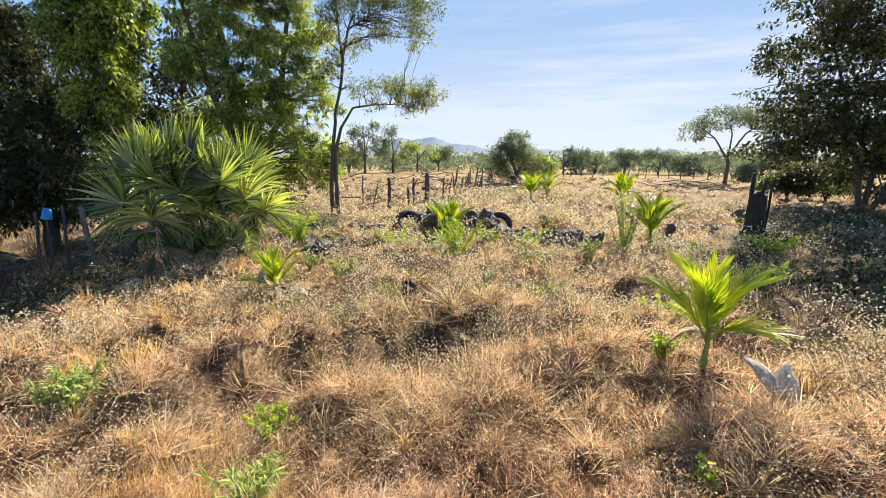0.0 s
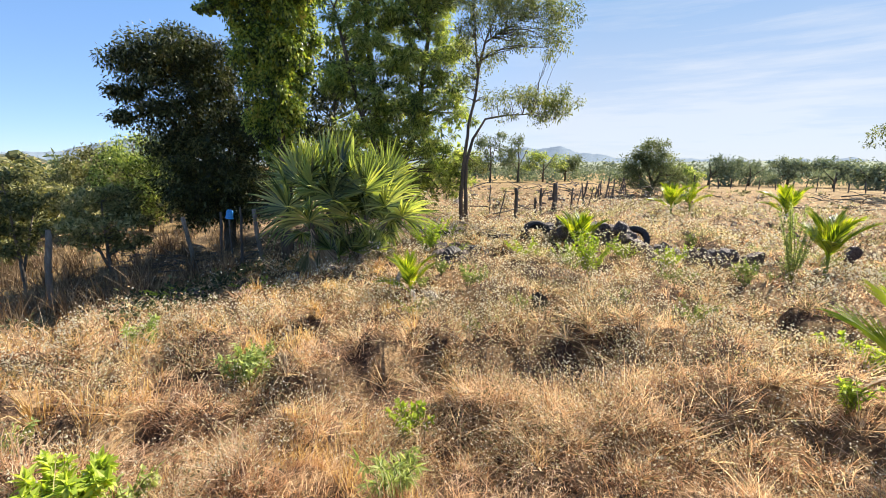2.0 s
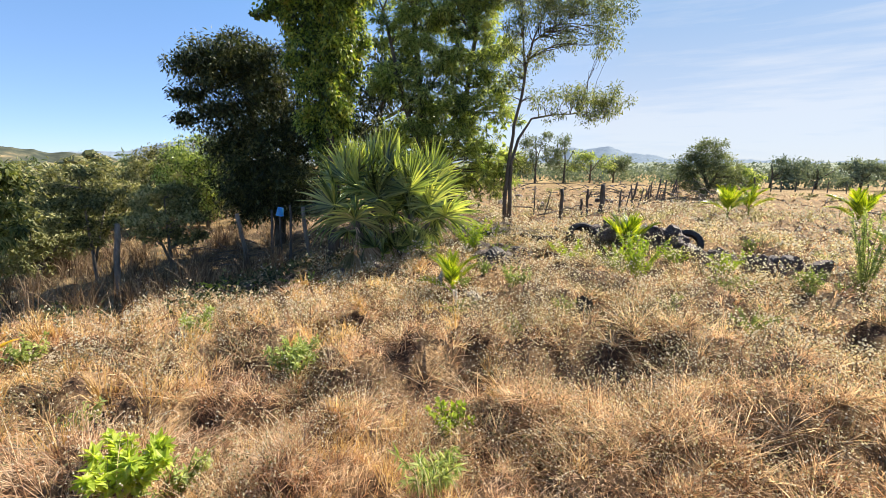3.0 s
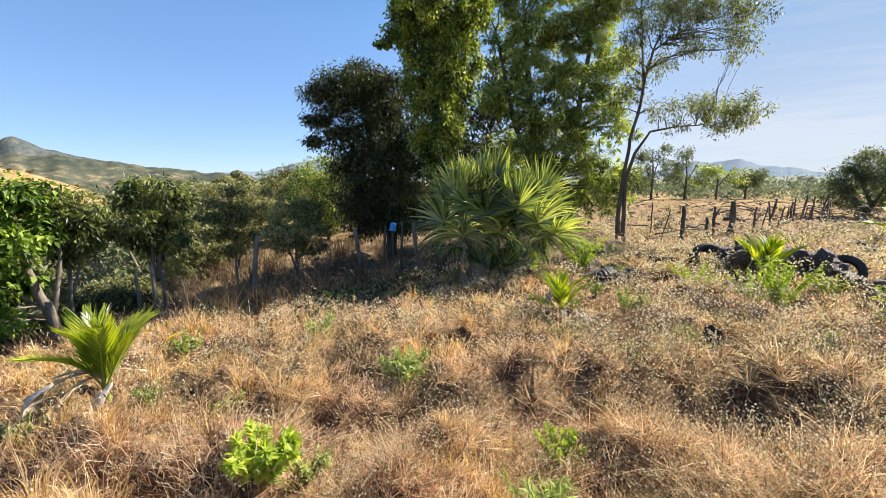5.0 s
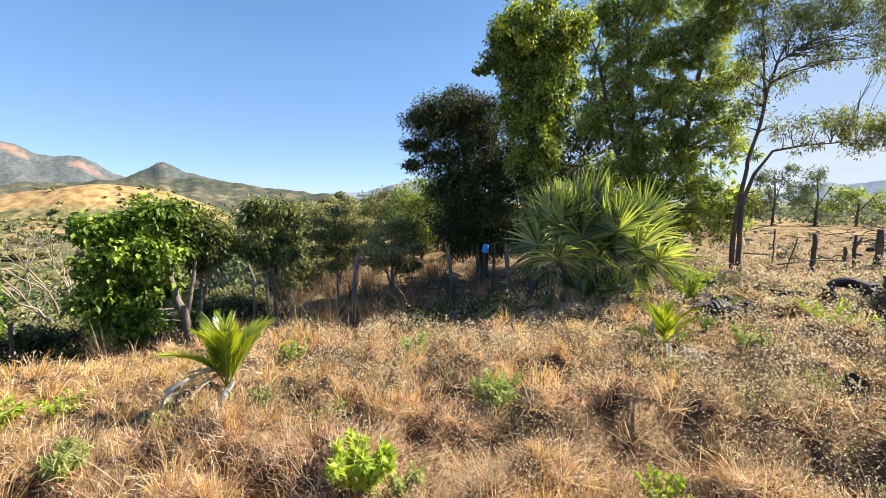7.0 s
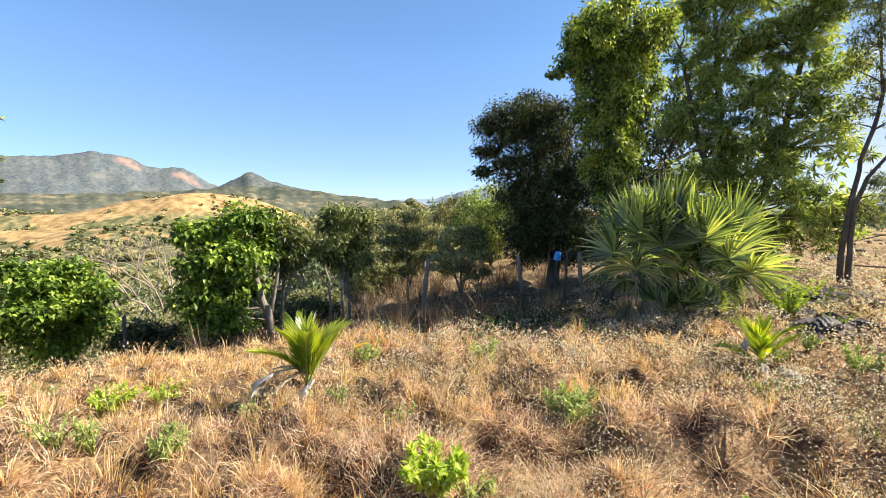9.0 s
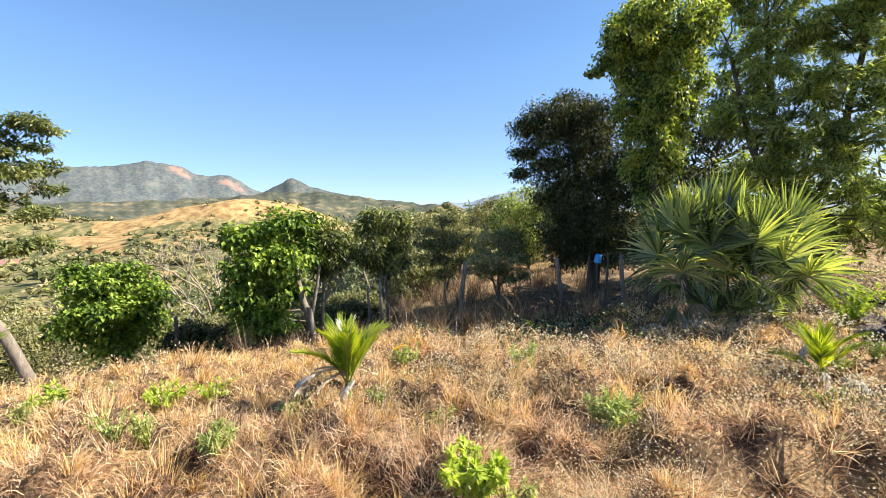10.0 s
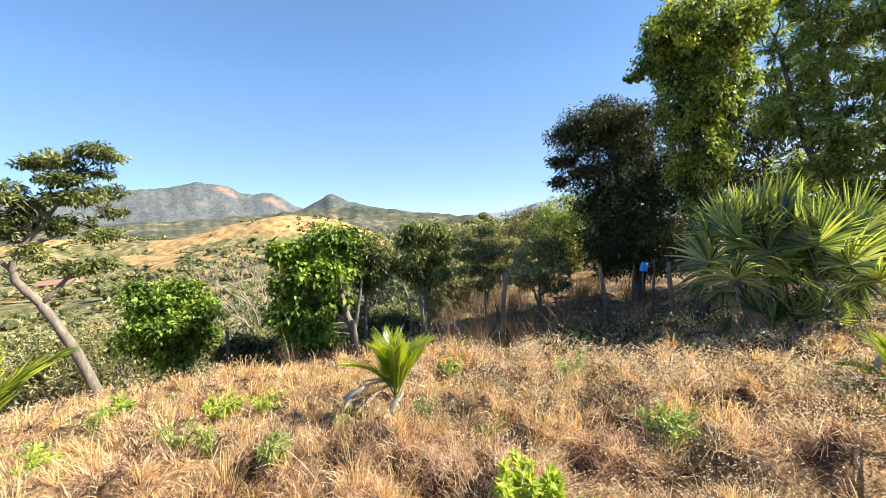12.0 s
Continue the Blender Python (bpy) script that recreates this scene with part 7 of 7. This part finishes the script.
def bushy_weeds():
    """Fluffy dry weeds: fine stems that branch out of one foot, with small husks and pale heads all through."""
    rng = np.random.default_rng(45)
    n = 1250
    az = rng.uniform(-52, 72, n)
    d = np.exp(rng.uniform(math.log(2.3), math.log(11), n))
    x, y = -np.sin(np.radians(az)) * d, np.cos(np.radians(az)) * d
    ok = rng.random(n) < (0.3 + 0.7 * smooth(0.38, 0.55, vnoise(x / 1.1, y / 1.1, 56))) * (1 - 0.95 * trodden(x, y)) * (1 - 0.85 * smooth(54, 64, az)) * (1 - 0.8 * smooth(34, 40, az) * (1 - smooth(60, 66, az)) * smooth(6.2, 7.2, d))
    ok &= (np.hypot(x + 0.36, y - 4.85) > 0.35) & ~((az < -34) & (d > 5))
    x, y, d = x[ok], y[ok], d[ok]
    tall = rng.uniform(0.12, 0.3, len(x)) + 0.08 * (1 - mounds(x, y)[0])
    k = np.repeat(np.arange(len(x)), (34 * rng.uniform(0.6, 1.4, len(x))).astype(int))
    m = len(k)
    foot = np.stack([x[k], y[k], soil(x, y)[k]], -1) + rng.normal(0, 0.02, (m, 3)) * np.array([1, 1, 0.2])
    out = unit(rng.normal(0, 1, (m, 3)) * np.array([0.8, 0.8, 0.35]) + np.array([0, 0, 0.75]))
    out[:, 2] = np.maximum(out[:, 2], 0.12)
    tip = foot + out * (tall[k] * rng.uniform(0.5, 1.15, m))[:, None] * np.array([1.25, 1.25, 1.0])
    side = unit(np.cross(out, rng.normal(0, 1, (m, 3)))) * np.maximum(0.0014, 0.0007 * d[k])[:, None]
    mid = foot * 0.45 + tip * 0.55 + np.array([0, 0, 0.012])
    v = np.stack([foot - side, foot + side, mid + side * 0.8, tip, mid - side * 0.8], 1).reshape(-1, 3)
    o = np.arange(m)[:, None] * 5
    f = np.concatenate([o + np.array([[0, 1, 2]]), o + np.array([[0, 2, 4]]), o + np.array([[4, 2, 3]])], 0)
    tagged(new("branching_weeds", mesh_of("branching_weeds", v, f, M_CRUMB)), "fine branching stems of fluffy dry weeds", "weeds", kind="stuff")
    # husks along the stems
    kk = np.tile(np.arange(m), 2)
    p = foot[kk] + (tip - foot)[kk] * rng.uniform(0.35, 1.0, (len(kk), 1)) + rng.normal(0, 0.008, (len(kk), 3))
    sz = np.maximum(0.015, 0.0048 * d[k][kk]) * rng.uniform(0.6, 1.6, len(kk))
    v, f = leaf_arrays(p, rng.normal(0, 1, (len(kk), 3)) + np.array([0, 0, 0.5]), rng.normal(0, 1, (len(kk), 3)), sz, sz * 0.5)
    tagged(new("weed_husks", mesh_of("weed_husks", v, f, M_SAGE)), "small dry husks on branching weeds", "weeds", kind="stuff")
    top = rng.random(m) < 0.8
    c, r = tip[top], np.maximum(0.0058, 0.0021 * d[k][top]) * rng.uniform(0.5, 1.3, top.sum())
    bud = np.array([(1, 0, -0.4), (-0.5, 0.87, -0.4), (-0.5, -0.87, -0.4), (0, 0, 0.9)])
    v = (c[:, None] + bud[None] * r[:, None, None]).reshape(-1, 3)
    f = (np.arange(len(c))[:, None, None] * 4 + np.array([(0, 1, 3), (1, 2, 3), (2, 0, 3), (1, 0, 2)])[None]).reshape(-1, 3)
    tagged(new("weed_heads", mesh_of("weed_heads", v, f, M_HEAD)), "pale seed heads on branching weeds", "weeds", kind="stuff")


bushy_weeds()


def litter():
    """Crumbled stems, husks and small dry leaves that clothe the tussocks."""
    rng = np.random.default_rng(44)
    n = 135000
    az = rng.uniform(-54, 112, n)
    d = np.exp(rng.uniform(math.log(1.5), math.log(15), n))
    x, y = -np.sin(np.radians(az)) * d, np.cos(np.radians(az)) * d
    top = mounds(x, y)[0]
    ok = rng.random(n) < np.clip(-0.3 + 2.0 * top, 0.62, 1) * (np.hypot(x + 0.36, y - 4.85) > 0.22) * (1 - 0.93 * trodden(x, y)) * (1 - 0.85 * smooth(33, 38, -az) * smooth(4.6, 6.5, d)) * (1 - 0.8 * smooth(32, 40, az) * smooth(5.8, 7.0, d) * (1 - smooth(62, 70, az)))
    x, y, d, top = x[ok], y[ok], d[ok], top[ok]
    n = len(x)
    p = np.stack([x, y, soil(x, y) + (0.02 + (0.05 + 0.34 * smooth(0.35, 0.7, vnoise(x / 0.7, y / 0.7, 52))) * top) * rng.random(n) ** 0.8], -1)
    sz = np.maximum(0.014, 0.0044 * d) * rng.uniform(0.6, 1.8, n)
    v, f = leaf_arrays(p, rng.normal(0, 1, (n, 3)) + np.array([0, 0, 0.55]), rng.normal(0, 0.8, (n, 3)) + np.array([0, 0, 0.6]), sz, sz * rng.uniform(0.2, 0.45, n) * (0.55 + 0.45 * smooth(2.5, 5, d)))
    ob = new("dry_weed_litter", mesh_of("dry_weed_litter", v, f, M_CRUMB))
    tagged(ob, "crumbled dry stems and husks over the tussocks", "weeds", kind="stuff")


litter()


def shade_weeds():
    """Low green creepers under the trees; their dark leaf colour deepens the shade there."""
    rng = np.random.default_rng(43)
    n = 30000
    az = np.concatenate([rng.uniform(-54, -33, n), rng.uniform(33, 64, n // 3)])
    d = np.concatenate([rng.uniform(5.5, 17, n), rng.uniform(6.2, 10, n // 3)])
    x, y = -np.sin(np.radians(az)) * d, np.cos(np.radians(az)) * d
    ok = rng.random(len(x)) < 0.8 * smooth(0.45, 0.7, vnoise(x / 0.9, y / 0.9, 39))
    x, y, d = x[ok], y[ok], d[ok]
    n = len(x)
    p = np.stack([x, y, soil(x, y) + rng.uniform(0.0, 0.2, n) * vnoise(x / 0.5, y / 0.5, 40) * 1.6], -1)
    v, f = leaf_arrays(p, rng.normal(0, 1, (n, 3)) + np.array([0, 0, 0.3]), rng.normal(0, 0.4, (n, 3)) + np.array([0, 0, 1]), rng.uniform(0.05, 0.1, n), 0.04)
    ob = new("shade_tone_creepers", mesh_of("shade_tone_creepers", v, f, M_DARK))
    tagged(ob, "low green creepers, leaf colour darkened to deepen the ground shade", "weeds", kind="stuff")


shade_weeds()


def green_weed(az, d, height, spread, n, leaf, label, mat=M_FRESH, category="weed", stems=14, droop=0.2):
    """A leafy green plant: stems from one foot, leaves up along them."""
    t = thing("green_weed", spot(az, d), label, category, "green weeds in the dry grass")
    ps, ds = [], []
    for k in range(stems):
        a = RNG.uniform(0, 6.28)
        q = spread * RNG.random() ** 0.6
        tip = Vector((math.cos(a) * q, math.sin(a) * q, height * RNG.uniform(0.6, 1.0)))
        path = bend((0, 0, -0.02), tip, 0.03, 4, 0.008)
        h = Heap()
        tube(h, path, [0.006, 0.0055, 0.005, 0.004, 0.002], 6)
        part_of("stem", h.mesh("stem", M_STALK, True), t)
        for _ in range(2 * n // stems):
            u = RNG.uniform(0.25, 1.0) * 3.999
            i = int(u)
            p = path[i].lerp(path[i + 1], u - i)
            ps.append(p)
            ds.append(Vector((math.cos(a) * 0.4, math.sin(a) * 0.4, 0.25 - droop)) + Vector(RNG.normal(0, 0.7, 3)))
    k = len(ps)
    v, f = leaf_arrays(np.array([tuple(p) for p in ps]), np.array([tuple(p) for p in ds]), RNG.normal(0, 0.4, (k, 3)) + np.array([0, 0, 1]), leaf[0] * RNG.uniform(0.45, 0.95, k), leaf[1] * 0.8)
    part_of("foliage", mesh_of("foliage", v, f, mat), t)


def plant_weeds(rows):
    """rows: azimuth, distance, height, spread, leaves, leaf size, label."""
    for az, d, hh, sp, n, leaf, lab in rows:
        pale = "pale" in lab or "grey" in lab or "feathery" in lab or "fine" in lab or "light" in lab
        green_weed(az, d, hh * 0.85, sp, n, leaf, lab, M_PALEWEED if pale else M_FRESH)


plant_weeds((
    (-1.9, 6.6, 0.8, 0.34, 560, (0.08, 0.03), "tall bright-green bushy weed by the tyres"),
    (-22.2, 8.3, 1.4, 0.32, 760, (0.06, 0.026), "tall slender light-green bush"),
    (-28.0, 4.9, 0.38, 0.4, 260, (0.09, 0.05), "broad-leaved green creeper behind the palm"),
    (-27.2, 3.6, 0.28, 0.16, 130, (0.06, 0.022), "small green weed in dry grass"),
    (-37.0, 7.4, 0.4, 0.25, 180, (0.09, 0.03), "green weed in the shade"),
    (-36.5, 9.0, 0.35, 0.5, 260, (0.08, 0.03), "dark green weeds in the shade"),
    (-18.3, 7.6, 0.3, 0.25, 180, (0.07, 0.025), "light green weed in the pasture"),
    (-10.5, 7.4, 0.35, 0.3, 220, (0.07, 0.025), "yellow-green weed among the stones"),
    (-6.0, 8.8, 0.5, 0.3, 220, (0.07, 0.028), "mid-green weed among the stones"),
    (-12.5, 9.2, 0.45, 0.3, 220, (0.07, 0.028), "mid-green weed among the stones")))
plant_weeds((
    (22.9, 2.75, 0.32, 0.16, 150, (0.07, 0.035), "small bright-green leafy weed in a trodden patch"),
    (26.3, 2.15, 0.28, 0.18, 220, (0.11, 0.018), "feathery green weed in the straw"),
    (13.0, 5.9, 0.4, 0.24, 200, (0.08, 0.03), "light green feathery weed in dry grass"),
    (0.5, 7.2, 0.6, 0.4, 320, (0.07, 0.028), "light-green weed clump by the tyres"),
    (5.5, 8.0, 0.4, 0.5, 320, (0.08, 0.03), "mid-green weed clump by the tyres"),
    (38.5, 7.4, 0.25, 0.5, 220, (0.06, 0.03), "dark green weeds in the shade"),
    (18.0, 8.8, 0.9, 0.7, 480, (0.09, 0.04), "leafy green undergrowth beside the fan palm"),
    (15.3, 10.5, 0.5, 0.6, 320, (0.07, 0.03), "leafy green undergrowth beside the slim tree")))
plant_weeds((
    (60.9, 2.55, 0.27, 0.24, 620, (0.085, 0.042), "lush bright-green leafy weed"),
    (56.6, 2.6, 0.24, 0.2, 160, (0.06, 0.025), "fine-leaved green weed in the straw"),
    (42.6, 3.75, 0.36, 0.24, 260, (0.08, 0.03), "pale green leafy weed in dry grass"),
    (40.6, 3.9, 0.24, 0.2, 180, (0.05, 0.02), "grey-green fine-leaved weed in dry grass"),
    (51.2, 5.2, 0.5, 0.25, 220, (0.09, 0.035), "tall pale-green weed with whitish stems"),
    (87.7, 5.4, 0.26, 0.2, 160, (0.08, 0.035), "bright green weed on the slope"),
    (92.4, 5.3, 0.25, 0.28, 200, (0.08, 0.035), "bright green weed on the slope"),
    (100.7, 6.3, 0.34, 0.3, 220, (0.10, 0.045), "bright green leafy weed on the slope"),
    (108.4, 4.8, 0.24, 0.22, 160, (0.08, 0.03), "bright green weed on the slope"),
    (88.7, 3.7, 0.3, 0.14, 150, (0.10, 0.018), "feathery green weed in the straw"),
    (66.0, 5.8, 0.35, 0.25, 200, (0.07, 0.025), "pale green weed in dry grass"),
    (47.0, 8.2, 0.3, 0.6, 260, (0.06, 0.03), "dark green weeds in the shade")))
green_weed(-33.1, 2.36, 0.3, 0.05, 12, (0.12, 0.034), "single upright green sapling", M_FRESH, stems=3)

for k in range(22):
    green_weed(RNG.uniform(-34, 24), RNG.uniform(4.2, 10.5), RNG.uniform(0.2, 0.34), RNG.uniform(0.15, 0.32), 110, (0.05, 0.02), "pale green weed among the seed heads", M_PALEWEED)
for k in range(10):
    green_weed(RNG.uniform(60, 108), RNG.uniform(3.6, 7.5), RNG.uniform(0.18, 0.3), RNG.uniform(0.12, 0.26), 90, (0.05, 0.022), "pale green weed in the golden grass", M_PALEWEED)


# ---------------------------------------------------------------- small litter
def sheath_mesh(name, seed, length, width):
    """A curled, split palm sheath, thick enough to see its edge."""
    rng = np.random.default_rng(seed)
    n, m = 10, 7
    top, low = [], []
    for i in range(n + 1):
        q = i / n
        w = width * math.sin(math.pi * min(1, 0.12 + 0.88 * q) ** 0.8) * 0.5 + 0.008
        for j in range(m + 1):
            u = j / m * 2 - 1
            x, y = length * (q - 0.5), u * w
            z = 0.10 * length * math.sin(math.pi * q) + 0.55 * w * (1 - u * u) + rng.normal(0, 0.004)
            top.append((x, y, z))
            low.append((x, y, z - 0.006))
    v = top + low
    k = (n + 1) * (m + 1)
    f = []
    for i in range(n):
        for j in range(m):
            a, b, c, d = i * (m + 1) + j, i * (m + 1) + j + 1, (i + 1) * (m + 1) + j + 1, (i + 1) * (m + 1) + j
            f += [(a, d, c, b), (k + a, k + b, k + c, k + d)]
    for i in range(n):
        for j in (0, m):
            a, d = i * (m + 1) + j, (i + 1) * (m + 1) + j
            f.append((a, k + a, k + d, d) if j == 0 else (a, d, k + d, k + a))
    for j in range(m):
        for i in (0, n):
            a, b = i * (m + 1) + j, i * (m + 1) + j + 1
            f.append((a, b, k + b, k + a) if i == 0 else (a, k + a, k + b, b))
    return mesh_of(name, v, f, M_HUSK, True)


SHEATHS = [sheath_mesh("dry_palm_sheath", 70 + i, 0.24 + 0.03 * i, 0.11 + 0.02 * i) for i in range(3)]
for k, (az, d, turn, tip) in enumerate(((-37.0, 3.12, 120, -35), (-39.3, 3.15, 60, -60), (18.5, 5.6, 150, -10), (22.0, 5.9, 40, -60), (74.1, 3.9, 80, -62), (78.6, 4.15, 40, -52))):
    ob = new("dry_palm_sheath", SHEATHS[k % 3])
    ob.matrix_basis = Matrix.Translation(spot(az, d) + Vector((0, 0, 0.12 + 0.1 * abs(math.sin(radians(tip)))))) @ pose(0, 0, 0, 0, tip, turn)
    tagged(ob, "curled bleached grey palm sheath in the dry grass", "palm sheath", "dry palm sheaths")

CLODS = [rock_mesh("small_stone", 20 + i) for i in range(3)]
for me in CLODS:
    me.materials.clear()
    me.materials.append(M_CLOD)
for az, d, s in ((37.8, 2.85, 0.07), (34.5, 2.9, 0.05), (33.0, 2.75, 0.06), (28.0, 2.9, 0.05), (96.0, 4.3, 0.09), (99.5, 4.6, 0.07), (83.0, 5.2, 0.07), (57.0, 3.1, 0.05), (30.0, 5.6, 0.06), (17.5, 6.4, 0.08), (-8.0, 3.1, 0.05), (9.0, 6.1, 0.06)):
    ob = new("small_stone", CLODS[int(d * 10) % 3])
    ob.matrix_basis = Matrix.Translation(spot(az, d) + Vector((0, 0, 0.3 * s))) @ pose(0, 0, 0, 10, 15, az * 7) @ Matrix.Diagonal((s * 1.3, s, s * 0.7, 1))
    tagged(ob, "small brown stone lying in the dry grass", "stone", "small stones in the grass")
